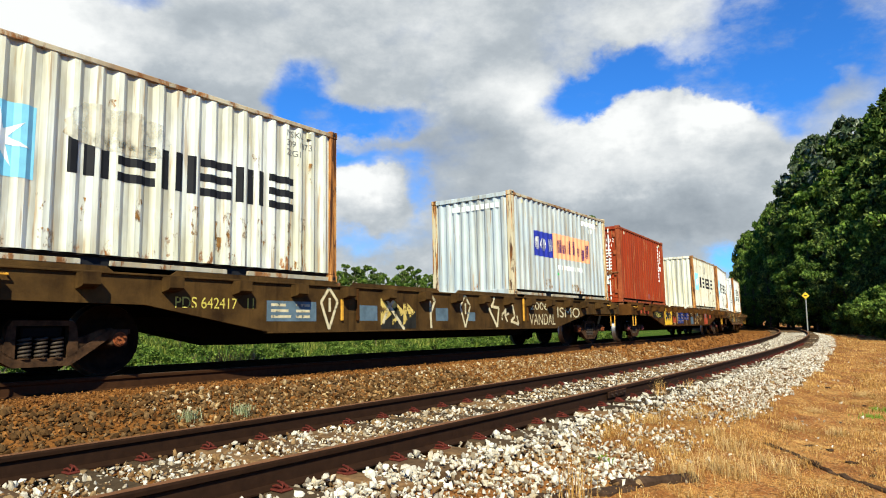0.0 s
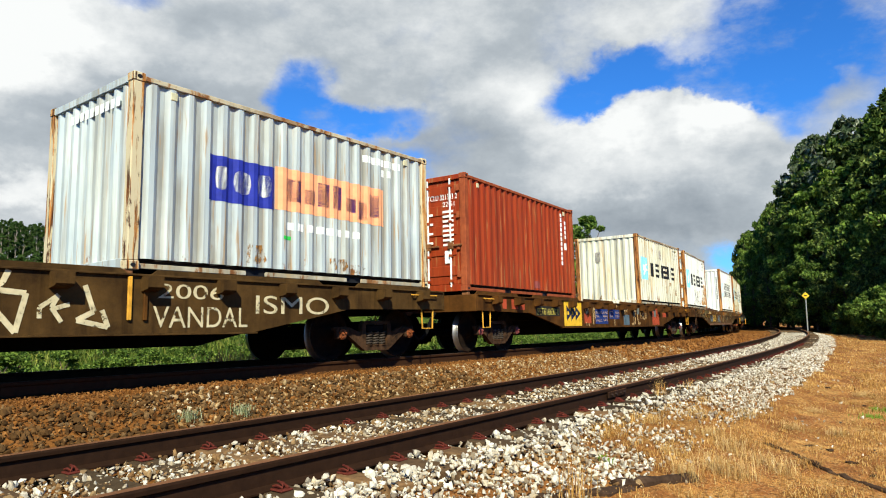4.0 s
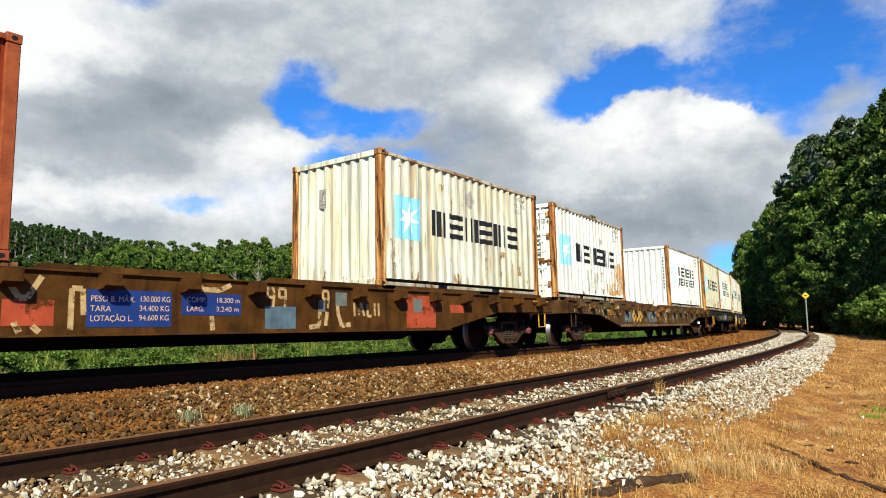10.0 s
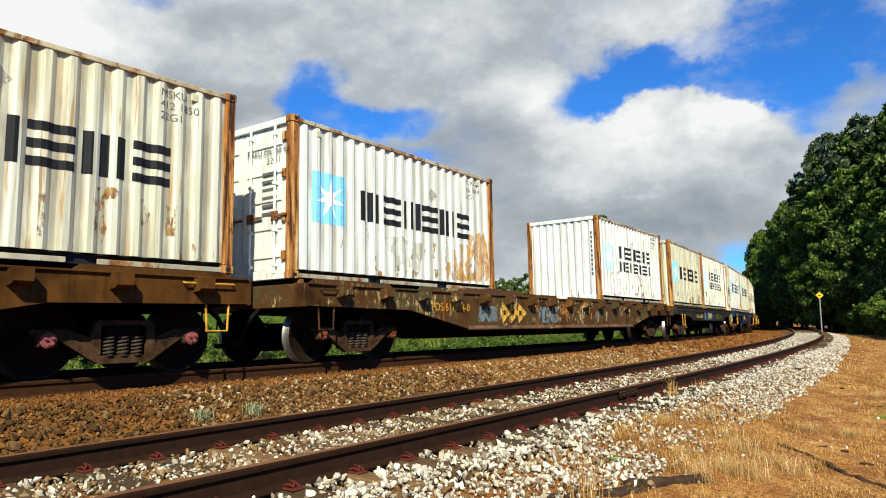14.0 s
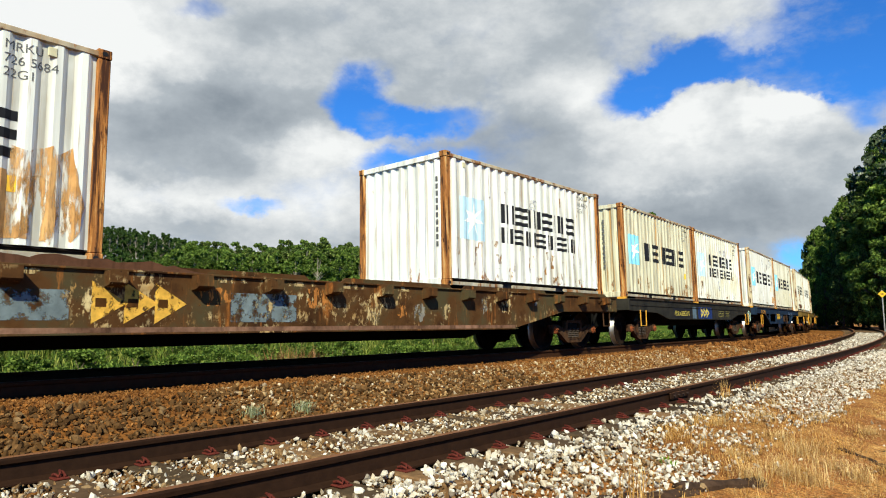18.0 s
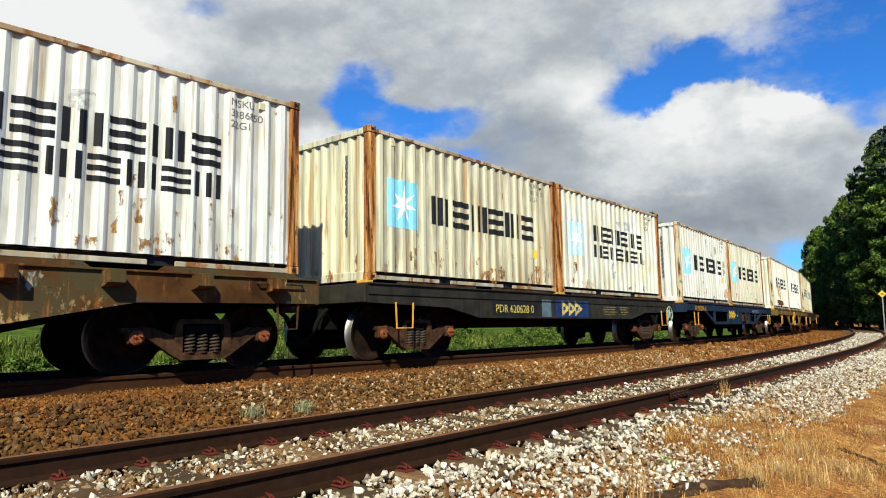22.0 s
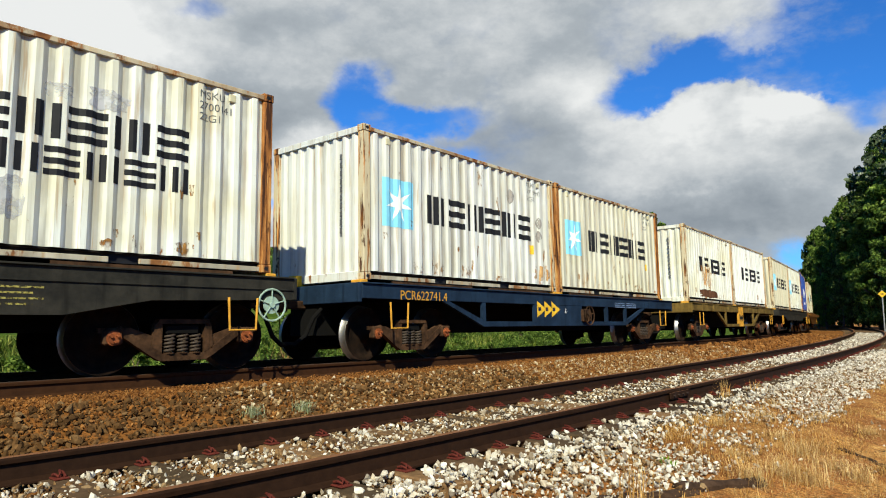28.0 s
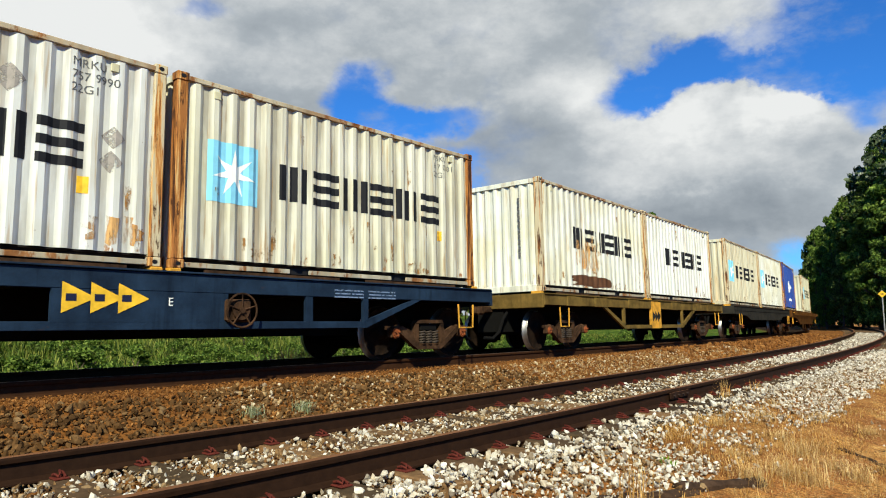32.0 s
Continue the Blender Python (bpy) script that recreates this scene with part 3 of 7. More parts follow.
# ---- ballast stones ----
def rock_bank(count, seed):
    """Angular stones of unit size: an icosahedron pulled about."""
    bm = bmesh.new()
    bmesh.ops.create_icosphere(bm, subdivisions=1, radius=0.5)
    bm.verts.index_update()
    v = np.array([w.co[:] for w in bm.verts])
    f = np.array([[w.index for w in q.verts] for q in bm.faces])
    bm.free()
    rng = np.random.default_rng(seed)
    out = []
    for _ in range(count):
        w = v * rng.uniform(0.6, 1.3, size=(len(v), 1)) * np.array([1.2, rng.uniform(0.5, 0.9), rng.uniform(0.32, 0.65)])
        # one or two flat broken faces
        for _ in range(4):
            d = rng.normal(size=3)
            d /= np.linalg.norm(d)
            h = w @ d
            w = w - np.outer(np.maximum(0, h - 0.24), d)
        out.append(w)
    return out, f


ROCKS, ROCK_F = rock_bank(14, 4)


def turned_points(pts, rng):
    q = rng.normal(size=(len(pts), 4))
    q /= np.linalg.norm(q, axis=1)[:, None]
    return q


def stone_layer(name, spots, sizes, material, seed, parent, label=""):
    """Joins a stone at every spot (x, y, z) into one mesh."""
    rng = np.random.default_rng(seed)
    n = len(spots)
    bank = np.stack(ROCKS)[rng.integers(0, len(ROCKS), n)]
    q = turned_points(spots, rng)
    w, x, y, z = q.T
    rot = np.stack([np.stack([1 - 2 * (y * y + z * z), 2 * (x * y - z * w), 2 * (x * z + y * w)], 1),
                    np.stack([2 * (x * y + z * w), 1 - 2 * (x * x + z * z), 2 * (y * z - x * w)], 1),
                    np.stack([2 * (x * z - y * w), 2 * (y * z + x * w), 1 - 2 * (x * x + y * y)], 1)], 1)
    v = np.einsum("nij,nkj->nki", rot, bank) * sizes[:, None, None] + spots[:, None, :]
    k = v.shape[1]
    f = ROCK_F[None] + (np.arange(n) * k)[:, None, None]
    me = array_mesh(name, v.reshape(-1, 3), f.reshape(-1, 3), material)
    ob = part(name, me, material, parent, label)
    return tagged(ob, kind="stuff")


def array_mesh(name, v, f, material):
    me = bpy.data.meshes.new(name)
    k = f.shape[1]
    me.vertices.add(len(v))
    me.vertices.foreach_set("co", np.asarray(v, np.float32).ravel())
    me.loops.add(f.size)
    me.loops.foreach_set("vertex_index", np.asarray(f, np.int32).ravel())
    me.polygons.add(len(f))
    me.polygons.foreach_set("loop_start", np.arange(0, f.size, k, dtype=np.int32))
    me.polygons.foreach_set("loop_total", np.full(len(f), k, np.int32))
    me.polygons.foreach_set("use_smooth", np.zeros(len(f), bool))
    me.materials.append(material)
    me.update(calc_edges=True)
    return me


def sow(seed, count, s0, s1, u0, u1, size, keep=None, lift=0.0, bias=1.0):
    """Random spots on the ground in a strip along the tracks, with stone sizes. bias > 1 crowds them to the near end."""
    rng = np.random.default_rng(seed)
    s = s0 + (s1 - s0) * rng.uniform(0, 1, count) ** bias
    u = rng.uniform(u0, u1, count)
    spots, sizes = [], []
    for a, b, k, hz in zip(s, u, rng.gamma(6.0, 1 / 6.0, count), rng.uniform(-0.3, 0.35, count)):
        if keep and not keep(a, b):
            continue
        d = min(2.2, max(0.45, k)) * size
        p = on_line(a, b)
        spots.append((p.x, p.y, ground_z(p.x, p.y) + d * hz + lift))
        sizes.append(d)
    return np.array(spots), np.array(sizes)


def off_rails(s, u):
    return min(abs(u - NEAR_U - 0.835), abs(u - NEAR_U + 0.835), abs(u - 0.835), abs(u + 0.835)) > 0.085


def on_sleeper(s, u):
    """True where a sleeper of the side track lies bare."""
    k = (s - 9.13) / SLEEPER_STEP
    if abs(k - round(k)) * SLEEPER_STEP > 0.105:
        return False
    d = min(abs(u - NEAR_U - 0.835), abs(u - NEAR_U + 0.835))
    return d < (0.20 if u < NEAR_U + 0.835 else 0.36) + 0.34 * noise.noise(Vector((round(k) * 3.7, 0.0 if u < NEAR_U else 9.0, 1.0)))


def track_keep(s, u):
    return off_rails(s, u) and not on_sleeper(s, u)


def creep(s, u):
    """How far dry grass has crept into the pale shoulder, 0 to 1."""
    a = smooth(19.6, 20.8, s) * (1 - smooth(23.2, 25.0, s)) * smooth(5.75, 6.5, u)
    return a * (0.92 + 0.6 * noise.noise(Vector((s * 1.1, u * 1.6, 3.0))))


def right_keep(s, u):
    if not off_rails(s, u) or on_sleeper(s, u) or u > white_edge(s):
        return False
    pick = 0.5 + 0.5 * noise.noise(Vector((s * 41.0, u * 37.0, 7.0)))
    thin = smooth(0.55, 0.0, white_edge(s) - u) * (0.5 + 0.5 * noise.noise(Vector((s * 1.7, u * 2.1, 12.0))))
    return pick > 0.66 * max(creep(s, u), thin)


def white_edge(s):
    """Where the pale shoulder gives way to turf."""
    return 7.05 - 0.2 * smooth(30, 45, s) + 0.15 * noise.noise(Vector((s * 0.35, 0, 0))) + 0.22 * noise.noise(Vector((s * 1.3, 4, 0)))


PALE = [(0.14, 0.10, 0.065), (0.70, 0.64, 0.52), (0.33, 0.255, 0.165), (0.80, 0.755, 0.65), (0.46, 0.37, 0.25), (0.74, 0.685, 0.57), (0.19, 0.135, 0.08), (0.62, 0.55, 0.43)]
TAN = [(0.10, 0.054, 0.022), (0.25, 0.145, 0.060), (0.15, 0.072, 0.026), (0.36, 0.24, 0.12), (0.075, 0.040, 0.018), (0.52, 0.42, 0.28)]
SAND = [(0.16, 0.085, 0.030), (0.36, 0.22, 0.090), (0.25, 0.125, 0.042), (0.46, 0.32, 0.16), (0.14, 0.072, 0.030), (0.62, 0.52, 0.36)]
BROWN = [(0.14, 0.050, 0.012), (0.25, 0.098, 0.022), (0.085, 0.032, 0.010), (0.31, 0.14, 0.040), (0.17, 0.072, 0.022)]
UMBER = [(0.038, 0.018, 0.006), (0.098, 0.048, 0.016), (0.145, 0.073, 0.026), (0.046, 0.023, 0.008), (0.11, 0.053, 0.017), (0.21, 0.125, 0.055)]


def build_ballast():
    bed = thing("ballast", "crushed stone bed, white by the side track and rusty brown by the main one", "ballast", None, "", "structure")
    pale = island_mix("pale_ballast_stone", PALE, 0.85, 22.0)
    tan = island_mix("tan_ballast_stone", TAN, 0.9, 22.0)
    brown = island_mix("iron_stained_stone", BROWN, 0.92, 22.0)
    sand = island_mix("sandy_ballast_stone", SAND, 0.9, 22.0)
    umber = island_mix("umber_stone", UMBER, 0.9, 22.0)
    right = right_keep
    jobs = [
        ("white_stones", pale, 1, 36000, 12, 33, 5.25, 8.2, 0.043, right, 1.25),
        ("white_stones", pale, 2, 19000, 32, 70, 5.25, 8.0, 0.054, right, 1.3),
        ("track_stones", pale, 3, 9000, 12, 33, 3.95, 5.60, 0.043, track_keep, 1.2),
        ("track_stones", tan, 4, 13000, 11, 32, 3.9, 5.60, 0.040, track_keep, 1.3),
        ("track_stones", pale, 5, 10500, 32, 70, 4.03, 5.55, 0.054, off_rails, 1.3),
        ("brown_stones", brown, 6, 8500, 10, 34, 1.45, 2.75, 0.041, off_rails, 1.2),
        ("brown_stones", brown, 7, 6000, 32, 66, 0.95, 3.6, 0.095, off_rails, 1.3),
        ("brown_stones", brown, 14, 15000, 11, 34, 0.92, 1.95, 0.024, off_rails, 1.2),
        ("slope_stones", umber, 8, 11000, 10, 24, 1.75, 3.85, 0.064, off_rails, 1.15),
        ("slope_stones", sand, 9, 9500, 18, 38, 1.6, 3.85, 0.050, off_rails, 1.0),
        ("white_stones", pale, 21, 14000, -8, 12.4, 5.25, 8.0, 0.048, right, 1.0),
        ("track_stones", tan, 22, 8000, -8, 12.4, 3.95, 5.60, 0.046, track_keep, 1.0),
        ("slope_stones", umber, 23, 7000, -8, 10.6, 0.95, 3.85, 0.075, off_rails, 1.0),
        ("track_stones", pale, 12, 3800, 13, 40, 5.70, 6.35, 0.052, right_keep, 1.3),
        ("white_stones", tan, 13, 11000, 12, 36, 5.7, 7.3, 0.040, right, 1.2),
        ("scattered_stones", pale, 10, 330, 16, 40, 6.8, 8.6, 0.045, lambda s, u: u > white_edge(s) and noise.noise(Vector((s, u, 0))) > 0.05, 1.2),
    ]
    for name, material, seed, count, s0, s1, u0, u1, size, keep, bias in jobs:
        spots, sizes = sow(seed, count, s0, s1, u0, u1, size, keep, 0.0, bias)
        stone_layer(name, spots + np.array([0, 0, 0.060 if name == "track_stones" else 0.02]), sizes, material, seed, bed)
    # the loose stones nearest the camera, one by one
    loose = island_mix("loose_pale_stone", PALE, 0.85, 22.0, "object")
    banks = [array_mesh("stone", r, ROCK_F, loose) for r in ROCKS]
    rng = random.Random(9)
    spots, sizes = sow(77, 420, 14.5, 21.5, 5.8, 7.6, 0.055, right, 0.02, 1.0)
    for i, (p, d) in enumerate(zip(spots[:280], sizes)):
        ob = part("stone", banks[i % len(banks)], None, bed)
        ob.matrix_basis = Matrix.LocRotScale(Vector(p), Euler((rng.uniform(0, 6), rng.uniform(0, 6), rng.uniform(0, 6))), Vector((d, d, d)))


build_ballast()


# ---- the train ----
SPEED_KEYS = [(0, -15.89), (4, -6.198), (8, 3.677), (12, 13.341), (16, 22.742), (20, 32.26), (24, 41.715), (28, 51.048), (32, 60.371)]


def rolled(t):
    """How far the train has rolled at t seconds."""
    ts = [k[0] for k in SPEED_KEYS]
    vs = [k[1] for k in SPEED_KEYS]
    n = len(ts)
    slope = [(vs[min(i + 1, n - 1)] - vs[max(i - 1, 0)]) / (ts[min(i + 1, n - 1)] - ts[max(i - 1, 0)]) for i in range(n)]
    j = max(0, min(n - 2, int(t // 4)))
    h, w = 4.0, (t - ts[j]) / 4.0
    return ((2 * w**3 - 3 * w**2 + 1) * vs[j] + (w**3 - 2 * w**2 + w) * h * slope[j]
            + (-2 * w**3 + 3 * w**2) * vs[j + 1] + (w**3 - w**2) * h * slope[j + 1])


def car_pose(s, b):
    """The pose of a wagon whose middle is at s and whose bogies are b metres from it: x to the rear, y away from the camera."""
    p0, p1 = on_line(s - b, 0, rail_z(s - b)), on_line(s + b, 0, rail_z(s + b))
    x = (p1 - p0).normalized()
    y = Vector((0, 0, 1)).cross(x).normalized()
    z = x.cross(y)
    m = Matrix((x, y, z)).transposed().to_4x4()
    m.translation = (p0 + p1) / 2
    return m @ pose(0, 0, 0, -0.96, 0, 0)


CL, CW, CH = 6.058, 2.438, 2.591
DEPTH, PITCH = 0.040, 0.2755


def corrugation(x0, x1, pitch):
    """Break points of a trapezoid wave along a wall: (place, depth 0 outside .. 1 inside)."""
    k = max(1, round((x1 - x0) / pitch))
    q = (x1 - x0) / k
    pts = [(x0, 1.0)]
    for i in range(k):
        a = x0 + i * q
        pts += [(a + 0.13 * q, 1.0), (a + 0.37 * q, 0.0), (a + 0.63 * q, 0.0), (a + 0.87 * q, 1.0)]
    pts.append((x1, 1.0))
    return pts


SIDE_WAVE = corrugation(-CL / 2 + 0.16, CL / 2 - 0.16, PITCH)
END_WAVE = corrugation(-CW / 2 + 0.15, CW / 2 - 0.15, 0.25)


def wave_at(wave, x):
    return lerp_table(wave, x)


def wave_wall(wave, z0, z1, place, thick=0.012):
    """place(along, depth, z) -> point."""
    sh = Shape()
    n = len(wave)
    for off in (0.0, thick):
        for z in (z0, z1):
            sh.v += [tuple(place(a, d * DEPTH + off, z)) for a, d in wave]
    for i in range(n - 1):
        sh.f += [(i, i + 1, n + i + 1, n + i), (2 * n + i, 3 * n + i, 3 * n + i + 1, 2 * n + i + 1)]
        sh.f += [(i, 2 * n + i, 2 * n + i + 1, i + 1), (n + i, n + i + 1, 3 * n + i + 1, 3 * n + i)]
    return sh


def drape(bm, lift=0.003, y_face=-CW / 2 + 0.012):
    """Lays a flat bmesh (x along the wall, z up) on the near wall's corrugation."""
    xs = [v.co.x for v in bm.verts]
    if not xs:
        return
    lo, hi = min(xs), max(xs)
    for a, _ in SIDE_WAVE:
        if lo + 1e-4 < a < hi - 1e-4:
            bmesh.ops.bisect_plane(bm, geom=bm.verts[:] + bm.edges[:] + bm.faces[:], plane_co=(a, 0, 0), plane_no=(1, 0, 0), dist=1e-5)
    for v in bm.verts:
        v.co.y = y_face + wave_at(SIDE_WAVE, v.co.x) * DEPTH - lift


def flat_bm(polys):
    """Flat outlines in (x, z) as one bmesh."""
    bm = bmesh.new()
    for poly in polys:
        bm.faces.new([bm.verts.new((x, 0, z)) for x, z in poly])
    bmesh.ops.recalc_face_normals(bm, faces=bm.faces[:])
    return bm


def bm_mesh(name, bm, material):
    for f in bm.faces:
        f.normal_update()
        if f.normal.y > 0:
            f.normal_flip()
    me = bpy.data.meshes.new(name)
    bm.to_mesh(me)
    bm.free()
    me.materials.append(material)
    return me


def text_bm(body, height, x, z, align="LEFT", width=None):
    """Words in the built-in font as a flat bmesh in the x-z plane."""
    cu = bpy.data.curves.new("words", "FONT")
    cu.body, cu.size, cu.align_x, cu.space_line = body, height / 0.72, align, 0.85
    ob = bpy.data.objects.new("words", cu)
    scene.collection.objects.link(ob)
    me = bpy.data.meshes.new_from_object(ob.evaluated_get(bpy.context.evaluated_depsgraph_get()))
    bpy.data.objects.remove(ob)
    bpy.data.curves.remove(cu)
    bm = bmesh.new()
    bm.from_mesh(me)
    bpy.data.meshes.remove(me)
    w = max((v.co.x for v in bm.verts), default=1) - min((v.co.x for v in bm.verts), default=0)
    k = width / w if width else 1.0
    for v in bm.verts:
        v.co = Vector((x + v.co.x * k, 0, z + v.co.y))
    return bm


def quad(x0, x1, z0, z1):
    return [(x0, z0), (x1, z0), (x1, z1), (x0, z1)]


def star_outline(cx, cz, r0, r1, k=7):
    return [(cx + (r0 if i % 2 == 0 else r1) * math.sin(math.pi * i / k), cz + (r0 if i % 2 == 0 else r1) * math.cos(math.pi * i / k)) for i in range(2 * k)]


def glyph_bars(x0, x1, z0, z1, count):
    """Plain bars in place of a trade name: for each glyph a few bars of its stroke's weight."""
    q = (x1 - x0) / count
    h = z1 - z0
    t = 0.215 * h
    out = []
    for i in range(count):
        a, b = x0 + i * q + 0.05 * q, x0 + (i + 1) * q - 0.10 * q
        if i % 2 == 0:
            m = (a + b) / 2
            bars = [quad(a, a + t, z0, z1), quad(m - t / 2, m + t / 2, z0, z1), quad(b - t, b, z0, z1)]
        else:
            bars = [quad(a, b, z0, z0 + t), quad(a, b, z0 + 0.39 * h, z0 + 0.39 * h + t), quad(a, b, z1 - t, z1)]
        out.append(bars)
    return out


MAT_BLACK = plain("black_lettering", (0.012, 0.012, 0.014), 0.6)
MAT_PALE = plain("white_lettering", (0.78, 0.78, 0.74), 0.6, 0, 0.1)
MAT_SKYBLUE = plain("pale_blue_marking", (0.21, 0.54, 0.70), 0.6, 0, 0.1)
MAT_SKYFADED = plain("faded_blue_marking", (0.42, 0.60, 0.68), 0.65, 0, 0.1)
MAT_NAVY = plain("navy_marking", (0.02, 0.03, 0.26), 0.55)
MAT_ORANGE = plain("orange_marking", (0.82, 0.34, 0.17), 0.6, 0, 0.12)
MAT_VIOLET = plain("violet_lettering", (0.10, 0.03, 0.16), 0.6)
MAT_GREY_PRINT = plain("grey_lettering", (0.10, 0.10, 0.10), 0.7)
MAT_YELLOW = plain("yellow_paint", (0.72, 0.42, 0.03), 0.6, 0, 0.25)


def mark(name, polys, material, parent, label=""):
    bm = flat_bm(polys)
    drape(bm)
    return part(name, bm_mesh(name, bm, material), material, parent, label)


def mark_text(name, body, height, x, z, material, parent, width=None, lift=0.004):
    bm = text_bm(body, height, x, z, "LEFT", width)
    drape(bm, lift)
    return part(name, bm_mesh(name, bm, material), material, parent)


def container(label, paint, post, door_front=False, rail=None):
    """A twenty-foot steel box; origin in the middle of its floor."""
    c = thing("shipping_container", label, "container", None, "containers on the train")
    hl, hw = CL / 2, CW / 2
    f = -1.0 if door_front else 1.0
    for y, sg in ((-hw + 0.012, 1.0), (hw - 0.012, -1.0)):
        part("side_panel", wave_wall(SIDE_WAVE, 0.15, CH - 0.10, lambda a, d, z: (a, y + sg * d, z)), paint, c)
    xe = -f * (hl - 0.02)
    part("front_panel", wave_wall(END_WAVE, 0.14, CH - 0.12, lambda a, d, z: (xe + f * d, a, z)), paint, c)
    part("roof", wave_wall(corrugation(-hl + 0.16, hl - 0.16, 0.209), -hw + 0.06, hw - 0.06, lambda a, d, y: (a, y, CH - 0.03 - d * 0.6)), paint, c)
    part("floor", Shape().box(-hl + 0.1, hl - 0.1, -hw + 0.06, hw - 0.06, 0.13, 0.16), MAT_FLOOR_SHADE, c)
    for sy in (-1, 1):
        part("top_rail", Shape().box(-hl + 0.15, hl - 0.15, sy * hw - (0.06 if sy > 0 else 0), sy * hw + (0.06 if sy < 0 else 0), CH - 0.105, CH - 0.035, 0.008), rail or MAT_TOPRAIL, c)
        y0, y1 = sorted((sy * (hw - 0.045), sy * (hw - 0.09)))
        for a, b in ((-hl + 0.15, -1.21), (-0.85, 0.85), (1.21, hl - 0.15)):
            part("bottom_rail", Shape().box(a, b, y0, y1, 0.02, 0.088, 0.006), rail or MAT_RAILCOAT, c)
            # dark strip paints the shadow line between side panel and bottom rail
            part("rail_web", Shape().box(a, b, *sorted((sy * (hw - 0.105), sy * (hw - 0.13))), 0.085, 0.16), MAT_FLOOR_SHADE, c, "dark recessed strip for the shadow gap above the bottom rail")
        for a in (-1.03, 1.03):
            # black plate stands for the shade inside each fork pocket
            part("fork_pocket", Shape().box(a - 0.18, a + 0.18, *sorted((sy * (hw - 0.10), sy * (hw - 0.13))), 0.02, 0.15), MAT_BLACK, c, "fork pocket with a black plate for its shaded inside")
    for sx in (-1, 1):
        a0, a1 = (sx * hl - 0.10, sx * hl) if sx > 0 else (sx * hl, sx * hl + 0.10)
        part("header", Shape().box(a0, a1, -hw + 0.15, hw - 0.15, CH - 0.13, CH - 0.02, 0.008), paint, c)
        part("sill", Shape().box(a0, a1, -hw + 0.15, hw - 0.15, 0.0, 0.15, 0.008), paint, c)
        for sy in (-1, 1):
            x0, x1 = sorted((sx * hl, sx * (hl - 0.165)))
            y0, y1 = sorted((sy * hw, sy * (hw - 0.155)))
            part("corner_post", Shape().box(x0 + 0.006, x1 - 0.006, y0 + 0.006, y1 - 0.006, 0.118, CH - 0.118, 0.012), post, c)
            for z in (0.0, CH - 0.118):
                sh = Shape().box(x0 - 0.002, x1 + 0.002, y0 - 0.002, y1 + 0.002, z, z + 0.118, 0.01)
                ob = part("corner_casting", sh, post, c)
                xm = (x0 + x1) / 2
                yo = sy * (hw + 0.003)
                part("casting_hole", Shape().prism([(xm + 0.035 * math.cos(q * math.pi / 5), z + 0.06 + 0.028 * math.sin(q * math.pi / 5)) for q in range(10)], 1, yo - 0.002, yo + 0.002), MAT_BLACK, ob)
    # doors
    xd = f * (hl - 0.05)
    for sy in (-1, 1):
        y0, y1 = sorted((sy * 0.01, sy * (hw - 0.16)))
        door = part("door", Shape().box(min(xd, xd - f * 0.04), max(xd, xd - f * 0.04), y0, y1, 0.16, CH - 0.14, 0.006), paint, c)
        for k in range(5):
            z = 0.34 + 0.45 * k
            part("door_rib", Shape().box(min(xd, xd + f * 0.022), max(xd, xd + f * 0.022), y0 + 0.10, y1 - 0.10, z, z + 0.22, 0.01), paint, door)
        for q in (0.22, 0.78):
            y = y0 + (y1 - y0) * q
            part("locking_bar", Shape().rod((xd + f * 0.05, y, 0.10), (xd + f * 0.05, y, CH - 0.09), 0.019, 8), MAT_PALE, door, "whitish steel locking bar")
            part("bar_handle", Shape().box(min(xd + f * 0.05, xd + f * 0.075), max(xd + f * 0.05, xd + f * 0.075), y - 0.30, y + 0.03, 0.98, 1.02, 0.006).box(min(xd + f * 0.03, xd + f * 0.07), max(xd + f * 0.03, xd + f * 0.07), y - 0.07, y + 0.07, 0.92, 1.08, 0.006), MAT_RUSTY, door)
            for z in (0.2, 0.75, 1.5, 2.3):
                part("bar_bracket", Shape().box(min(xd + f * 0.0, xd + f * 0.075), max(xd, xd + f * 0.075), y - 0.04, y + 0.04, z, z + 0.06, 0.004), paint, door)
        for z in (0.3, 0.9, 1.6, 2.2):
            part("hinge", Shape().box(min(xd, xd + f * 0.05), max(xd, xd + f * 0.05), sy * (hw - 0.20) - 0.04, sy * (hw - 0.20) + 0.04, z, z + 0.14, 0.006), post, door)
    return c


MAT_RAILCOAT = worn_paint("bottom_rail_paint", (0.52, 0.48, 0.38), (0.36, 0.28, 0.17), 0.8, 0.5, 2.2, low=0.0)
# floor underside, and the painted shadow strip above the bottom rails
MAT_FLOOR_SHADE = plain("underside_and_shadow_black", (0.016, 0.012, 0.010), 0.9)
MAT_RUSTY = rust_metal("bare_rust", (0.09, 0.035, 0.016), (0.26, 0.11, 0.045))
MAT_POST = post_paint("rusted_corner_steel", (0.50, 0.42, 0.27), 2.0, 0.48)
MAT_POST_B = post_paint("rusted_corner_coat", (0.30, 0.115, 0.030), 6.0)
MAT_TOPRAIL = worn_paint("top_rail_paint", (0.46, 0.40, 0.28), (0.24, 0.13, 0.055), 0.95, 0.5, 4.4, low=0.0)
MAT_POST_RED = rust_metal("red_corner_steel", (0.19, 0.040, 0.018), (0.34, 0.085, 0.03), 5.0, 4.0)


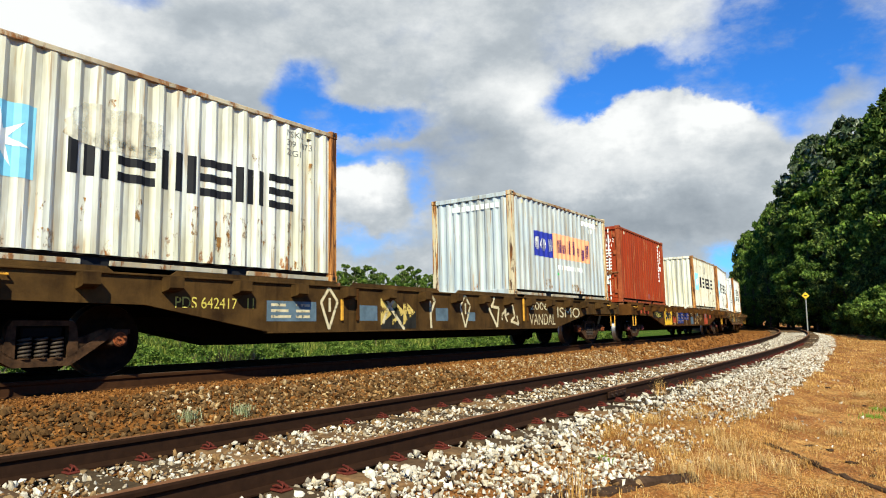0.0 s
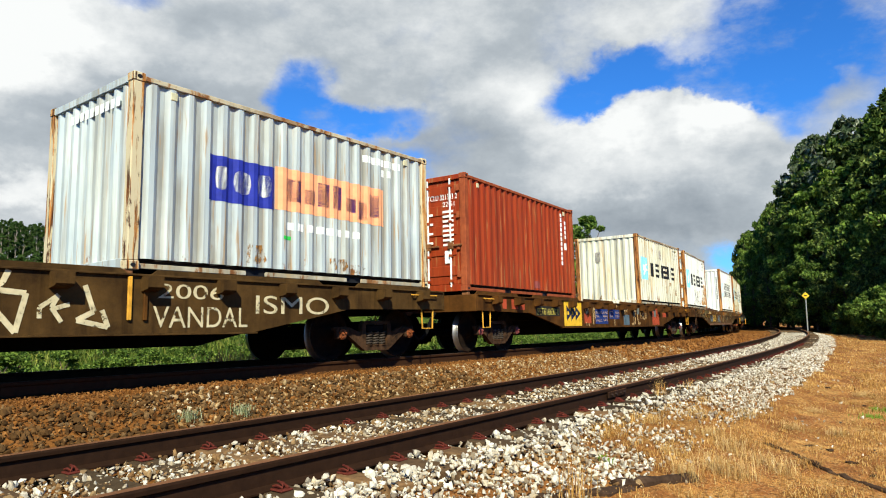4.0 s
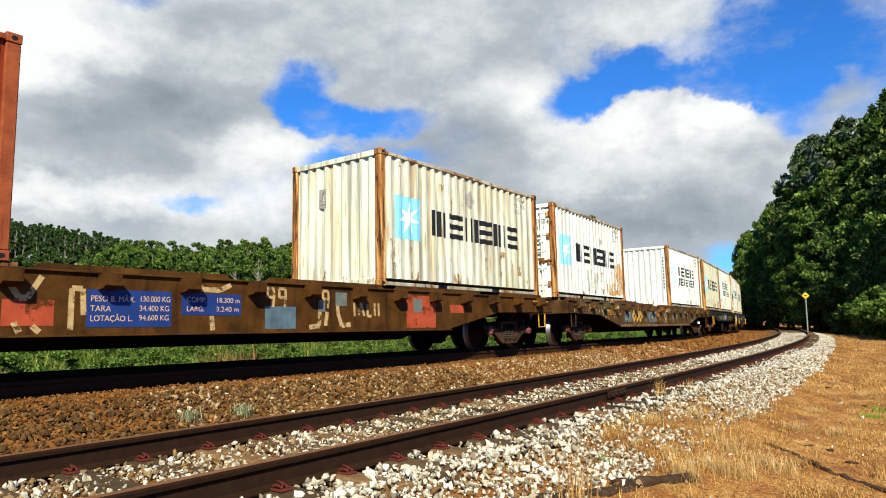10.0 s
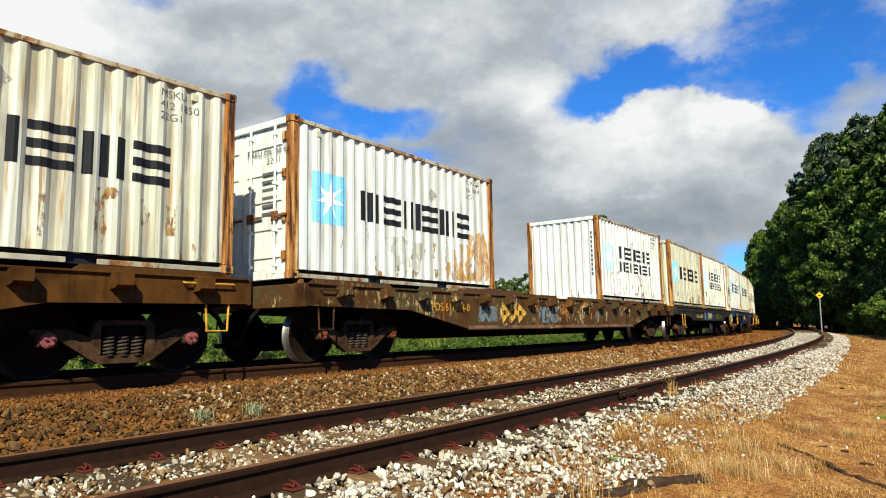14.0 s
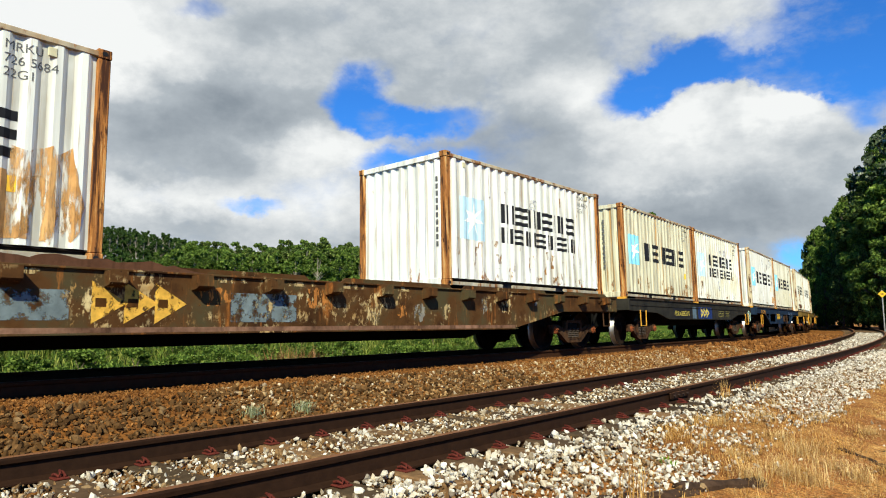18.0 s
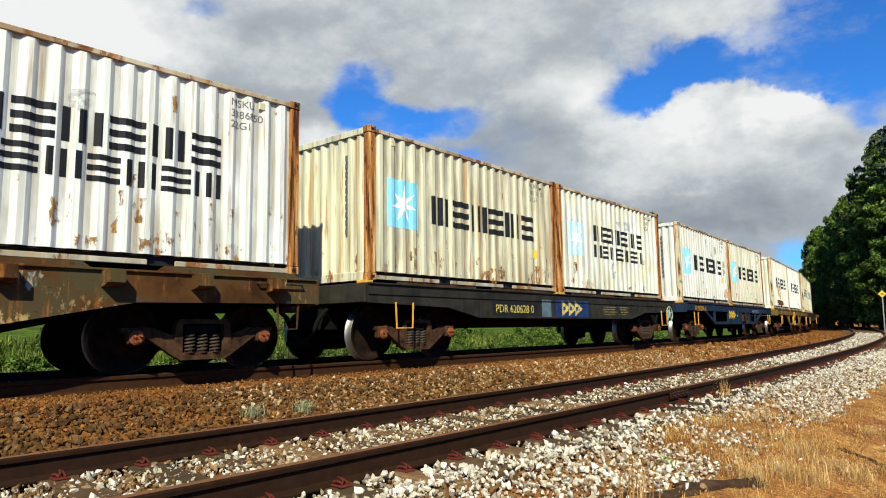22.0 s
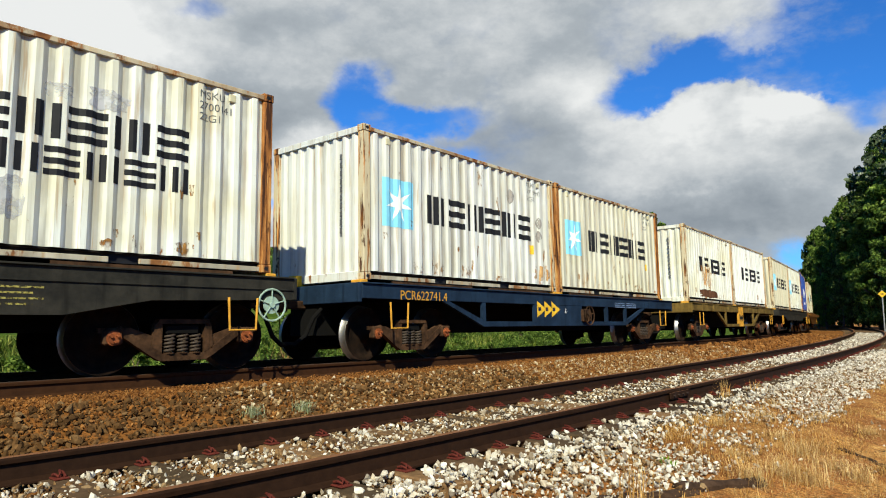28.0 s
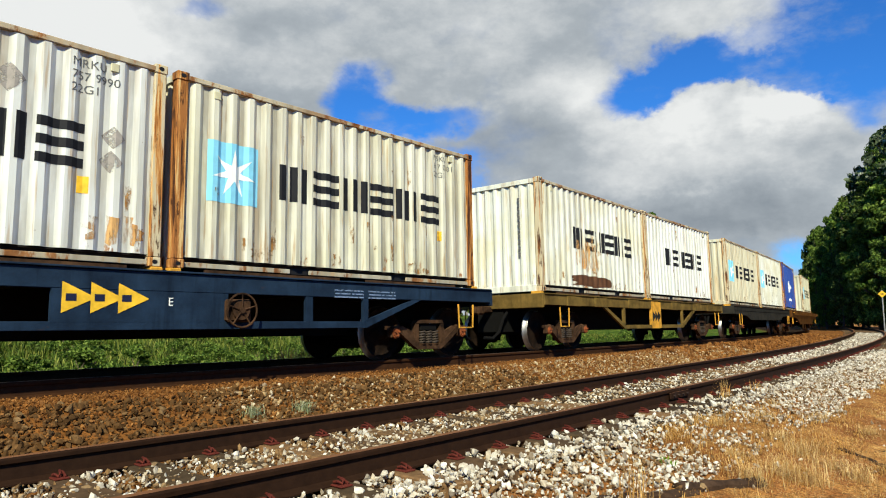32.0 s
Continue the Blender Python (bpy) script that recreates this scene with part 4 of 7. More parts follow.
def ragged(x0, x1, z0, z1, seed, rough=0.14):
    """An irregular blot that fills a box."""
    rg = random.Random(seed)
    k = 26
    out = []
    for i in range(k):
        a = 2 * math.pi * i / k
        ca, sa = math.cos(a), math.sin(a)
        sq = 1.0 / max(abs(ca), abs(sa)) ** 0.6
        r = sq * (1 - rough * 2 * rg.random())
        out.append(((x0 + x1) / 2 + ca * r * (x1 - x0) / 2, (z0 + z1) / 2 + sa * r * (z1 - z0) / 2))
    return out


def blot(c, x0, x1, z0, z1, material, seed, name="stain", lift=0.0045, rough=0.14, label=""):
    bm = flat_bm([ragged(x0, x1, z0, z1, seed, rough)])
    bmesh.ops.triangulate(bm, faces=bm.faces[:])
    drape(bm, lift)
    return part(name, bm_mesh(name, bm, material), material, c, label)


def rust_run(c, x, z, length, w, seed):
    """A blister of rust with a run below it."""
    rg = random.Random(seed)
    pts_l, pts_r = [], []
    for i in range(7):
        k = i / 6
        ww = 1.5 * w * (1.0 - 0.35 * k) * rg.uniform(0.6, 1.3)
        pts_l.append((x - ww / 2, z - length * k))
        pts_r.append((x + ww / 2, z - length * k))
    bm = flat_bm([pts_l + pts_r[::-1]])
    bmesh.ops.triangulate(bm, faces=bm.faces[:])
    drape(bm, 0.0045)
    return part("rust_run", bm_mesh("rust_run", bm, MAT_RUN), MAT_RUN, c)


def weather(c, seed):
    """Small blisters of rust with runs, and stains along the lower edge."""
    rg = random.Random(seed)
    for i in range(11):
        low = i % 3 == 0
        x, z = rg.uniform(-2.75, 2.75), rg.uniform(0.35, 0.6) if low else rg.choice((0.95, 1.0, 2.1)) + rg.uniform(-0.25, 0.2)
        rust_run(c, x, z, min(z - 0.17, rg.uniform(0.08, 0.34)), rg.uniform(0.035, 0.075), seed + i)
    for i in range(4):
        x, q = rg.uniform(-2.6, 2.3), rg.uniform(0.15, 0.45)
        blot(c, x, x + q, 0.16, rg.uniform(0.26, 0.42), MAT_RUN, seed + 40 + i, "stain", 0.0045, 0.2)


def end_text(c, body, height, y, z, material, x=-CL / 2 + 0.02, width=None):
    """Writing on the leading end, read from ahead of the train."""
    bm = text_bm(body, height, 0, 0, "LEFT", width)
    for v in bm.verts:
        v.co = Vector((x, y - v.co.x, z + v.co.z))
    for f in bm.faces:
        f.normal_update()
        if f.normal.x > 0:
            f.normal_flip()
    me = bpy.data.meshes.new("end_writing")
    bm.to_mesh(me)
    bm.free()
    me.materials.append(material)
    return part("end_writing", me, material, c)


def end_bar(c, y0, y1, z0, z1, material, x=-CL / 2 + 0.016, name="end_bar"):
    return part(name, Shape().box(x - 0.001, x, min(y0, y1), max(y0, y1), z0, z1), material, c)


def end_column(c, y, z0, z1, material):
    """A vertical line of small unreadable characters."""
    k = int((z1 - z0) / 0.14)
    for i in range(k):
        end_bar(c, y, y - 0.06, z0 + 0.14 * i, z0 + 0.14 * i + 0.10, material)


def vents(c):
    for x in (-2.45, 2.38):
        part("vent", Shape().box(x - 0.05, x + 0.05, -CW / 2 + 0.002, -CW / 2 + 0.03, 2.33, 2.44, 0.008), MAT_VENT, c, "small pale vent cover")


def diamond(c, x, z, r):
    mark("placard_ghost", [[(x - r, z), (x, z - r), (x + r, z), (x, z + r)]], MAT_GHOST, c, "grey ghost of a peeled placard")


MAT_RUN = broken(rust_metal("rust_run", (0.13, 0.050, 0.014), (0.48, 0.25, 0.075), 3.0, 10.0), 14.0, 0.46, 0.64, (1, 1, 0.35))
MAT_ORANGE_RUST = rust_metal("orange_rust_wash", (0.36, 0.16, 0.045), (0.62, 0.37, 0.15), 5.0, 3.0)
broken(MAT_ORANGE_RUST, 3.0, 0.44, 0.62, (2.6, 2.6, 0.5), 3.0)
MAT_DARK_DIRT = rust_metal("dark_brown_dirt", (0.06, 0.026, 0.014), (0.12, 0.055, 0.03), 5.0, 3.0)
MAT_GHOST = broken(plain("grey_ghost", (0.30, 0.27, 0.24), 0.8, 0, 0.2), 12.0, 0.36, 0.55)
MAT_SMEAR = worn_paint("smeared_coat", (0.60, 0.57, 0.45), (0.50, 0.46, 0.36), 0.2, 0.4, 11.0)
MAT_GREYSMEAR = broken(plain("grey_overpaint", (0.44, 0.44, 0.44), 0.7, 0, 0.12, 3), 4.0, 0.36, 0.60)
broken(MAT_SMEAR, 3.0, 0.34, 0.62, (1, 1, 0.7), 2.0)
MAT_VENT = plain("pale_vent", (0.50, 0.46, 0.30), 0.7)


def blue_square(c, coat):
    mark("marking_square", [quad(-2.56, -1.78, 0.93, 1.77)], coat, c, "pale blue square marking")
    bm = bmesh.new()
    o = star_outline(-2.17, 1.35, 0.34, 0.11)
    ctr = bm.verts.new((-2.17, 0, 1.35))
    vs = [bm.verts.new((x, 0, z)) for x, z in o]
    for i in range(len(vs)):
        bm.faces.new((ctr, vs[i], vs[(i + 1) % len(vs)]))
    drape(bm, 0.006)
    part("marking_star", bm_mesh("marking_star", bm, MAT_PALE), MAT_PALE, c, "white seven-pointed star")


def one_line(c, star=True):
    if star:
        blue_square(c, MAT_SKYBLUE)
    for pair in glyph_bars(-1.46, 2.14, 1.09, 1.62, 6):
        mark("lettering_bar", pair, MAT_BLACK, c, "plain black bar marking")


def two_lines(c):
    blue_square(c, MAT_SKYFADED)
    for pair in glyph_bars(-1.23, 1.84, 1.38, 1.79, 6):
        mark("lettering_bar", pair, MAT_BLACK, c, "plain black bar marking")
    for pair in glyph_bars(-1.23, 1.84, 0.96, 1.29, 7):
        mark("lettering_bar", pair, MAT_BLACK, c, "plain black bar marking")


def code_text(c, lines, material=None):
    for i, ln in enumerate(lines):
        mark_text("code_lettering", ln, 0.105, 1.90, 2.30 - 0.155 * i, material or MAT_GREY_PRINT, c)


WHITE, CREAM, YELLOWED, GREY, RED = (0.685, 0.70, 0.635), (0.53, 0.505, 0.36), (0.60, 0.575, 0.42), (0.38, 0.43, 0.45), (0.26, 0.030, 0.005)


# ---- wagons ----
WHEEL_R = 0.44
RIDERS, TURNING = [], []
MAT_BROWN = rust_metal("brown_wagon_paint", (0.027, 0.011, 0.003), (0.115, 0.045, 0.009), 1.0, 2.5, 0.75)
MAT_BROWN_A = rust_metal("olive_brown_wagon_paint", (0.026, 0.013, 0.0045), (0.095, 0.049, 0.014), 1.0, 2.5, 0.75)
MAT_BROWN_B = flaking_paint("flaking_wagon_paint", 7.0)
MAT_TAR = rust_metal("black_wagon_paint", (0.010, 0.010, 0.009), (0.038, 0.034, 0.026), 3.0, 3.0, 0.7)
MAT_BLUE = rust_metal("blue_wagon_paint", (0.006, 0.012, 0.024), (0.017, 0.036, 0.068), 4.0, 2.0, 0.7, patch=(0.050, 0.026, 0.014), patch_at=0.66)
MAT_OLIVE = rust_metal("dull_yellow_wagon_paint", (0.06, 0.038, 0.011), (0.20, 0.125, 0.032), 6.0, 3.0, 0.8)
MAT_BOGIE = rust_metal("dusty_cast_steel", (0.010, 0.006, 0.004), (0.095, 0.047, 0.023), 8.0, 6.0)
MAT_WHEEL = rust_metal("rusty_wheel_steel", (0.004, 0.0028, 0.002), (0.021, 0.011, 0.006), 9.0, 7.0)
MAT_TREAD = plain("polished_tread", (0.30, 0.28, 0.26), 0.48, 1.0, 0.2)
# even near-black: deep shade under the wagons put into the colour
MAT_SHADE = plain("underframe_shade_black", (0.004, 0.0035, 0.003), 0.9)
MAT_PINK = plain("dull_red_cap_paint", (0.22, 0.06, 0.055), 0.7)
MAT_RUSTCAP = plain("rusty_cap_paint", (0.20, 0.055, 0.018), 0.8, 0, 0.7, 16)
MAT_STEP = plain("yellow_step_paint", (0.52, 0.25, 0.03), 0.7, 0, 0.45)
MAT_SPRING = plain("grey_spring_steel", (0.055, 0.040, 0.030), 0.6, 0.2)
MAT_REDPATCH = broken(plain("red_touch_up_paint", (0.34, 0.055, 0.022), 0.75, 0, 0.3, 5), 4.0, 0.36, 0.46)
MAT_BLUEPATCH = plain("blue_plate_paint", (0.014, 0.036, 0.155), 0.6, 0, 0.2, 5)
MAT_DULLBLUE = plain("dull_blue_panel_paint", (0.012, 0.030, 0.115), 0.7, 0, 0.5, 5)
MAT_DIMTEXT = broken(plain("dim_yellow_lettering", (0.26, 0.22, 0.06), 0.8, 0, 0.3), 22.0, 0.40, 0.55)
MAT_PALETEXT = broken(plain("pale_blue_lettering", (0.16, 0.22, 0.34), 0.8, 0, 0.3), 22.0, 0.36, 0.5)
MAT_FADED = plain("faded_blue_plate", (0.085, 0.125, 0.155), 0.75, 0, 0.4, 5)
MAT_SCRAWL = broken(plain("chalky_scrawl", (0.50, 0.42, 0.26), 0.85, 0, 0.3, 9), 9.0, 0.33, 0.46)
MAT_LEMON = broken(plain("lemon_lettering", (0.54, 0.43, 0.08), 0.7, 0, 0.25), 16.0, 0.33, 0.46)


def wheel_profile(y, sg):
    """Rim with flange, dished web and hub; sg points outwards."""
    r = WHEEL_R
    return [(0.0, y + sg * 0.09), (0.09, y + sg * 0.09), (0.11, y + sg * 0.06), (0.15, y + sg * 0.035), (0.30, y + sg * 0.005), (0.365, y + sg * 0.03), (0.375, y + sg * 0.065), (r - 0.006, y + sg * 0.068)]


def wheelset(wagon, x):
    ob = part("wheelset", Shape().rod((0, -0.72, 0), (0, 0.72, 0), 0.085, 14), MAT_SHADE, wagon, at=(x, 0, WHEEL_R))
    for sg in (-1, 1):
        y = sg * 0.80
        part("wheel", Shape().turned(wheel_profile(y, sg), (0, 0, 0), 1, 32), MAT_WHEEL, ob, soft=True)
        rim = [(WHEEL_R - 0.006, y + sg * 0.066), (WHEEL_R, y + sg * 0.055), (WHEEL_R + 0.003, y - sg * 0.035), (WHEEL_R + 0.028, y - sg * 0.05)]
        back = [(WHEEL_R + 0.028, y - sg * 0.05), (WHEEL_R + 0.022, y - sg * 0.068), (0.37, y - sg * 0.068), (0.35, y - sg * 0.03), (0.14, y - sg * 0.03), (0.09, y - sg * 0.07)]
        part("tread", Shape().turned(rim, (0, 0, 0), 1, 32), MAT_TREAD, ob, "shiny worn tread", soft=True)
        part("wheel_back", Shape().turned(back, (0, 0, 0), 1, 32), MAT_WHEEL, ob, soft=True)
    TURNING.append((ob, (x, 0, WHEEL_R)))


def bogie(wagon, x, cap):
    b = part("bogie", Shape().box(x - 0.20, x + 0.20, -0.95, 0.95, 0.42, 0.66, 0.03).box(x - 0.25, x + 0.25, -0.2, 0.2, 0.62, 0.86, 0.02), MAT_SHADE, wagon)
    for sg in (-1, 1):
        y0, y1 = sorted((sg * 1.06, sg * 1.16))
        sh = Shape()
        # lower and upper members leave the spring window open
        low = [(-0.42, 0.22), (-0.30, 0.15), (0.30, 0.15), (0.42, 0.22), (0.86, 0.52), (0.78, 0.58), (0.36, 0.30), (0.27, 0.24), (-0.27, 0.24), (-0.36, 0.30), (-0.78, 0.58), (-0.86, 0.52)]
        sh.prism([(x + a, z) for a, z in low], 1, y0, y1)
        sh.prism([(x + a, z) for a, z in [(-0.36, 0.605), (0.36, 0.605), (0.32, 0.665), (-0.32, 0.665)]], 1, y0 - 0.01, y1 + 0.01)
        for k in (-1, 1):
            sh.prism([(x + k * a, z) for a, z in [(0.28, 0.24), (0.40, 0.30), (0.37, 0.60), (0.28, 0.62)]], 1, y0, y1)
            sh.prism([(x + k * a, z) for a, z in [(0.36, 0.62), (0.40, 0.46), (0.66, 0.56), (1.03, 0.56), (1.03, 0.50), (0.80, 0.50), (0.60, 0.42), (0.36, 0.32)]], 1, y0 + 0.02, y1 - 0.02)
        f = part("side_frame", sh, MAT_BOGIE, b, "dusty cast steel side frame")
        # bolster end coloured near-black so it reads as a shaded opening
        part("bolster_end", Shape().box(x - 0.22, x + 0.22, y0 + 0.03, y1 - 0.03, 0.47, 0.60, 0.02), MAT_SHADE, b)
        for k in (-0.17, 0.0, 0.17):
            yc = (y0 + y1) / 2
            if sg < 0:
                turns = [(x + k + 0.062 * math.cos(0.7 * j), yc + 0.062 * math.sin(0.7 * j), 0.25 + 0.22 * j / 45.0) for j in range(46)]
                part("spring", Shape().path(turns, 0.0165, 5), MAT_SPRING, b, soft=True)
                part("spring_seat", Shape().rod((x + k, yc, 0.238), (x + k, yc, 0.252), 0.078, 10), MAT_BOGIE, b)
            else:
                part("spring", Shape().rod((x + k, yc, 0.244), (x + k, yc, 0.47), 0.07, 8), MAT_SPRING, b)
        for k in (-0.87, 0.87):
            part("axle_box", Shape().box(x + k - 0.11, x + k + 0.11, y0 - 0.03, y1 - 0.01, 0.36, 0.56, 0.02), MAT_BOGIE, b)
            yo = sg * 1.15
            face = Shape().rod((x + k, yo, WHEEL_R), (x + k, yo + sg * 0.05, WHEEL_R), 0.088, 16).rod((x + k, yo + sg * 0.05, WHEEL_R), (x + k, yo + sg * 0.064, WHEEL_R), 0.070, 14)
            for q in range(3):
                bx, bz = x + k + 0.042 * math.cos(0.6 + q * 2.094), WHEEL_R + 0.042 * math.sin(0.6 + q * 2.094)
                face.rod((bx, yo + sg * 0.06, bz), (bx, yo + sg * 0.095, bz), 0.017, 6)
            part("axle_cap", face, cap, b, "painted round bearing cap with three bolts")
        part("brake_shoe", Shape().box(x - 0.46, x - 0.40, sg * 0.74 - 0.05, sg * 0.74 + 0.05, 0.28, 0.58, 0.01), MAT_SHADE, b)
    # added near-black plates stand in for the shade behind the springs
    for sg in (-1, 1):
        part("spring_plank", Shape().box(x - 0.34, x + 0.34, *sorted((sg * 0.94, sg * 0.985)), 0.20, 0.60, 0.01), MAT_SHADE, b, "added near-black plate that stands for the shade behind the springs")
    for k in (-0.87, 0.87):
        wheelset(wagon, x + k)
    return b


def coupler(wagon, x, f):
    a, e = sorted((x, x + f * 0.60))
    c = part("coupler", Shape().box(a, e, -0.07, 0.07, 0.86, 1.0, 0.02), MAT_BOGIE, wagon)
    part("knuckle", Shape().box(min(x + f * 0.42, x + f * 0.68), max(x + f * 0.42, x + f * 0.68), -0.16, 0.13, 0.80, 1.06, 0.04), MAT_BOGIE, c)
    pts = [(x, -0.45, 0.85), (x + f * 0.18, -0.46, 0.70), (x + f * 0.32, -0.44, 0.42), (x + f * 0.50, -0.40, 0.29), (x + f * 0.70, -0.30, 0.30)]
    part("air_hose", Shape().path(pts, 0.036, 7), MAT_SHADE, wagon, "drooping black rubber air hose")


def stirrup(wagon, x, sy, paint, w=0.34, h=0.36, z=0.88):
    y = sy * 1.46
    part("stirrup_step", Shape().path([(x - w / 2, y, z), (x - w / 2 + 0.02, y, z - h), (x + w / 2 - 0.02, y, z - h), (x + w / 2, y, z)], 0.017, 6), paint, wagon, "bent bar stirrup step")


def plate(name, polys, material, wagon, y=-1.503, label=""):
    """Paint laid on the near side of a wagon."""
    bm = flat_bm(polys)
    for v in bm.verts:
        v.co.y = y
    return part(name, bm_mesh(name, bm, material), material, wagon, label)


def plate_text(name, body, h, x, z, material, wagon, y=-1.505, width=None):
    bm = text_bm(body, h, x, z, "LEFT", width)
    for v in bm.verts:
        v.co.y = y
    return part(name, bm_mesh(name, bm, material), material, wagon)


def strokes(name, lines, w, material, wagon, y=-1.504):
    """Hand-drawn strokes as thin flat bands."""
    polys = []
    for pts in lines:
        for (x0, z0), (x1, z1) in zip(pts, pts[1:]):
            dx, dz = x1 - x0, z1 - z0
            n = math.hypot(dx, dz)
            ox, oz = -dz / n * w / 2, dx / n * w / 2
            polys.append([(x0 - ox, z0 - oz), (x1 - ox, z1 - oz), (x1 + ox, z1 + oz), (x0 + ox, z0 + oz)])
    bm = bmesh.new()
    for i, poly in enumerate(polys):
        bm.faces.new([bm.verts.new((x, y - 0.0004 * (i % 5), z)) for x, z in poly])
    return part(name, bm_mesh(name, bm, material), material, wagon, "chalky hand-drawn scrawl")


def long_wagon(label, paint, cap, step_paint):
    """Flat wagon for three boxes with fish-bellied side sills."""
    w = thing("flat_wagon", label, "wagon", None, "wagons of the train")
    out = [(-9.15, 0.88), (-9.15, 1.20), (9.15, 1.20), (9.15, 0.88), (6.65, 0.85), (4.75, 0.50), (-4.75, 0.50), (-6.65, 0.85)]
    for sy in (-1, 1):
        y0, y1 = sorted((sy * 1.50, sy * 1.44))
        sill = part("side_sill", Shape().prism(out, 1, y0, y1), paint, w)
        f0, f1 = sorted((sy * 1.535, sy * 1.40))
        part("top_flange", Shape().box(-9.15, 9.15, f0, f1, 1.20, 1.225, 0.004), paint, sill)
        part("bottom_flange", Shape().box(-4.75, 4.75, *sorted((sy * 1.585, sy * 1.40)), 0.475, 0.498, 0.004), paint, sill)
        for k in range(17):
            x = -8.45 + 1.056 * k
            g0, g1 = sorted((sy * 1.503, sy * 1.62))
            sh = Shape().prism([(sy * 1.503, 1.196), (sy * 1.503, 1.01), (sy * 1.65, 1.035), (sy * 1.68, 1.06), (sy * 1.68, 1.196)], 0, x - 0.10, x + 0.10)
            part("stake_pocket", sh, paint, sill)
        for a, b in ((-9.0, -6.95), (-6.25, -3.15), (-2.9, -0.25), (0.3, 3.0), (3.25, 6.2), (6.9, 9.0)):
            part("guide_strip", Shape().prism([(a, 1.222), (b, 1.222), (b - 0.12, 1.305), (a + 0.12, 1.305)], 1, *sorted((sy * 1.36, sy * 1.33))), paint, w)
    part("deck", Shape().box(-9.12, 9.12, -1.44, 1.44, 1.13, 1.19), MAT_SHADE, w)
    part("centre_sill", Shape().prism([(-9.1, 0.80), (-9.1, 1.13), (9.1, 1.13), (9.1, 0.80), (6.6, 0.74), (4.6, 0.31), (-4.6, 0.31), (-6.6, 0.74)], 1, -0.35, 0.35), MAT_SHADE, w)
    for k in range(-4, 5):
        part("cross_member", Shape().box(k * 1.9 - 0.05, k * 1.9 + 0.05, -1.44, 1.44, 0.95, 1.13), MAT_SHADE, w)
    for f in (-1, 1):
        a, b = sorted((f * 9.15, f * 9.22))
        part("end_beam", Shape().box(a, b, -1.5, 1.5, 0.86, 1.22, 0.01), paint, w)
        coupler(w, f * 9.2, f)
        bogie(w, f * 7.65, cap)
        for sy in (-1, 1):
            stirrup(w, f * 8.72, sy, step_paint)
            part("grab_handle", Shape().path([(f * 8.9, sy * 1.51, 1.14), (f * 8.9, sy * 1.56, 1.13), (f * 8.2, sy * 1.56, 1.13), (f * 8.2, sy * 1.51, 1.14)], 0.012, 6), step_paint, w)
    for sx in (-9.0, -3.06, -3.0, 3.0, 3.06, 9.0):
        for sy in (-1, 1):
            part("twist_lock", Shape().box(sx - 0.06, sx + 0.06, sy * 1.13 - 0.07, sy * 1.13 + 0.07, 1.20, 1.305, 0.01), MAT_RUSTY, w)
    part("brake_pipe", Shape().rod((-6.4, -0.6, 0.72), (6.4, -0.6, 0.72), 0.03, 8), MAT_SHADE, w)
    return w


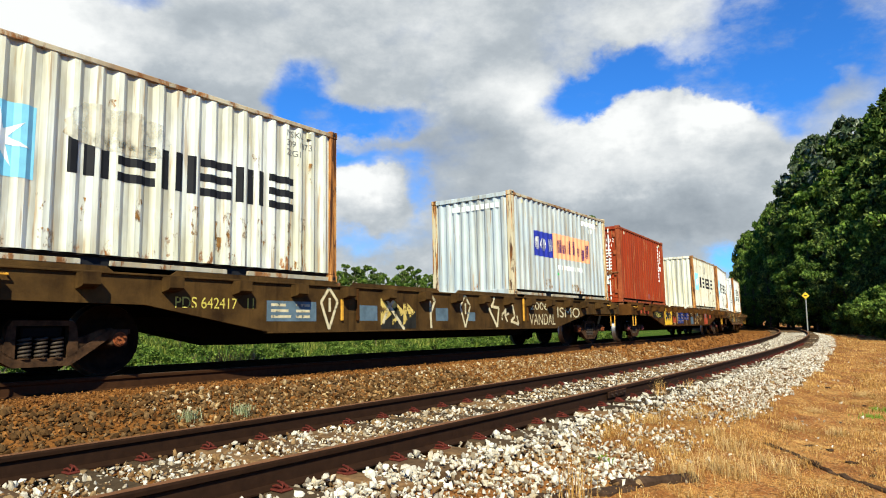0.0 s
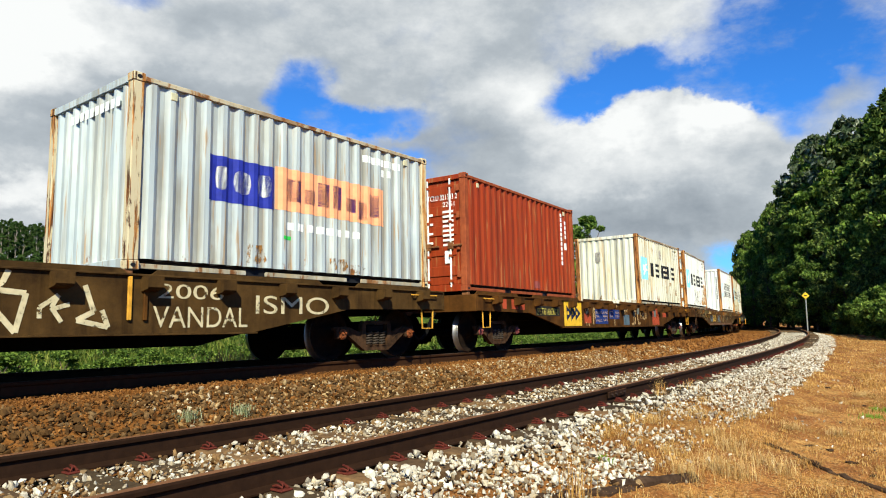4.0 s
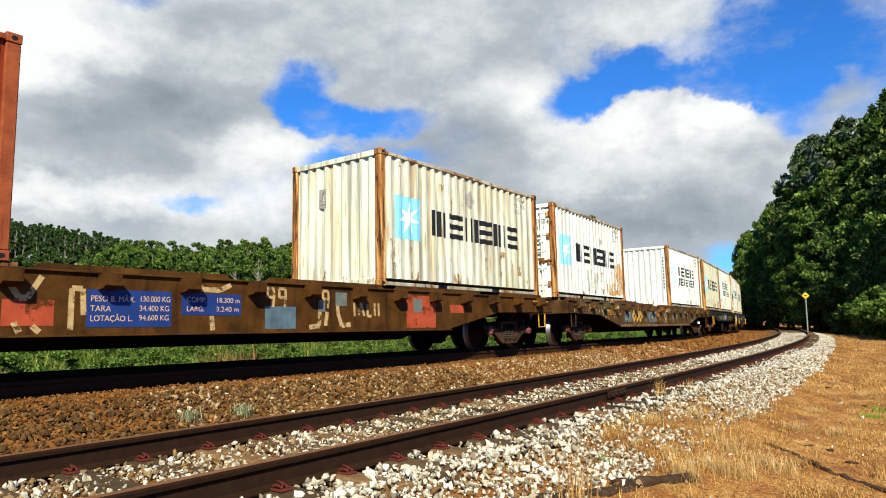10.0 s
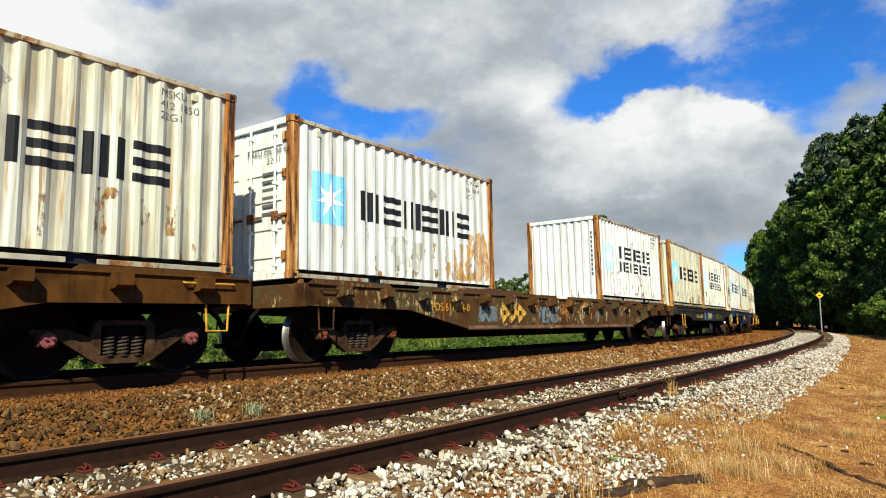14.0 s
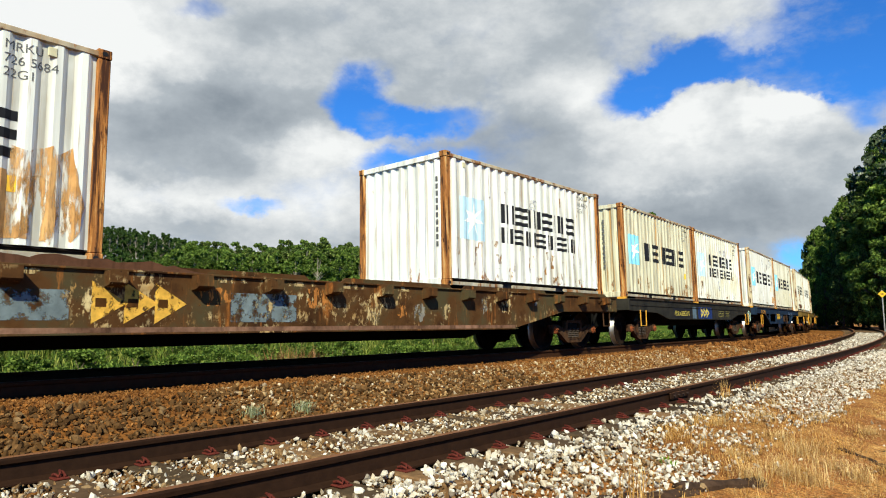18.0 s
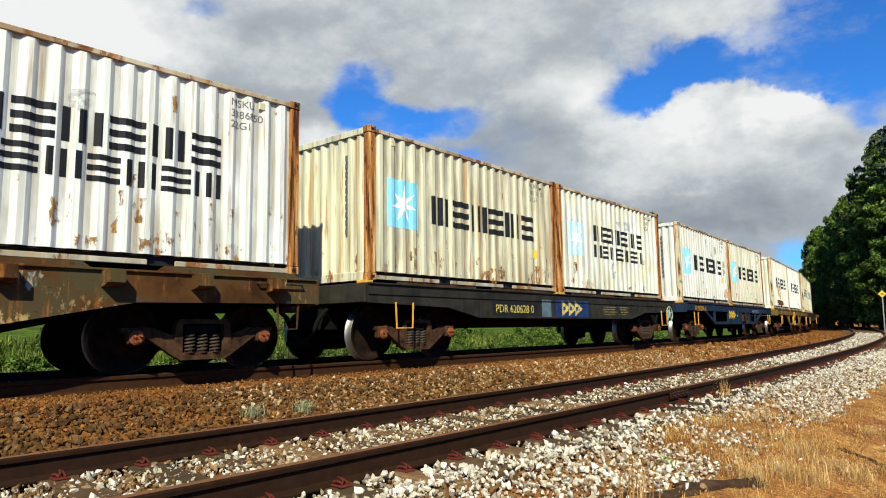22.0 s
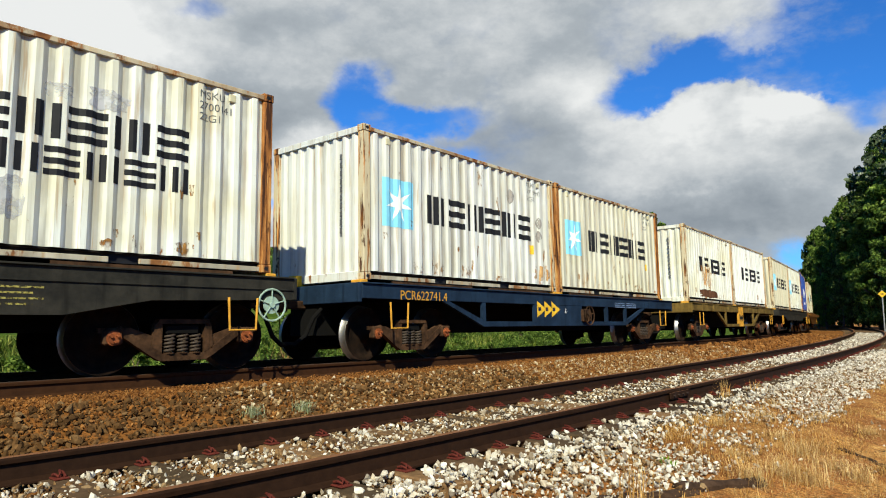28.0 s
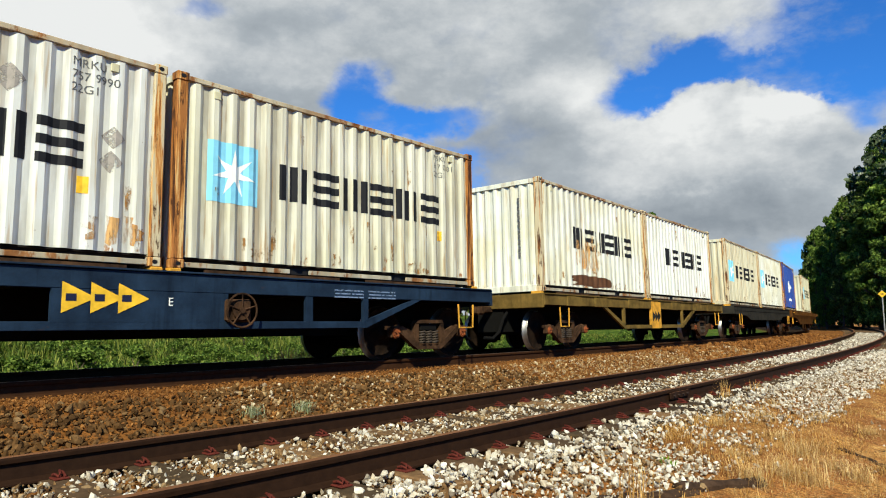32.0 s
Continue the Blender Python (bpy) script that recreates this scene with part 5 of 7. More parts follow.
def short_wagon(label, paint, cap, step_paint, style="sill"):
    """Flat wagon for two boxes; style: plated sill, open truss or yellow-bellied truss."""
    w = thing("flat_wagon", label, "wagon", None, "wagons of the train")
    h = 6.35
    for sy in (-1, 1):
        y0, y1 = sorted((sy * 1.42, sy * 1.36))
        if style == "sill":
            out = [(-h, 0.93), (-h, 1.22), (h, 1.22), (h, 0.93), (4.35, 0.88), (3.4, 0.70), (-3.4, 0.70), (-4.35, 0.88)]
            sill = part("side_sill", Shape().prism(out, 1, y0, y1), paint, w)
            part("seam", Shape().box(-h, h, sy * 1.43 - 0.008, sy * 1.43 + 0.008, 1.06, 1.075), paint, sill)
        else:
            sill = part("side_sill", Shape().box(-h, h, y0, y1, 0.99, 1.22, 0.008), paint, w)
            bz = 0.53 if style == "truss" else 0.44
            bx = 3.15 if style == "truss" else 2.2
            part("bottom_chord", Shape().box(-bx, bx, y0, y1, bz, bz + 0.10, 0.006), paint, sill)
            for f in (-1, 1):
                part("diagonal", Shape().prism([(f * bx, bz), (f * (bx + 1.25), 0.99), (f * (bx + 1.05), 0.99), (f * (bx - 0.05), bz + 0.10)], 1, y0, y1), paint, sill)
                part("upright", Shape().box(f * bx - 0.05, f * bx + 0.05, y0, y1, bz + 0.1, 0.99), paint, sill)
            if style == "truss":
                part("web_plate", Shape().box(-1.35, 0.75, y0, y1, 0.62, 0.99), paint, sill)
                part("upright", Shape().box(2.0, 2.12, y0, y1, 0.62, 0.99), paint, sill)
            else:
                part("web_plate", Shape().box(-0.35, 0.35, y0 - 0.01, y1 + 0.01, 0.44, 1.2), MAT_STEP, sill, "yellow centre plate")
                for k in (-5.0, -3.6, -1.6, 1.6, 3.6, 5.0):
                    part("box_support", Shape().box(k - 0.35, k + 0.35, y0 - 0.02, y1 + 0.02, 0.98, 1.21, 0.01), paint, sill)
        f0, f1 = sorted((sy * 1.45, sy * 1.30))
        part("top_flange", Shape().box(-h, h, f0, f1, 1.222, 1.245, 0.004), paint, sill)
        for a, b in ((-5.5, -3.3), (-2.75, -0.5), (0.5, 2.75), (3.3, 5.5)):
            part("guide_strip", Shape().box(a, b, *sorted((sy * 1.26, sy * 1.23)), 1.246, 1.30), MAT_BOGIE, w)
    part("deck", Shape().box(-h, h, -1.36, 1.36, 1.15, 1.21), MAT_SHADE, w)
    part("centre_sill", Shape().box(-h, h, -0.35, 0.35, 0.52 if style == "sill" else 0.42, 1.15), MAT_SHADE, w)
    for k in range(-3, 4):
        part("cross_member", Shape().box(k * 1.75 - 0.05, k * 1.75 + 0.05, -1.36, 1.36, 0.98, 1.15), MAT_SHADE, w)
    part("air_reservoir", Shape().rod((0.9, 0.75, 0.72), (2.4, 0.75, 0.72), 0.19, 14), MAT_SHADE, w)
    for f in (-1, 1):
        a, b = sorted((f * h, f * (h + 0.07)))
        part("end_beam", Shape().box(a, b, -1.42, 1.42, 0.93, 1.24, 0.01), paint, w)
        coupler(w, f * h, f)
        bogie(w, f * 4.90, cap)
        for sy in (-1, 1):
            stirrup(w, f * 5.55, sy, step_paint, 0.42, 0.42, 0.94)
    for sx in (-6.12, -0.12, 0.12, 6.12):
        for sy in (-1, 1):
            part("twist_lock", Shape().box(sx - 0.08, sx + 0.08, sy * 1.13 - 0.10, sy * 1.13 + 0.14, 1.222, 1.306, 0.012), MAT_STEP, w, "yellow twist lock")
    return w


def hand_wheel(wagon, x, y, z, r, paint, axis_x=False):
    hw = Shape()
    k = 20
    ring = [(x + r * math.cos(2 * math.pi * i / k), y, z + r * math.sin(2 * math.pi * i / k)) for i in range(k + 1)]
    hw.path(ring, 0.014, 6)
    for i in range(5):
        a = 2 * math.pi * i / 5 + 0.3
        hw.rod((x, y, z), (x + r * math.cos(a), y, z + r * math.sin(a)), 0.01, 6)
    hw.rod((x, y + 0.01, z), (x, y + 0.03, z), 0.56 * r, 20)
    hw.rod((x, y - 0.02, z), (x, y + 0.12, z), 0.04, 10)
    part("brake_wheel", hw, paint, wagon, "round spoked hand brake wheel")


# the eight wagons, from the head of what is seen; mid is each one's place along the train
WAGONS = [
    ("long", "brown steel flat wagon chalked with graffiti", MAT_BROWN_A, MAT_RUSTCAP, MAT_STEP, 9.10),
    ("long", "rust-brown steel flat wagon with a yellow plate", MAT_BROWN, MAT_PINK, MAT_STEP, 28.57),
    ("long", "brown steel flat wagon with flaking paint", MAT_BROWN_B, MAT_RUSTCAP, MAT_BOGIE, 47.85),
    ("sill", "black steel flat wagon with yellow lettering", MAT_TAR, MAT_RUSTCAP, MAT_STEP, 64.37),
    ("truss", "blue steel flat wagon with open trussed sides", MAT_BLUE, MAT_RUSTCAP, MAT_STEP, 78.30),
    ("belly", "dull yellow flat wagon with a trussed underframe", MAT_OLIVE, MAT_RUSTCAP, MAT_STEP, 92.90),
    ("sill", "dark olive flat wagon with yellow locks", MAT_TAR, MAT_RUSTCAP, MAT_STEP, 107.30),
    ("long", "brown flat wagon at the far end of the train", MAT_BROWN, MAT_RUSTCAP, MAT_STEP, 123.1),
]
WAGON_OBS = []
for kind, label, paint, cap, step_paint, mid in WAGONS:
    if kind == "long":
        ob, b = long_wagon(label, paint, cap, step_paint), 7.65
    else:
        ob, b = short_wagon(label, paint, cap, step_paint, kind), 4.90
    WAGON_OBS.append(ob)
    RIDERS.append((ob, mid, b, Matrix.Identity(4)))


def load(c, wagon_index, front, lift=0.0):
    """Sets a box on its wagon; front: its leading edge along the train."""
    kind, _, _, _, _, mid = WAGONS[wagon_index]
    if wagon_index > 1 or front < 5:
        weather(c, int(front * 10) + 5)
    RIDERS.append((c, mid, 7.65 if kind == "long" else 4.90, pose(front + CL / 2 - mid, 0, 1.306 + lift)))


# ---- paint and writing on the wagons ----
MAT_TAN_SCRAWL = broken(plain("tan_scrawl", (0.42, 0.27, 0.12), 0.85, 0, 0.4, 9), 8.0, 0.34, 0.5)
MAT_SALMON = plain("salmon_lettering", (0.56, 0.36, 0.25), 0.7, 0, 0.25, 12)
MAT_GREY_PATCH = plain("grey_square_paint", (0.125, 0.135, 0.12), 0.8, 0, 0.3, 6)
MAT_FLAKE = broken(plain("peeling_beige_paint", (0.42, 0.30, 0.14), 0.85, 0, 0.4, 9), 8.0, 0.47, 0.58, (1.6, 1, 0.6), 1.0)
MAT_FLAKE_RUST = broken(plain("peeling_orange_rust", (0.34, 0.13, 0.03), 0.9, 0, 0.5, 9), 8.0, 0.45, 0.57, (1.6, 1, 0.5), 2.0)
MAT_FLAKE_GREY = broken(plain("peeling_grey_paint", (0.22, 0.20, 0.16), 0.85, 0, 0.4, 9), 7.0, 0.46, 0.58, (1.6, 1, 0.6), 3.0)
MAT_FLAKE_YELLOW = broken(plain("flaking_yellow_paint", (0.60, 0.33, 0.05), 0.8, 0, 0.4, 8), 8.0, 0.37, 0.50, (1.2, 1, 1), 4.0)
MAT_WORN_GREY = broken(plain("worn_grey_plate", (0.13, 0.16, 0.165), 0.8, 0, 0.4, 6), 6.0, 0.40, 0.55, (1, 1, 1), 5.0)
MAT_WORN_ARROW = broken(plain("worn_arrow_paint", (0.50, 0.36, 0.10), 0.8, 0, 0.3, 6), 5.0, 0.42, 0.54)

def mark_wagons():
    w = WAGON_OBS[0]
    plate_text("wagon_number", "PDS 642417", 0.15, -6.26, 0.82, MAT_LEMON, w, width=0.95)
    plate_text("wagon_number", "11", 0.15, -5.16, 0.83, MAT_LEMON, w, width=0.11)
    plate("data_plate", [quad(-4.78, -3.80, 0.65, 0.95)], MAT_FADED, w, label="faded blue data plate")
    for i in range(3):
        plate("data_bar", [quad(-4.70, -4.42 + 0.05 * i, 0.87 - 0.085 * i, 0.91 - 0.085 * i)], MAT_SCRAWL, w, -1.506)
        plate("data_bar", [quad(-4.22, -3.94, 0.87 - 0.085 * i, 0.91 - 0.085 * i)], MAT_SCRAWL, w, -1.506)
    for cx in (-3.52, 0.42):
        strokes("scrawl", [[(cx, 1.18), (cx - 0.18, 0.95), (cx, 0.53), (cx + 0.19, 0.97), (cx, 1.18)], [(cx + 0.01, 1.02), (cx + 0.01, 0.80)]], 0.05, MAT_SCRAWL, w)
    for x in (-3.24, -2.87, 2.92, 3.12):
        part("side_rib", Shape().box(x - 0.025, x + 0.025, -1.535, -1.502, 0.66, 1.19, 0.006), MAT_STEP if x in (-3.24, 2.92) else MAT_BROWN, w)
    plate("dark_panel", [quad(-2.25, -1.25, 0.52, 0.84)], MAT_TAR, w, -1.5025)
    for i in range(3):
        a = -2.26 + 0.315 * i
        plate("arrow_marking", [[(a, 0.58), (a + 0.36, 0.82), (a, 1.06)]], MAT_WORN_ARROW, w, -1.5034 - 0.0003 * i, "worn yellow arrowhead")
    strokes("scrawl", [[(-2.16, 1.17), (-2.03, 0.94), (-2.20, 0.62)], [(-2.14, 1.16), (-1.88, 1.03), (-2.02, 0.92), (-1.60, 0.50)]], 0.06, MAT_SCRAWL, w, -1.5055)
    strokes("scrawl", [[(-0.81, 1.19), (-0.77, 0.52)], [(-0.79, 1.17), (-0.64, 1.05), (-0.77, 0.83)]], 0.06, MAT_SCRAWL, w)
    for x0, x1, z0, z1 in ((-2.80, -2.35, 0.66, 0.92), (-0.62, -0.20, 0.66, 0.91), (0.50, 0.80, 0.66, 0.84)):
        plate("faded_patch", [quad(x0, x1, z0, z1)], MAT_FADED, w, label="faded blue painted patch")
    strokes("scrawl", [[(1.61, 1.19), (1.56, 1.06), (1.46, 0.98), (1.79, 0.95), (1.70, 0.53), (1.36, 0.94)]], 0.06, MAT_SCRAWL, w)
    strokes("scrawl", [[(1.93, 0.68), (1.93, 0.80), (2.12, 0.94), (2.05, 0.80), (2.16, 0.64)], [(2.05, 0.78), (2.24, 0.84)]], 0.05, MAT_SCRAWL, w)
    strokes("scrawl", [[(2.40, 1.06), (2.51, 0.76), (2.32, 0.66), (2.68, 0.58), (2.60, 0.78)]], 0.06, MAT_SCRAWL, w)
    plate_text("scrawled_word", "2006", 0.19, 3.27, 0.94, MAT_SCRAWL, w, width=0.95)
    plate_text("scrawled_word", "VANDAL", 0.28, 3.23, 0.57, MAT_SCRAWL, w, width=1.40)
    plate_text("scrawled_word", "ISMO", 0.27, 4.72, 0.76, MAT_SCRAWL, w, width=1.40)

    w = WAGON_OBS[1]
    plate("dark_panel", [quad(-6.34, -4.90, 0.79, 1.03)], MAT_TAR, w)
    plate_text("wagon_number", "PET616630-0", 0.17, -6.27, 0.82, MAT_LEMON, w, width=1.28)
    plate("yellow_panel", [quad(-4.63, -3.40, 0.53, 1.19)], MAT_YELLOW, w, label="bright yellow painted panel")
    for i in range(3):
        a = -4.46 + 0.30 * i
        plate("arrow_marking", [[(a, 0.67), (a + 0.37, 0.875), (a, 1.08)]], MAT_NAVYBLACK, w, -1.506 - 0.0004 * i, "dark blue arrowhead")
        plate("arrow_bar", [quad(a + 0.04, a + 0.15, 0.83, 0.92)], MAT_YELLOW, w, -1.509)
    for x0, x1, z0, z1 in ((-8.06, -7.86, 0.93, 1.15), (-7.62, -7.30, 0.93, 1.15), (-7.18, -6.95, 0.92, 1.16), (-3.20, -2.68, 0.60, 0.88), (3.43, 4.32, 0.53, 1.13), (4.80, 5.27, 0.82, 0.98)):
        plate("red_patch", [quad(x0, x1, z0, z1)], MAT_REDPATCH, w, label="red touched-up patch")
    plate("data_plate", [quad(-2.33, -1.27, 0.58, 1.02)], MAT_BLUEPATCH, w, label="blue data plate with pale writing")
    for i, (a, b, q) in enumerate((("PESO B. M\u00c1X.", "130.000 KG", 0.53), ("TARA", "34.400 KG", 0.24), ("LOTA\u00c7\u00c3O L.", "94.600 KG", 0.50))):
        plate_text("data_writing", a, 0.070, -2.29, 0.88 - 0.115 * i, MAT_SALMON, w, -1.507, q)
        plate_text("data_writing", b, 0.070, -1.70, 0.89 - 0.115 * i, MAT_SALMON, w, -1.507, 0.39)
    plate("data_plate", [quad(-1.13, -0.21, 0.73, 1.02)], MAT_BLUEPATCH, w, label="blue data plate with pale writing")
    for i, (a, b) in enumerate((("COMP.", "18.300 m"), ("LARG.", "3.240 m"))):
        plate_text("data_writing", a, 0.070, -1.06, 0.90 - 0.12 * i, MAT_SALMON, w, -1.507)
        plate_text("data_writing", b, 0.070, -0.62, 0.90 - 0.12 * i, MAT_SALMON, w, -1.507, 0.36)
    tan = MAT_TAN_SCRAWL
    strokes("scrawl", [[(-3.20, 1.14), (-3.04, 0.90), (-2.96, 0.90), (-2.82, 1.14)], [(-3.08, 0.64), (-3.02, 0.53)], [(-2.90, 0.60), (-2.82, 0.53)], [(-2.50, 0.55), (-2.50, 1.02), (-2.38, 1.02), (-2.36, 0.72)]], 0.065, tan, w, -1.504)
    strokes("scrawl", [[(-0.92, 1.15), (-0.82, 1.07), (-0.56, 1.07), (-0.38, 1.15)], [(-0.68, 0.72), (-0.66, 0.53)]], 0.07, tan, w, -1.504)
    for cx in (0.30, 0.52, 1.40):
        strokes("scrawl", [[(cx - 0.06, 1.13), (cx + 0.06, 1.13), (cx + 0.07, 1.0), (cx - 0.05, 1.0), (cx - 0.06, 1.13)], [(cx + 0.07, 1.0), (cx + 0.05, 0.86)]], 0.045, tan, w, -1.504)
    plate("faded_patch", [quad(0.21, 0.79, 0.54, 0.87)], MAT_FADED, w, -1.5026)
    strokes("scrawl", [[(1.32, 0.98), (1.28, 0.80), (1.27, 0.58), (1.06, 0.56)], [(1.66, 0.96), (1.68, 0.78), (1.76, 0.58), (1.97, 0.60)], [(1.44, 0.80), (1.40, 0.58)]], 0.075, tan, w, -1.504)
    for x0, x1, z0, z1 in ((1.25, 1.39, 0.80, 0.97), (1.62, 1.88, 0.90, 1.12), (3.63, 3.89, 0.82, 1.07)):
        plate("faded_patch", [quad(x0, x1, z0, z1)], MAT_GREY_PATCH, w, -1.5062, "grey painted square")
    strokes("scrawl", [[(2.05, 0.96), (2.07, 0.74)], [(2.16, 0.76), (2.22, 0.96), (2.30, 0.74)], [(2.38, 0.94), (2.38, 0.74), (2.48, 0.74)], [(2.56, 0.96), (2.57, 0.74)], [(2.66, 0.96), (2.67, 0.74)]], 0.05, tan, w, -1.504)

    w = WAGON_OBS[2]
    plate_text("wagon_number", "PDS 617034-0", 0.155, -6.02, 0.85, MAT_STEP, w, width=1.30)
    plate("faded_patch", [quad(-4.36, -3.62, 0.64, 0.97)], MAT_WORN_GREY, w, label="faded blue painted patch")
    for i in range(3):
        a = -3.39 + 0.36 * i
        plate("arrow_marking", [[(a, 0.60), (a + 0.40, 0.84), (a, 1.08)]], MAT_FLAKE_YELLOW, w, -1.5044 - 0.0003 * i, "flaking yellow arrowhead")
        plate("arrow_bar", [quad(a + 0.04, a + 0.16, 0.79, 0.89)], MAT_BROWN, w, -1.506)
    plate("data_plate", [quad(-1.66, -0.62, 0.62, 1.0)], MAT_WORN_GREY, w, -1.5042, "worn grey-blue data plate")
    rg = random.Random(12)
    for i in range(15):
        x = -6.3 + 12.4 * ((i * 0.618) % 1.0)
        if x < -2.4 and i % 3:
            continue
        low = 0.56 if abs(x) < 4.6 else 0.92
        q, h = rg.uniform(0.25, 0.7), rg.uniform(0.25, 0.5)
        z1 = min(1.19, low + h + rg.uniform(0.0, 0.3))
        plate("flaking_patch", [ragged(x, x + q, max(low, z1 - h), z1, 300 + i, 0.2)], (MAT_FLAKE, MAT_FLAKE_RUST, MAT_FLAKE_GREY)[i % 3], w, -1.5026 - 0.0003 * (i % 5), "flaking and peeling old paint")
    for x0, x1 in ((0.10, 0.75), (1.20, 1.70), (-0.8, -0.25), (-2.0, -1.4), (-4.5, -3.9), (3.2, 3.5), (4.4, 4.7)):
        plate("flaking_patch", [ragged(x0, x1, 1.12, 1.195, int(x0 * 10), 0.1)], MAT_FLAKE, w, -1.5052, "pale flaking paint along the top edge")
    part("pink_flange", Shape().box(-4.75, 4.75, -1.512, -1.502, 0.50, 0.56), rust_metal("pinkish_primer", (0.06, 0.028, 0.015), (0.30, 0.16, 0.10), 2.0, 3.0), w, "pinkish primer along the sill's foot")
    outline = [(-5.25, 1.222)]
    for i in range(34):
        x = -5.2 + 0.1 * i
        outline.append((x, 1.235 + (0.10 * smooth(-5.3, -4.4, x) * (1 - smooth(-2.7, -1.85, x))) * (0.7 + 0.6 * rg.random())))
    outline.append((-1.85, 1.222))
    part("dirt_heap", Shape().prism(outline, 1, -1.41, -1.20), MAT_DARK_DIRT, w, "dark brown heap of spilt dirt")

    y = -1.423
    w = WAGON_OBS[3]
    plate("dark_panel", [quad(-3.0, -1.36, 0.74, 1.05)], MAT_BLACK, w, y)
    plate_text("wagon_number", "PDR 620628-0", 0.16, -2.90, 0.81, MAT_LEMON, w, y - 0.003, 1.38)
    plate("faded_patch", [quad(-1.17, -0.78, 0.73, 1.10)], MAT_FADED, w, y, "faded grey-blue patch")
    plate("blue_panel", [quad(-0.59, 0.95, 0.73, 1.11)], MAT_DULLBLUE, w, y, "deep blue painted panel")
    for i in range(3):
        a = -0.31 + 0.30 * i
        plate("arrow_marking", [[(a, 0.75), (a + 0.36, 0.925), (a, 1.10)]], MAT_LEMON, w, y - 0.003 - 0.0004 * i, "yellow arrowhead")
        plate("arrow_bar", [quad(a + 0.04, a + 0.15, 0.885, 0.965)], MAT_NAVY, w, y - 0.006)
    for i in range(4):
        plate("data_bar", [quad(1.74, 2.50 - 0.1 * (i % 2), 0.98 - 0.06 * i, 1.0 - 0.06 * i)], MAT_DIMTEXT, w, y)
        plate("data_bar", [quad(2.68, 3.20 - 0.1 * (i % 2), 0.98 - 0.06 * i, 1.0 - 0.06 * i)], MAT_DIMTEXT, w, y)
    hand_wheel(w, 5.99, -1.45, 0.853, 0.215, plain("pale_green_enamel", (0.27, 0.36, 0.29), 0.5), True)

    w = WAGON_OBS[4]
    plate_text("wagon_number", "PCR622741.4", 0.16, -5.50, 0.99, MAT_STEP, w, y - 0.003, 1.21)
    for i in range(3):
        a = -1.25 + 0.30 * i
        plate("arrow_marking", [[(a, 0.72), (a + 0.36, 0.895), (a, 1.07)]], MAT_YELLOW, w, y - 0.003 - 0.0004 * i, "yellow arrowhead")
        plate("arrow_bar", [quad(a + 0.04, a + 0.15, 0.855, 0.935)], MAT_NAVYBLACK, w, y - 0.006)
    plate_text("letter_mark", "E", 0.10, -0.06, 0.82, MAT_PALE, w, y - 0.003)
    for i in range(3):
        plate("data_bar", [quad(2.52, 3.10, 1.09 - 0.05 * i, 1.11 - 0.05 * i)], MAT_PALETEXT, w, y)
        plate("data_bar", [quad(3.20, 3.80, 1.09 - 0.05 * i, 1.11 - 0.05 * i)], MAT_PALETEXT, w, y)
    hand_wheel(w, 0.88, -1.55, 0.77, 0.22, MAT_BOGIE)
    part("brake_gearbox", Shape().box(0.70, 1.06, -1.50, -1.30, 0.62, 0.92, 0.03), MAT_BOGIE, w, "dusty hand brake gearbox")
    part("yellow_lug", Shape().prism([(-6.30, 1.24), (-6.02, 1.24), (-6.08, 1.46), (-6.24, 1.46)], 1, 0.35, 0.55), MAT_YELLOW, w, "yellow end lug")

    w = WAGON_OBS[5]
    for i in range(3):
        a = -0.30 + 0.19 * i
        plate("arrow_marking", [[(a, 0.62), (a + 0.22, 0.78), (a, 0.94)]], MAT_TAR, w, -1.436 - 0.0004 * i, "dark arrowhead")


MAT_NAVYBLACK = plain("blue_black_paint", (0.012, 0.016, 0.045), 0.6)
mark_wagons()


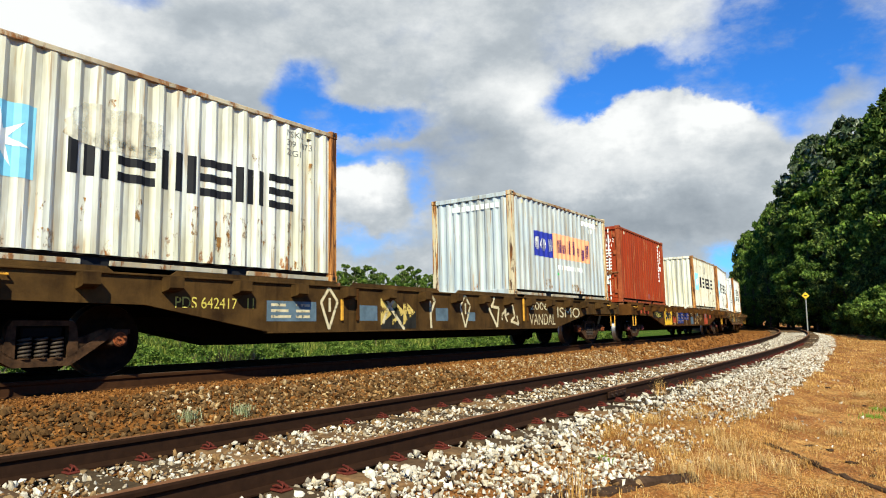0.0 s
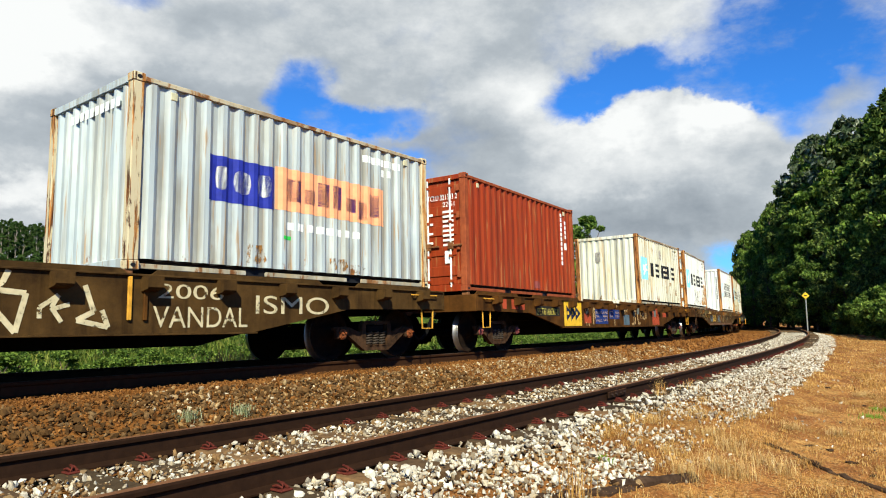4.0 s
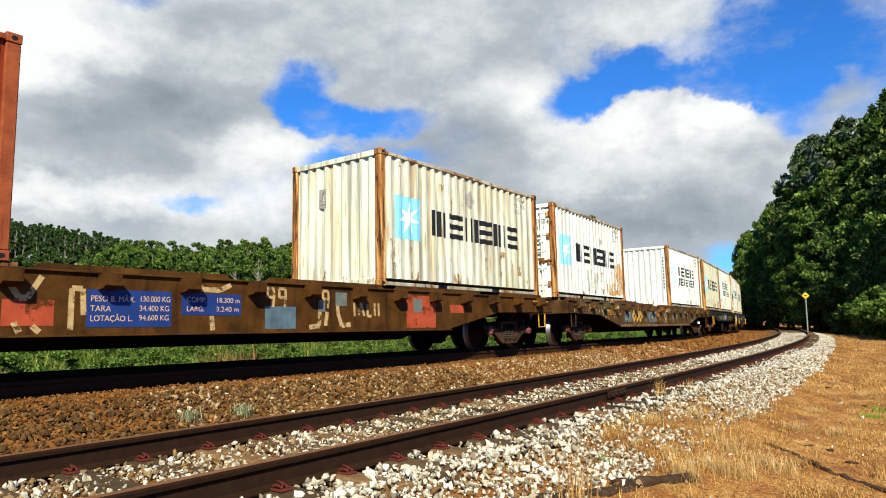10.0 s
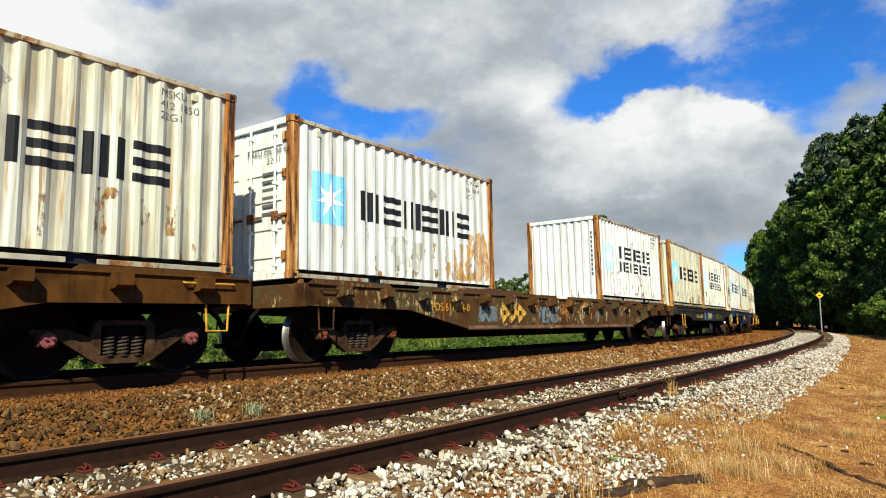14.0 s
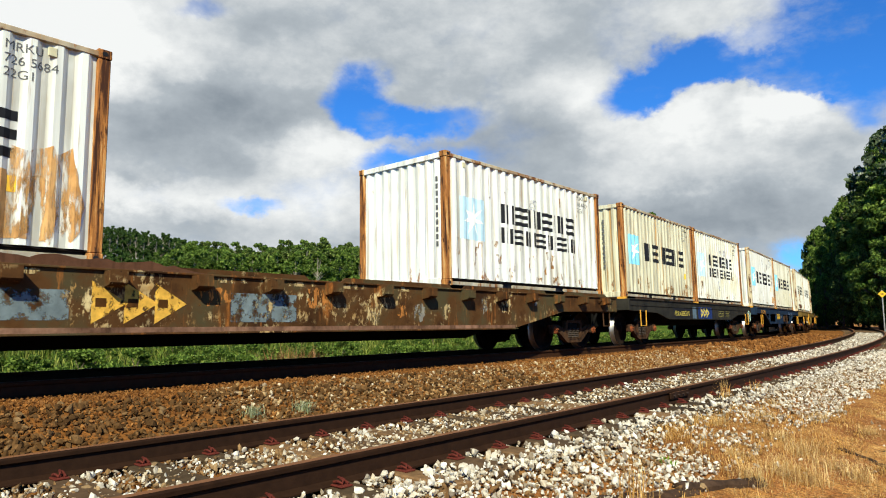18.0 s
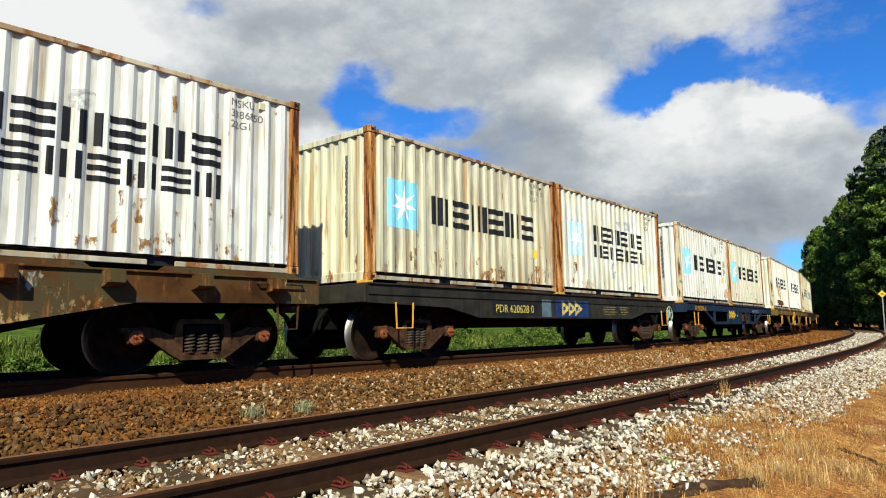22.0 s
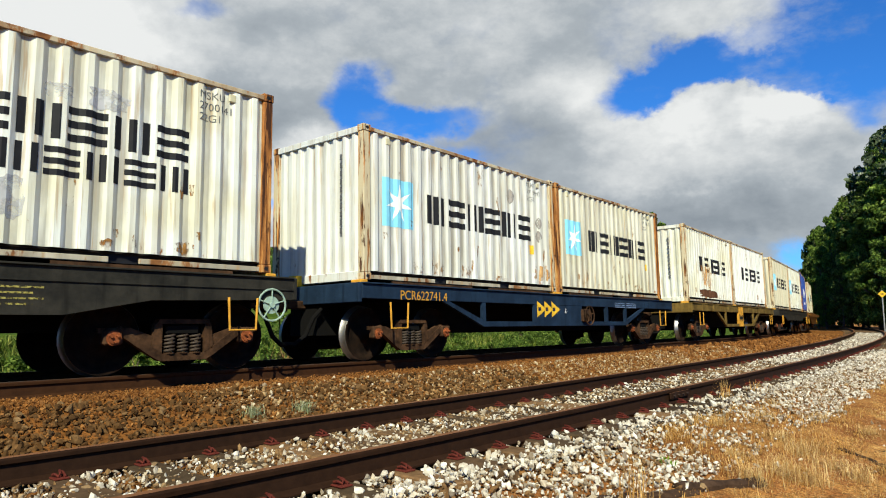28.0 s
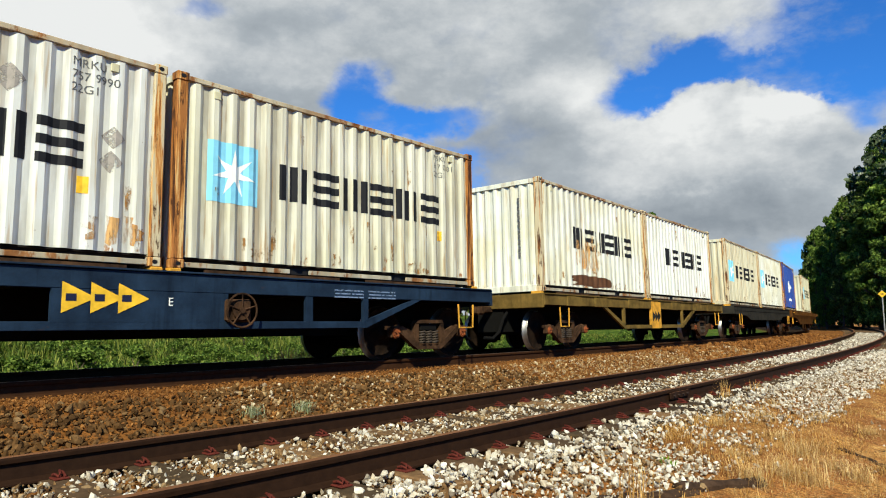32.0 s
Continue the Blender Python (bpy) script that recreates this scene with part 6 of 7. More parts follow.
# ---- the boxes ----
def build_boxes():
    def paint(key, col, second, rust, streak, seed, stain, **kw):
        return worn_paint("box_paint_" + key, col, second, rust, streak, seed, stain, **kw)

    # first wagon
    c = container("white container with rust runs and half-covered black bars", paint("one", WHITE, YELLOWED, 0.30, 0.45, 1.3, 0.15), MAT_POST_B)
    one_line(c)
    blot(c, -1.55, -0.05, 1.40, 2.02, MAT_SMEAR, 3, "smear", 0.007, 0.1, "cream smear over the lettering")
    code_text(c, ["MSKU", "309 1873", "22G1"])
    for i, (x, z, n, w) in enumerate(((0.28, 0.92, 0.4, 0.10), (0.83, 0.90, 0.5, 0.10), (1.12, 0.86, 0.3, 0.09), (1.41, 0.88, 0.45, 0.10), (1.70, 0.80, 0.35, 0.08), (1.98, 0.90, 0.7, 0.07), (2.25, 1.0, 0.85, 0.10), (-0.10, 0.84, 0.2, 0.08), (-0.55, 0.9, 0.3, 0.08), (-1.7, 0.8, 0.2, 0.07), (-2.3, 0.7, 0.25, 0.08))):
        rust_run(c, x, z, n, w, i)
    vents(c)
    load(c, 0, 0.0)

    c = container("pale grey container with navy and orange sign panels", paint("two", GREY, (0.47, 0.51, 0.50), 0.22, 0.55, 2.9, 0.12), MAT_POST)
    mark("sign_panel", [quad(-1.88, -0.72, 1.06, 1.72)], MAT_NAVY, c, "navy blue sign panel")
    mark("sign_panel", [quad(-0.70, 1.78, 1.08, 1.76)], MAT_ORANGE, c, "pale orange sign panel")
    for x0, x1, z0, z1 in ((-1.76, -1.58, 1.22, 1.58), (-1.46, -1.16, 1.20, 1.56), (-1.04, -0.80, 1.22, 1.58)):
        mark("sign_bar", [ragged(x0, x1, z0, z1, 4, 0.04)], MAT_PALE, c, "white bar on the sign")
    for x0, x1, z0, z1 in ((-0.50, -0.18, 1.24, 1.60), (-0.10, 0.12, 1.24, 1.48), (0.18, 0.44, 1.24, 1.64), (0.50, 0.58, 1.24, 1.64), (0.64, 0.72, 1.24, 1.64), (0.80, 1.04, 1.24, 1.48), (1.10, 1.32, 1.14, 1.46), (1.38, 1.62, 1.22, 1.62)):
        mark("sign_bar", [quad(x0, x1, z0, z1)], MAT_VIOLET, c, "violet bar on the sign")
    for i in range(8):
        mark("sign_bar", [quad(-0.48 + 0.21 * i, -0.34 + 0.21 * i, 0.78, 0.90)], MAT_PALE, c, "small white bar")
    for i in range(9):
        mark("code_bar", [quad(1.24 + 0.115 * i, 1.33 + 0.115 * i, 2.20, 2.33)], MAT_PALE, c)
    for i in range(2):
        mark("code_bar", [quad(1.70 + 0.16 * i, 1.80 + 0.16 * i, 2.01, 2.14)], MAT_PALE, c)
    for i in range(10):
        end_bar(c, 0.55 - 0.145 * i, 0.45 - 0.145 * i, 2.20, 2.33, MAT_PALE)
    mark("green_sticker", [quad(-0.55, -0.38, 0.62, 0.68)], plain("green_sticker", (0.03, 0.45, 0.06), 0.5), c)
    for i, (x0, x1, z0, z1) in enumerate(((-1.25, -0.85, 0.18, 0.52), (0.42, 0.85, 0.18, 0.42), (0.85, 1.30, 0.17, 0.33))):
        blot(c, x0, x1, z0, z1, MAT_RUN, 20 + i, "stain", 0.0045, 0.12)
    vents(c)
    load(c, 0, 12.12)

    # second wagon
    c = container("red-brown container with its white-barred doors leading", paint("three", RED, (0.26, 0.036, 0.008), 0.02, 0.40, 4.2, 0.0, low=0.0, grime=(0.10, 0.014, 0.005)), MAT_POST_RED, True, MAT_POST_RED)
    xd = -CL / 2 + 0.05 - 0.026
    end_text(c, "TCLU 321333 2", 0.12, -0.22, 2.04, MAT_PALE, xd, 0.78)
    end_text(c, "22G1", 0.11, -0.62, 1.88, MAT_PALE, xd)
    for i in range(8):
        end_bar(c, -0.62, -0.90, 1.74 - 0.105 * i, 1.79 - 0.105 * i, MAT_PALE, xd)
        if i % 2 == 0:
            end_bar(c, -0.20, -0.36, 1.70 - 0.105 * i, 1.75 - 0.105 * i, MAT_PALE, xd)
    end_bar(c, -0.66, -0.84, 0.62, 0.90, MAT_PALE, xd, "white_sticker")
    end_bar(c, 0.65, 0.25, 1.62, 1.98, plain("pink_sign", (0.60, 0.10, 0.16), 0.6), xd, "pink_panel")
    end_bar(c, 0.60, 0.30, 1.76, 1.86, MAT_PALE, xd - 0.002)
    for i in range(11):
        mark("code_bar", [quad(2.13, 2.21, 2.27 - 0.135 * i, 2.37 - 0.135 * i)], MAT_PALE, c)
    for i in range(4):
        mark("code_bar", [quad(2.41, 2.48, 2.08 - 0.135 * i, 2.18 - 0.135 * i)], MAT_PALE, c)
    mark("white_sticker", [quad(2.39, 2.52, 1.36, 1.55)], MAT_PALE, c)
    blot(c, 0.30, 0.75, 0.18, 0.40, plain("plum_touch_up", (0.20, 0.05, 0.045), 0.7), 8, "touch_up")
    vents(c)
    load(c, 1, 19.47)

    c = container("cream-white container streaked with rust", paint("four", (0.64, 0.625, 0.51), YELLOWED, 0.32, 0.65, 5.5, 0.4), MAT_POST_B)
    one_line(c)
    diamond(c, -0.02, 2.02, 0.22)
    code_text(c, ["MSKU", "412 1850", "22G1"])
    blot(c, 1.12, 1.42, 0.82, 0.98, MAT_RUN, 31)
    for i, (x, z, n, w) in enumerate(((1.2, 0.9, 0.65, 0.12), (1.75, 0.88, 0.35, 0.10), (2.1, 0.85, 0.4, 0.1), (0.55, 0.80, 0.5, 0.06), (-0.7, 2.1, 0.5, 0.06), (-1.05, 2.2, 0.15, 0.16), (-2.65, 0.9, 0.6, 0.12), (-2.1, 0.8, 0.4, 0.06))):
        rust_run(c, x, z, n, w, 40 + i)
    end_bar(c, 0.42, 0.22, 1.62, 2.0, MAT_GHOST)
    vents(c)
    load(c, 1, 31.62)

    # third wagon
    c = container("white container with its ribbed doors leading", paint("five", WHITE, (0.66, 0.66, 0.62), 0.15, 0.30, 6.1, 0.1), MAT_POST_B, True)
    one_line(c)
    xd = -CL / 2 + 0.05 - 0.026
    end_text(c, "MRKU 726 568 4", 0.12, -0.12, 2.02, MAT_GREY_PRINT, xd, 0.92)
    end_text(c, "22G1", 0.11, -0.60, 1.86, MAT_GREY_PRINT, xd)
    for i in range(6):
        end_bar(c, -0.50, -0.85, 1.68 - 0.13 * i, 1.73 - 0.13 * i, MAT_GREY_PRINT, xd)
    code_text(c, ["MRKU", "726 5684", "22G1"])
    blot(c, -0.9, 0.45, 0.20, 0.95, broken(plain("grey_dirt_smear", (0.42, 0.39, 0.33), 0.8, 0, 0.15, 3), 2.2, 0.42, 0.66, (2.0, 2.0, 0.6), 4.0), 10, "smear")
    diamond(c, 0.70, 1.86, 0.14)
    vents(c)
    for i, (x0, x1, z0, z1) in enumerate(((0.85, 2.84, 0.16, 0.62), (1.35, 2.84, 0.16, 1.02), (1.95, 2.84, 0.16, 1.42))):
        blot(c, x0, x1, z0, z1, MAT_ORANGE_RUST, 33 + i, "rust_wash", 0.004 + 0.0012 * i, 0.17, "broad orange rust wash")
    mark("yellow_sticker", [quad(1.98, 2.10, 0.72, 0.90)], MAT_YELLOW, c, "small yellow sticker")
    load(c, 2, 38.62)

    c = container("white container with two rows of black bars and rusted posts", paint("six", (0.74, 0.74, 0.70), WHITE, 0.36, 0.4, 7.7, 0.3, low=0.12), MAT_POST_B)
    two_lines(c)
    code_text(c, ["MSKU", "3386850", "22G1"])
    blot(c, -0.15, 0.20, 1.75, 2.05, MAT_GREYSMEAR, 12, "smear")
    for i in range(16):
        rg = random.Random(i)
        rust_run(c, rg.uniform(-2.7, 2.8), rg.uniform(0.35, 1.0), rg.uniform(0.12, 0.35), rg.uniform(0.05, 0.11), 60 + i)
    end_column(c, -0.95, 0.75, 2.2, MAT_GREY_PRINT)
    vents(c)
    load(c, 2, 50.85)

    # the two-box wagons behind
    rows = (
        ("seven", "yellowed cream container with black bars", CREAM, YELLOWED, 0.38, 0.7, 0.85, 3, 58.25, 1, MAT_POST_B, ["MRKU", "288 1513", "22G1"]),
        ("eight", "white container with two rows of black bars", WHITE, YELLOWED, 0.25, 0.4, 0.2, 3, 64.43, 2, MAT_POST_B, ["MSKU", "2700141", "22G1"]),
        ("nine", "off-white container with rusted corner posts", (0.62, 0.63, 0.60), (0.56, 0.55, 0.47), 0.22, 0.4, 0.12, 4, 72.18, 1, MAT_POST, ["MRKU", "757 9990", "22G1"]),
        ("ten", "cream container with rusted corner posts", (0.62, 0.60, 0.49), CREAM, 0.22, 0.5, 0.2, 4, 78.37, 1, MAT_POST_B, ["MSKU", "117 0181", "22G1"]),
        ("eleven", "white container with a broad orange rust stain", WHITE, YELLOWED, 0.30, 0.4, 0.2, 5, 86.82, 0, MAT_POST, None),
        ("twelve", "white container with broken black bars", WHITE, (0.66, 0.66, 0.62), 0.15, 0.3, 0.1, 5, 92.92, 0, MAT_POST, None),
        ("thirteen", "yellowed container beside a white one", (0.56, 0.51, 0.36), YELLOWED, 0.2, 0.5, 0.3, 6, 101.1, 1, MAT_POST, None),
        ("fourteen", "white container behind a yellowed one", WHITE, YELLOWED, 0.15, 0.4, 0.1, 6, 107.35, 1, MAT_POST, None),
        ("fifteen", "deep blue container with a white sign", (0.015, 0.055, 0.27), (0.02, 0.07, 0.32), 0.05, 0.2, 0.0, 7, 114.0, 3, MAT_POST_NAVY, None),
        ("sixteen", "cream container at the train's far end", CREAM, YELLOWED, 0.2, 0.4, 0.2, 7, 126.1, 1, MAT_POST, None))
    for key, label, col, second, rust, streak, stain, wi, front, kind, post, code in rows:
        c = container(label, paint(key, col, second, rust, streak, len(key) * 3.3 + front, stain), post)
        if kind in (0, 1):
            one_line(c, kind == 1)
        elif kind == 2:
            two_lines(c)
        else:
            for x0, x1, z0, z1 in ((-0.9, 0.2, 0.9, 1.7), (0.3, 0.9, 1.2, 1.5), (-0.9, 0.8, 0.5, 0.7)):
                mark("sign_bar", [ragged(x0, x1, z0, z1, 5, 0.2)], MAT_PALE, c, "white broken sign bar")
        if code:
            code_text(c, code)
        if key == "eight":
            for i, (x0, x1, z0, z1) in enumerate(((0.05, 0.40, 1.85, 2.05), (0.50, 1.05, 1.82, 2.10), (-0.35, -0.05, 0.40, 0.95))):
                blot(c, x0, x1, z0, z1, MAT_GREYSMEAR, 70 + i, "smear")
        if key == "nine":
            diamond(c, 1.28, 1.98, 0.17)
            for x, z in ((2.40, 1.52), (2.38, 1.22)):
                diamond(c, x, z, 0.14)
            mark("yellow_sticker", [quad(2.02, 2.14, 0.80, 1.0)], MAT_YELLOW, c, "small yellow sticker")
            blot(c, 2.05, 2.85, 0.20, 0.62, MAT_ORANGE_RUST, 14, "rust_wash", 0.004, 0.22)
            rust_run(c, 0.22, 2.38, 0.35, 0.10, 80)
        if key == "ten":
            for i, (x, z) in enumerate(((-0.05, 0.92), (0.30, 0.95), (0.85, 0.7), (1.4, 0.6), (-1.5, 0.8))):
                rust_run(c, x, z, 0.35, 0.07, 90 + i)
            mark("yellow_sticker", [quad(2.02, 2.12, 0.80, 0.98)], MAT_YELLOW, c, "small yellow sticker")
        if key == "seven":
            mark("yellow_sticker", [quad(2.02, 2.14, 0.72, 0.90)], MAT_YELLOW, c, "small yellow sticker")
            for i in range(12):
                rg = random.Random(100 + i)
                rust_run(c, rg.uniform(-2.7, 2.8), rg.uniform(0.3, 0.8), rg.uniform(0.1, 0.35), rg.uniform(0.06, 0.12), 110 + i)
        if key == "eleven":
            blot(c, -1.45, 0.15, 0.40, 1.50, MAT_ORANGE_RUST, 15, "rust_wash", 0.004, 0.22, "broad orange rust wash")
            blot(c, -1.75, 0.75, 0.16, 0.48, MAT_DARK_DIRT, 16, "dirt_heap", 0.009, 0.16, "dark brown heap of dirt")
        if wi in (3, 4, 5):
            end_column(c, -0.62, 0.8, 2.25, MAT_GREY_PRINT)
        vents(c)
        load(c, wi, front)


MAT_POST_NAVY = post_paint("blue_corner_steel", (0.015, 0.05, 0.25), 9.0)
build_boxes()


# ---- trees ----
MAT_BARK = rust_metal("tree_bark", (0.05, 0.035, 0.025), (0.16, 0.12, 0.09), 0, 3.0)
MAT_PALE_BARK = rust_metal("pale_bark", (0.12, 0.10, 0.08), (0.40, 0.35, 0.28), 0, 3.0)
MAT_LEAF_SILVER = leafy("silvery_green_leaves", (0.02, 0.04, 0.012), (0.08, 0.11, 0.05), (0.34, 0.37, 0.28), 0.2)
MAT_LEAF_DEEP = leafy("deep_green_leaves", (0.011, 0.024, 0.004), (0.056, 0.096, 0.017), (0.28, 0.34, 0.080), 0.28)
MAT_LEAF_FRESH = leafy("fresh_green_leaves", (0.027, 0.058, 0.007), (0.092, 0.165, 0.022), (0.28, 0.37, 0.070), 0.32)
MAT_LEAF_GUM = leafy("dull_green_leaves", (0.028, 0.062, 0.014), (0.055, 0.105, 0.02), (0.10, 0.15, 0.035), 0.3)


def leaf_cloud(rng, clumps, per, size, aspect=1.8):
    """Leaves scattered round clump centres: (centre, radius) pairs; numpy, bent quads."""
    pts = []
    for (cx, cy, cz), r in clumps:
        d = rng.normal(size=(per, 3))
        d /= np.linalg.norm(d, axis=1)[:, None]
        rad = r * rng.uniform(0.55, 1.05, size=(per, 1))
        pts.append(np.array([cx, cy, cz]) + d * rad * np.array([1, 1, 0.72]))
    p = np.concatenate(pts)
    n = len(p)
    a = rng.normal(size=(n, 3))
    a /= np.linalg.norm(a, axis=1)[:, None]
    b = np.cross(a, rng.normal(size=(n, 3)))
    b /= np.linalg.norm(b, axis=1)[:, None]
    sz = size * rng.uniform(0.6, 1.35, size=(n, 1))
    a, b = a * sz * aspect / 2, b * sz / 2
    fold = np.cross(a, b)
    fold = fold / (np.linalg.norm(fold, axis=1)[:, None] + 1e-9) * sz * 0.22
    v = np.stack([p - a, p - b + fold, p + a, p + b + fold], 1).reshape(-1, 3)
    f = np.arange(n * 4).reshape(n, 4)
    return v, f


def tree_meshes(seed, height, spread, low, count, per, size, leaves, bark, lean=0.0, tall=False, clump=(0.14, 0.40), limb=0.38):
    rng = np.random.default_rng(seed)
    trunk = Shape()
    top = height * (0.86 if tall else 0.62)
    pts = [Vector((0, 0, -0.4))]
    for i in range(1, 6):
        k = i / 5
        pts.append(Vector((lean * k * k + 0.25 * math.sin(seed + 2 * k), 0.2 * math.sin(seed * 2 + 3 * k), top * k)))
    r0 = height * (0.013 if tall else 0.022)
    for i in range(5):
        trunk.rod(pts[i], pts[i + 1], r0 * (1 - 0.16 * i), 7, r0 * (1 - 0.16 * (i + 1)), False)
    clumps = []
    for i in range(count):
        t = rng.uniform(0, 1)
        z = height * (low + (0.97 - low) * t)
        shape = math.sin(math.pi * min(1.0, 0.18 + 0.80 * t)) ** 0.8
        a = rng.uniform(0, 2 * math.pi)
        rr = spread * shape * rng.uniform(0.25, 1.0) ** 0.6
        r = spread * rng.uniform(*clump) * (0.65 + 0.35 * shape)
        ctr = (lean * 0.7 + rr * math.cos(a), rr * math.sin(a), z)
        clumps.append((ctr, r))
        if i % 3 == 0:
            k = min(0.98, max(0.15, (z - 0.15 * height) / top))
            base = pts[0].lerp(pts[5], k)
            base = Vector((lean * k * k, 0, top * k * 0.9))
            trunk.rod(base, ctr, r0 * limb, 5, r0 * 0.1, False)
    v, f = leaf_cloud(rng, clumps, per, size)
    return trunk.mesh("trunk", bark), array_mesh("crown", v, f, leaves)


def plant(name, meshes, label, category, x, y, turn, size, group="", slim=1.0):
    trunk, crown = meshes
    t = thing(name, label, category, Matrix.LocRotScale((x, y, ground_z(x, y)), Euler((0, 0, turn)), (size * slim, size * slim, size)), group)
    part("trunk", trunk, None, t)
    part("crown", crown, None, t)
    return t


def sky_line(px):
    """Ground direction (unit vector) under a column of the first picture plane."""
    w = view_way(px, 560)
    return Vector((w.x, w.y)).normalized()


def build_trees():
    rng = random.Random(5)
    broad = [tree_meshes(11 + i, 12.0, 3.6, 0.08, 84, 120, 0.20, MAT_LEAF_DEEP if i % 2 else MAT_LEAF_FRESH, MAT_BARK, clump=(0.11, 0.27)) for i in range(5)]
    far = [tree_meshes(21 + i, 12.0, 3.6, 0.10, 48, 92, 0.26, MAT_LEAF_DEEP if i % 2 else MAT_LEAF_FRESH, MAT_PALE_BARK, clump=(0.12, 0.30)) for i in range(5)]
    gum = [tree_meshes(31 + i, 20.0, 2.3, 0.40, 40, 80, 0.42, MAT_LEAF_GUM, MAT_PALE_BARK, 0.3, True, clump=(0.16, 0.36)) for i in range(4)]
    silver = [tree_meshes(41 + i, 12.0, 3.2, 0.62, 34, 40, 0.26, MAT_LEAF_SILVER, MAT_PALE_BARK, clump=(0.09, 0.20), limb=0.3) for i in range(2)]
    bush = [tree_meshes(51 + i, 4.0, 2.6, 0.04, 30, 120, 0.17, MAT_LEAF_FRESH, MAT_BARK, clump=(0.12, 0.30)) for i in range(3)]
    dark_bush = [tree_meshes(61 + i, 4.0, 2.6, 0.04, 20, 110, 0.26, MAT_LEAF_GUM, MAT_BARK) for i in range(2)]
    # the wood at the bend: tall trees behind, lower ones before them, bushes along the foot
    edge = [(1284, 500), (1296, 462), (1306, 412), (1330, 399), (1342, 372), (1375, 345), (1395, 305), (1412, 268), (1440, 232), (1490, 212), (1530, 185), (1568, 152), (1700, 70), (1900, 20)]

    def tall_at(px, top, r):
        """Where a tree stands at r metres under a column, and how tall it is if its crown ends at that height of the view."""
        w = sky_line(px)
        x, y = w.x * r, w.y * r
        return x, y, (557 - top) / 1187 * r * w.y + 1.5 - ground_z(x, y)

    for row, n, back, share in ((0, 24, 22, 1.0), (1, 22, 14, 0.98), (2, 24, 7, 0.74), (3, 24, 1.5, 0.46)):
        for i in range(n):
            px = 1296 + 490 * (i / (n - 1.0)) + rng.uniform(-10, 10)
            r = lerp_table([(1290, 88), (1400, 74), (1480, 66), (1700, 52), (1900, 44)], px) + back + rng.uniform(-2, 2)
            slim = 0.62 if px < 1420 else 0.95
            for _ in range(5):
                top = 557 - (557 - lerp_table(edge, px)) * share * rng.uniform(0.93, 1.02)
                x, y, h = tall_at(px, top, r)
                wide = 3.9 * h / 12.0 * slim * 1187 / r
                if top > lerp_table(edge, px - wide * 0.6) - 14:
                    break
                px += 12
            plant("tree", broad[(i + row) % 5], "dense dark green broadleaf tree at the wood's edge", "tree", x, y, rng.uniform(0, 6.3), max(2.5, h) * 0.95 / 12.0, "wood at the bend", slim)
    for i, (px, top) in enumerate(((1462, 222), (1494, 204), (1526, 184))):
        x, y, h = tall_at(px, top, 82 - 3 * i)
        plant("tree", silver[i % 2], "thin-crowned tree with silvery leaves and pale limbs", "tree", x, y, 2.0 * i, h * 0.97 / 12.0, "wood at the bend", 0.75)
    for i in range(20):
        px = 1490 + 190 * (i / 19.0)
        r = lerp_table([(1440, 68), (1520, 60), (1650, 44)], px) + rng.uniform(0, 3)
        w = sky_line(px)
        plant("bush", bush[i % 3], "bright green leafy bush on the dry bank", "bush", w.x * r, w.y * r, rng.uniform(0, 6.3), lerp_table([(1490, 0.45), (1530, 0.75), (1600, 0.95)], px) * rng.uniform(0.85, 1.1), "bushes along the bank")
    # the tall grove on the rise behind the train
    top_line = [(-420, 430), (-150, 432), (-86, 408), (-41, 388), (14, 383), (70, 393), (113, 395), (179, 409), (222, 424), (330, 432)]
    for i in range(96):
        px = -92 + 305 * ((i * 0.618) % 1.0)
        w = sky_line(px)
        r = 128 + (i % 6) * 6 + rng.uniform(-3, 3)
        top = lerp_table(top_line, px) + rng.uniform(-3, 12)
        x, y = w.x * r, w.y * r
        h = (571 - top) / 1187 * r * w.y + 1.5 - ground_z(x, y)
        plant("tree", gum[i % 4], "tall slender tree with a pale trunk on the rise", "tree", x, y, rng.uniform(0, 6.3), max(6, h) * 0.97 / 20.0, "grove on the rise")
    for i in range(40):
        px = -100 + 440 * (i / 39.0) + rng.uniform(-5, 5)
        w = sky_line(px)
        r = 124 + 10 * (i % 2) + rng.uniform(-2, 2)
        plant("bush", dark_bush[i % 2], "dark undergrowth bush below the grove", "bush", w.x * r, w.y * r, rng.uniform(0, 6.3), rng.uniform(0.5, 0.9), "undergrowth of the grove")
    for i in range(16):
        px = -420 + 330 * (i / 15.0) + rng.uniform(-9, 9)
        w = sky_line(px)
        r = 172 + rng.uniform(-6, 6)
        plant("tree", far[i % 5], "rounded green tree on the rise", "tree", w.x * r, w.y * r, rng.uniform(0, 6.3), rng.uniform(0.3, 0.5), "scrub on the rise")
    scrub_line = [(150, 428), (210, 426), (280, 420), (350, 427), (430, 421), (520, 426), (560, 444), (600, 466), (770, 472), (900, 490), (1000, 497), (1200, 520)]
    for i in range(44):
        px = 190 + 385 * ((i * 0.618) % 1.0)
        w = sky_line(px)
        r = 112 + 5 * (i % 4) + rng.uniform(-2, 2)
        plant("bush", bush[i % 3], "rounded light green shrub on the rise", "bush", w.x * r, w.y * r, rng.uniform(0, 6.3), rng.uniform(1.1, 1.8), "scrub on the rise")
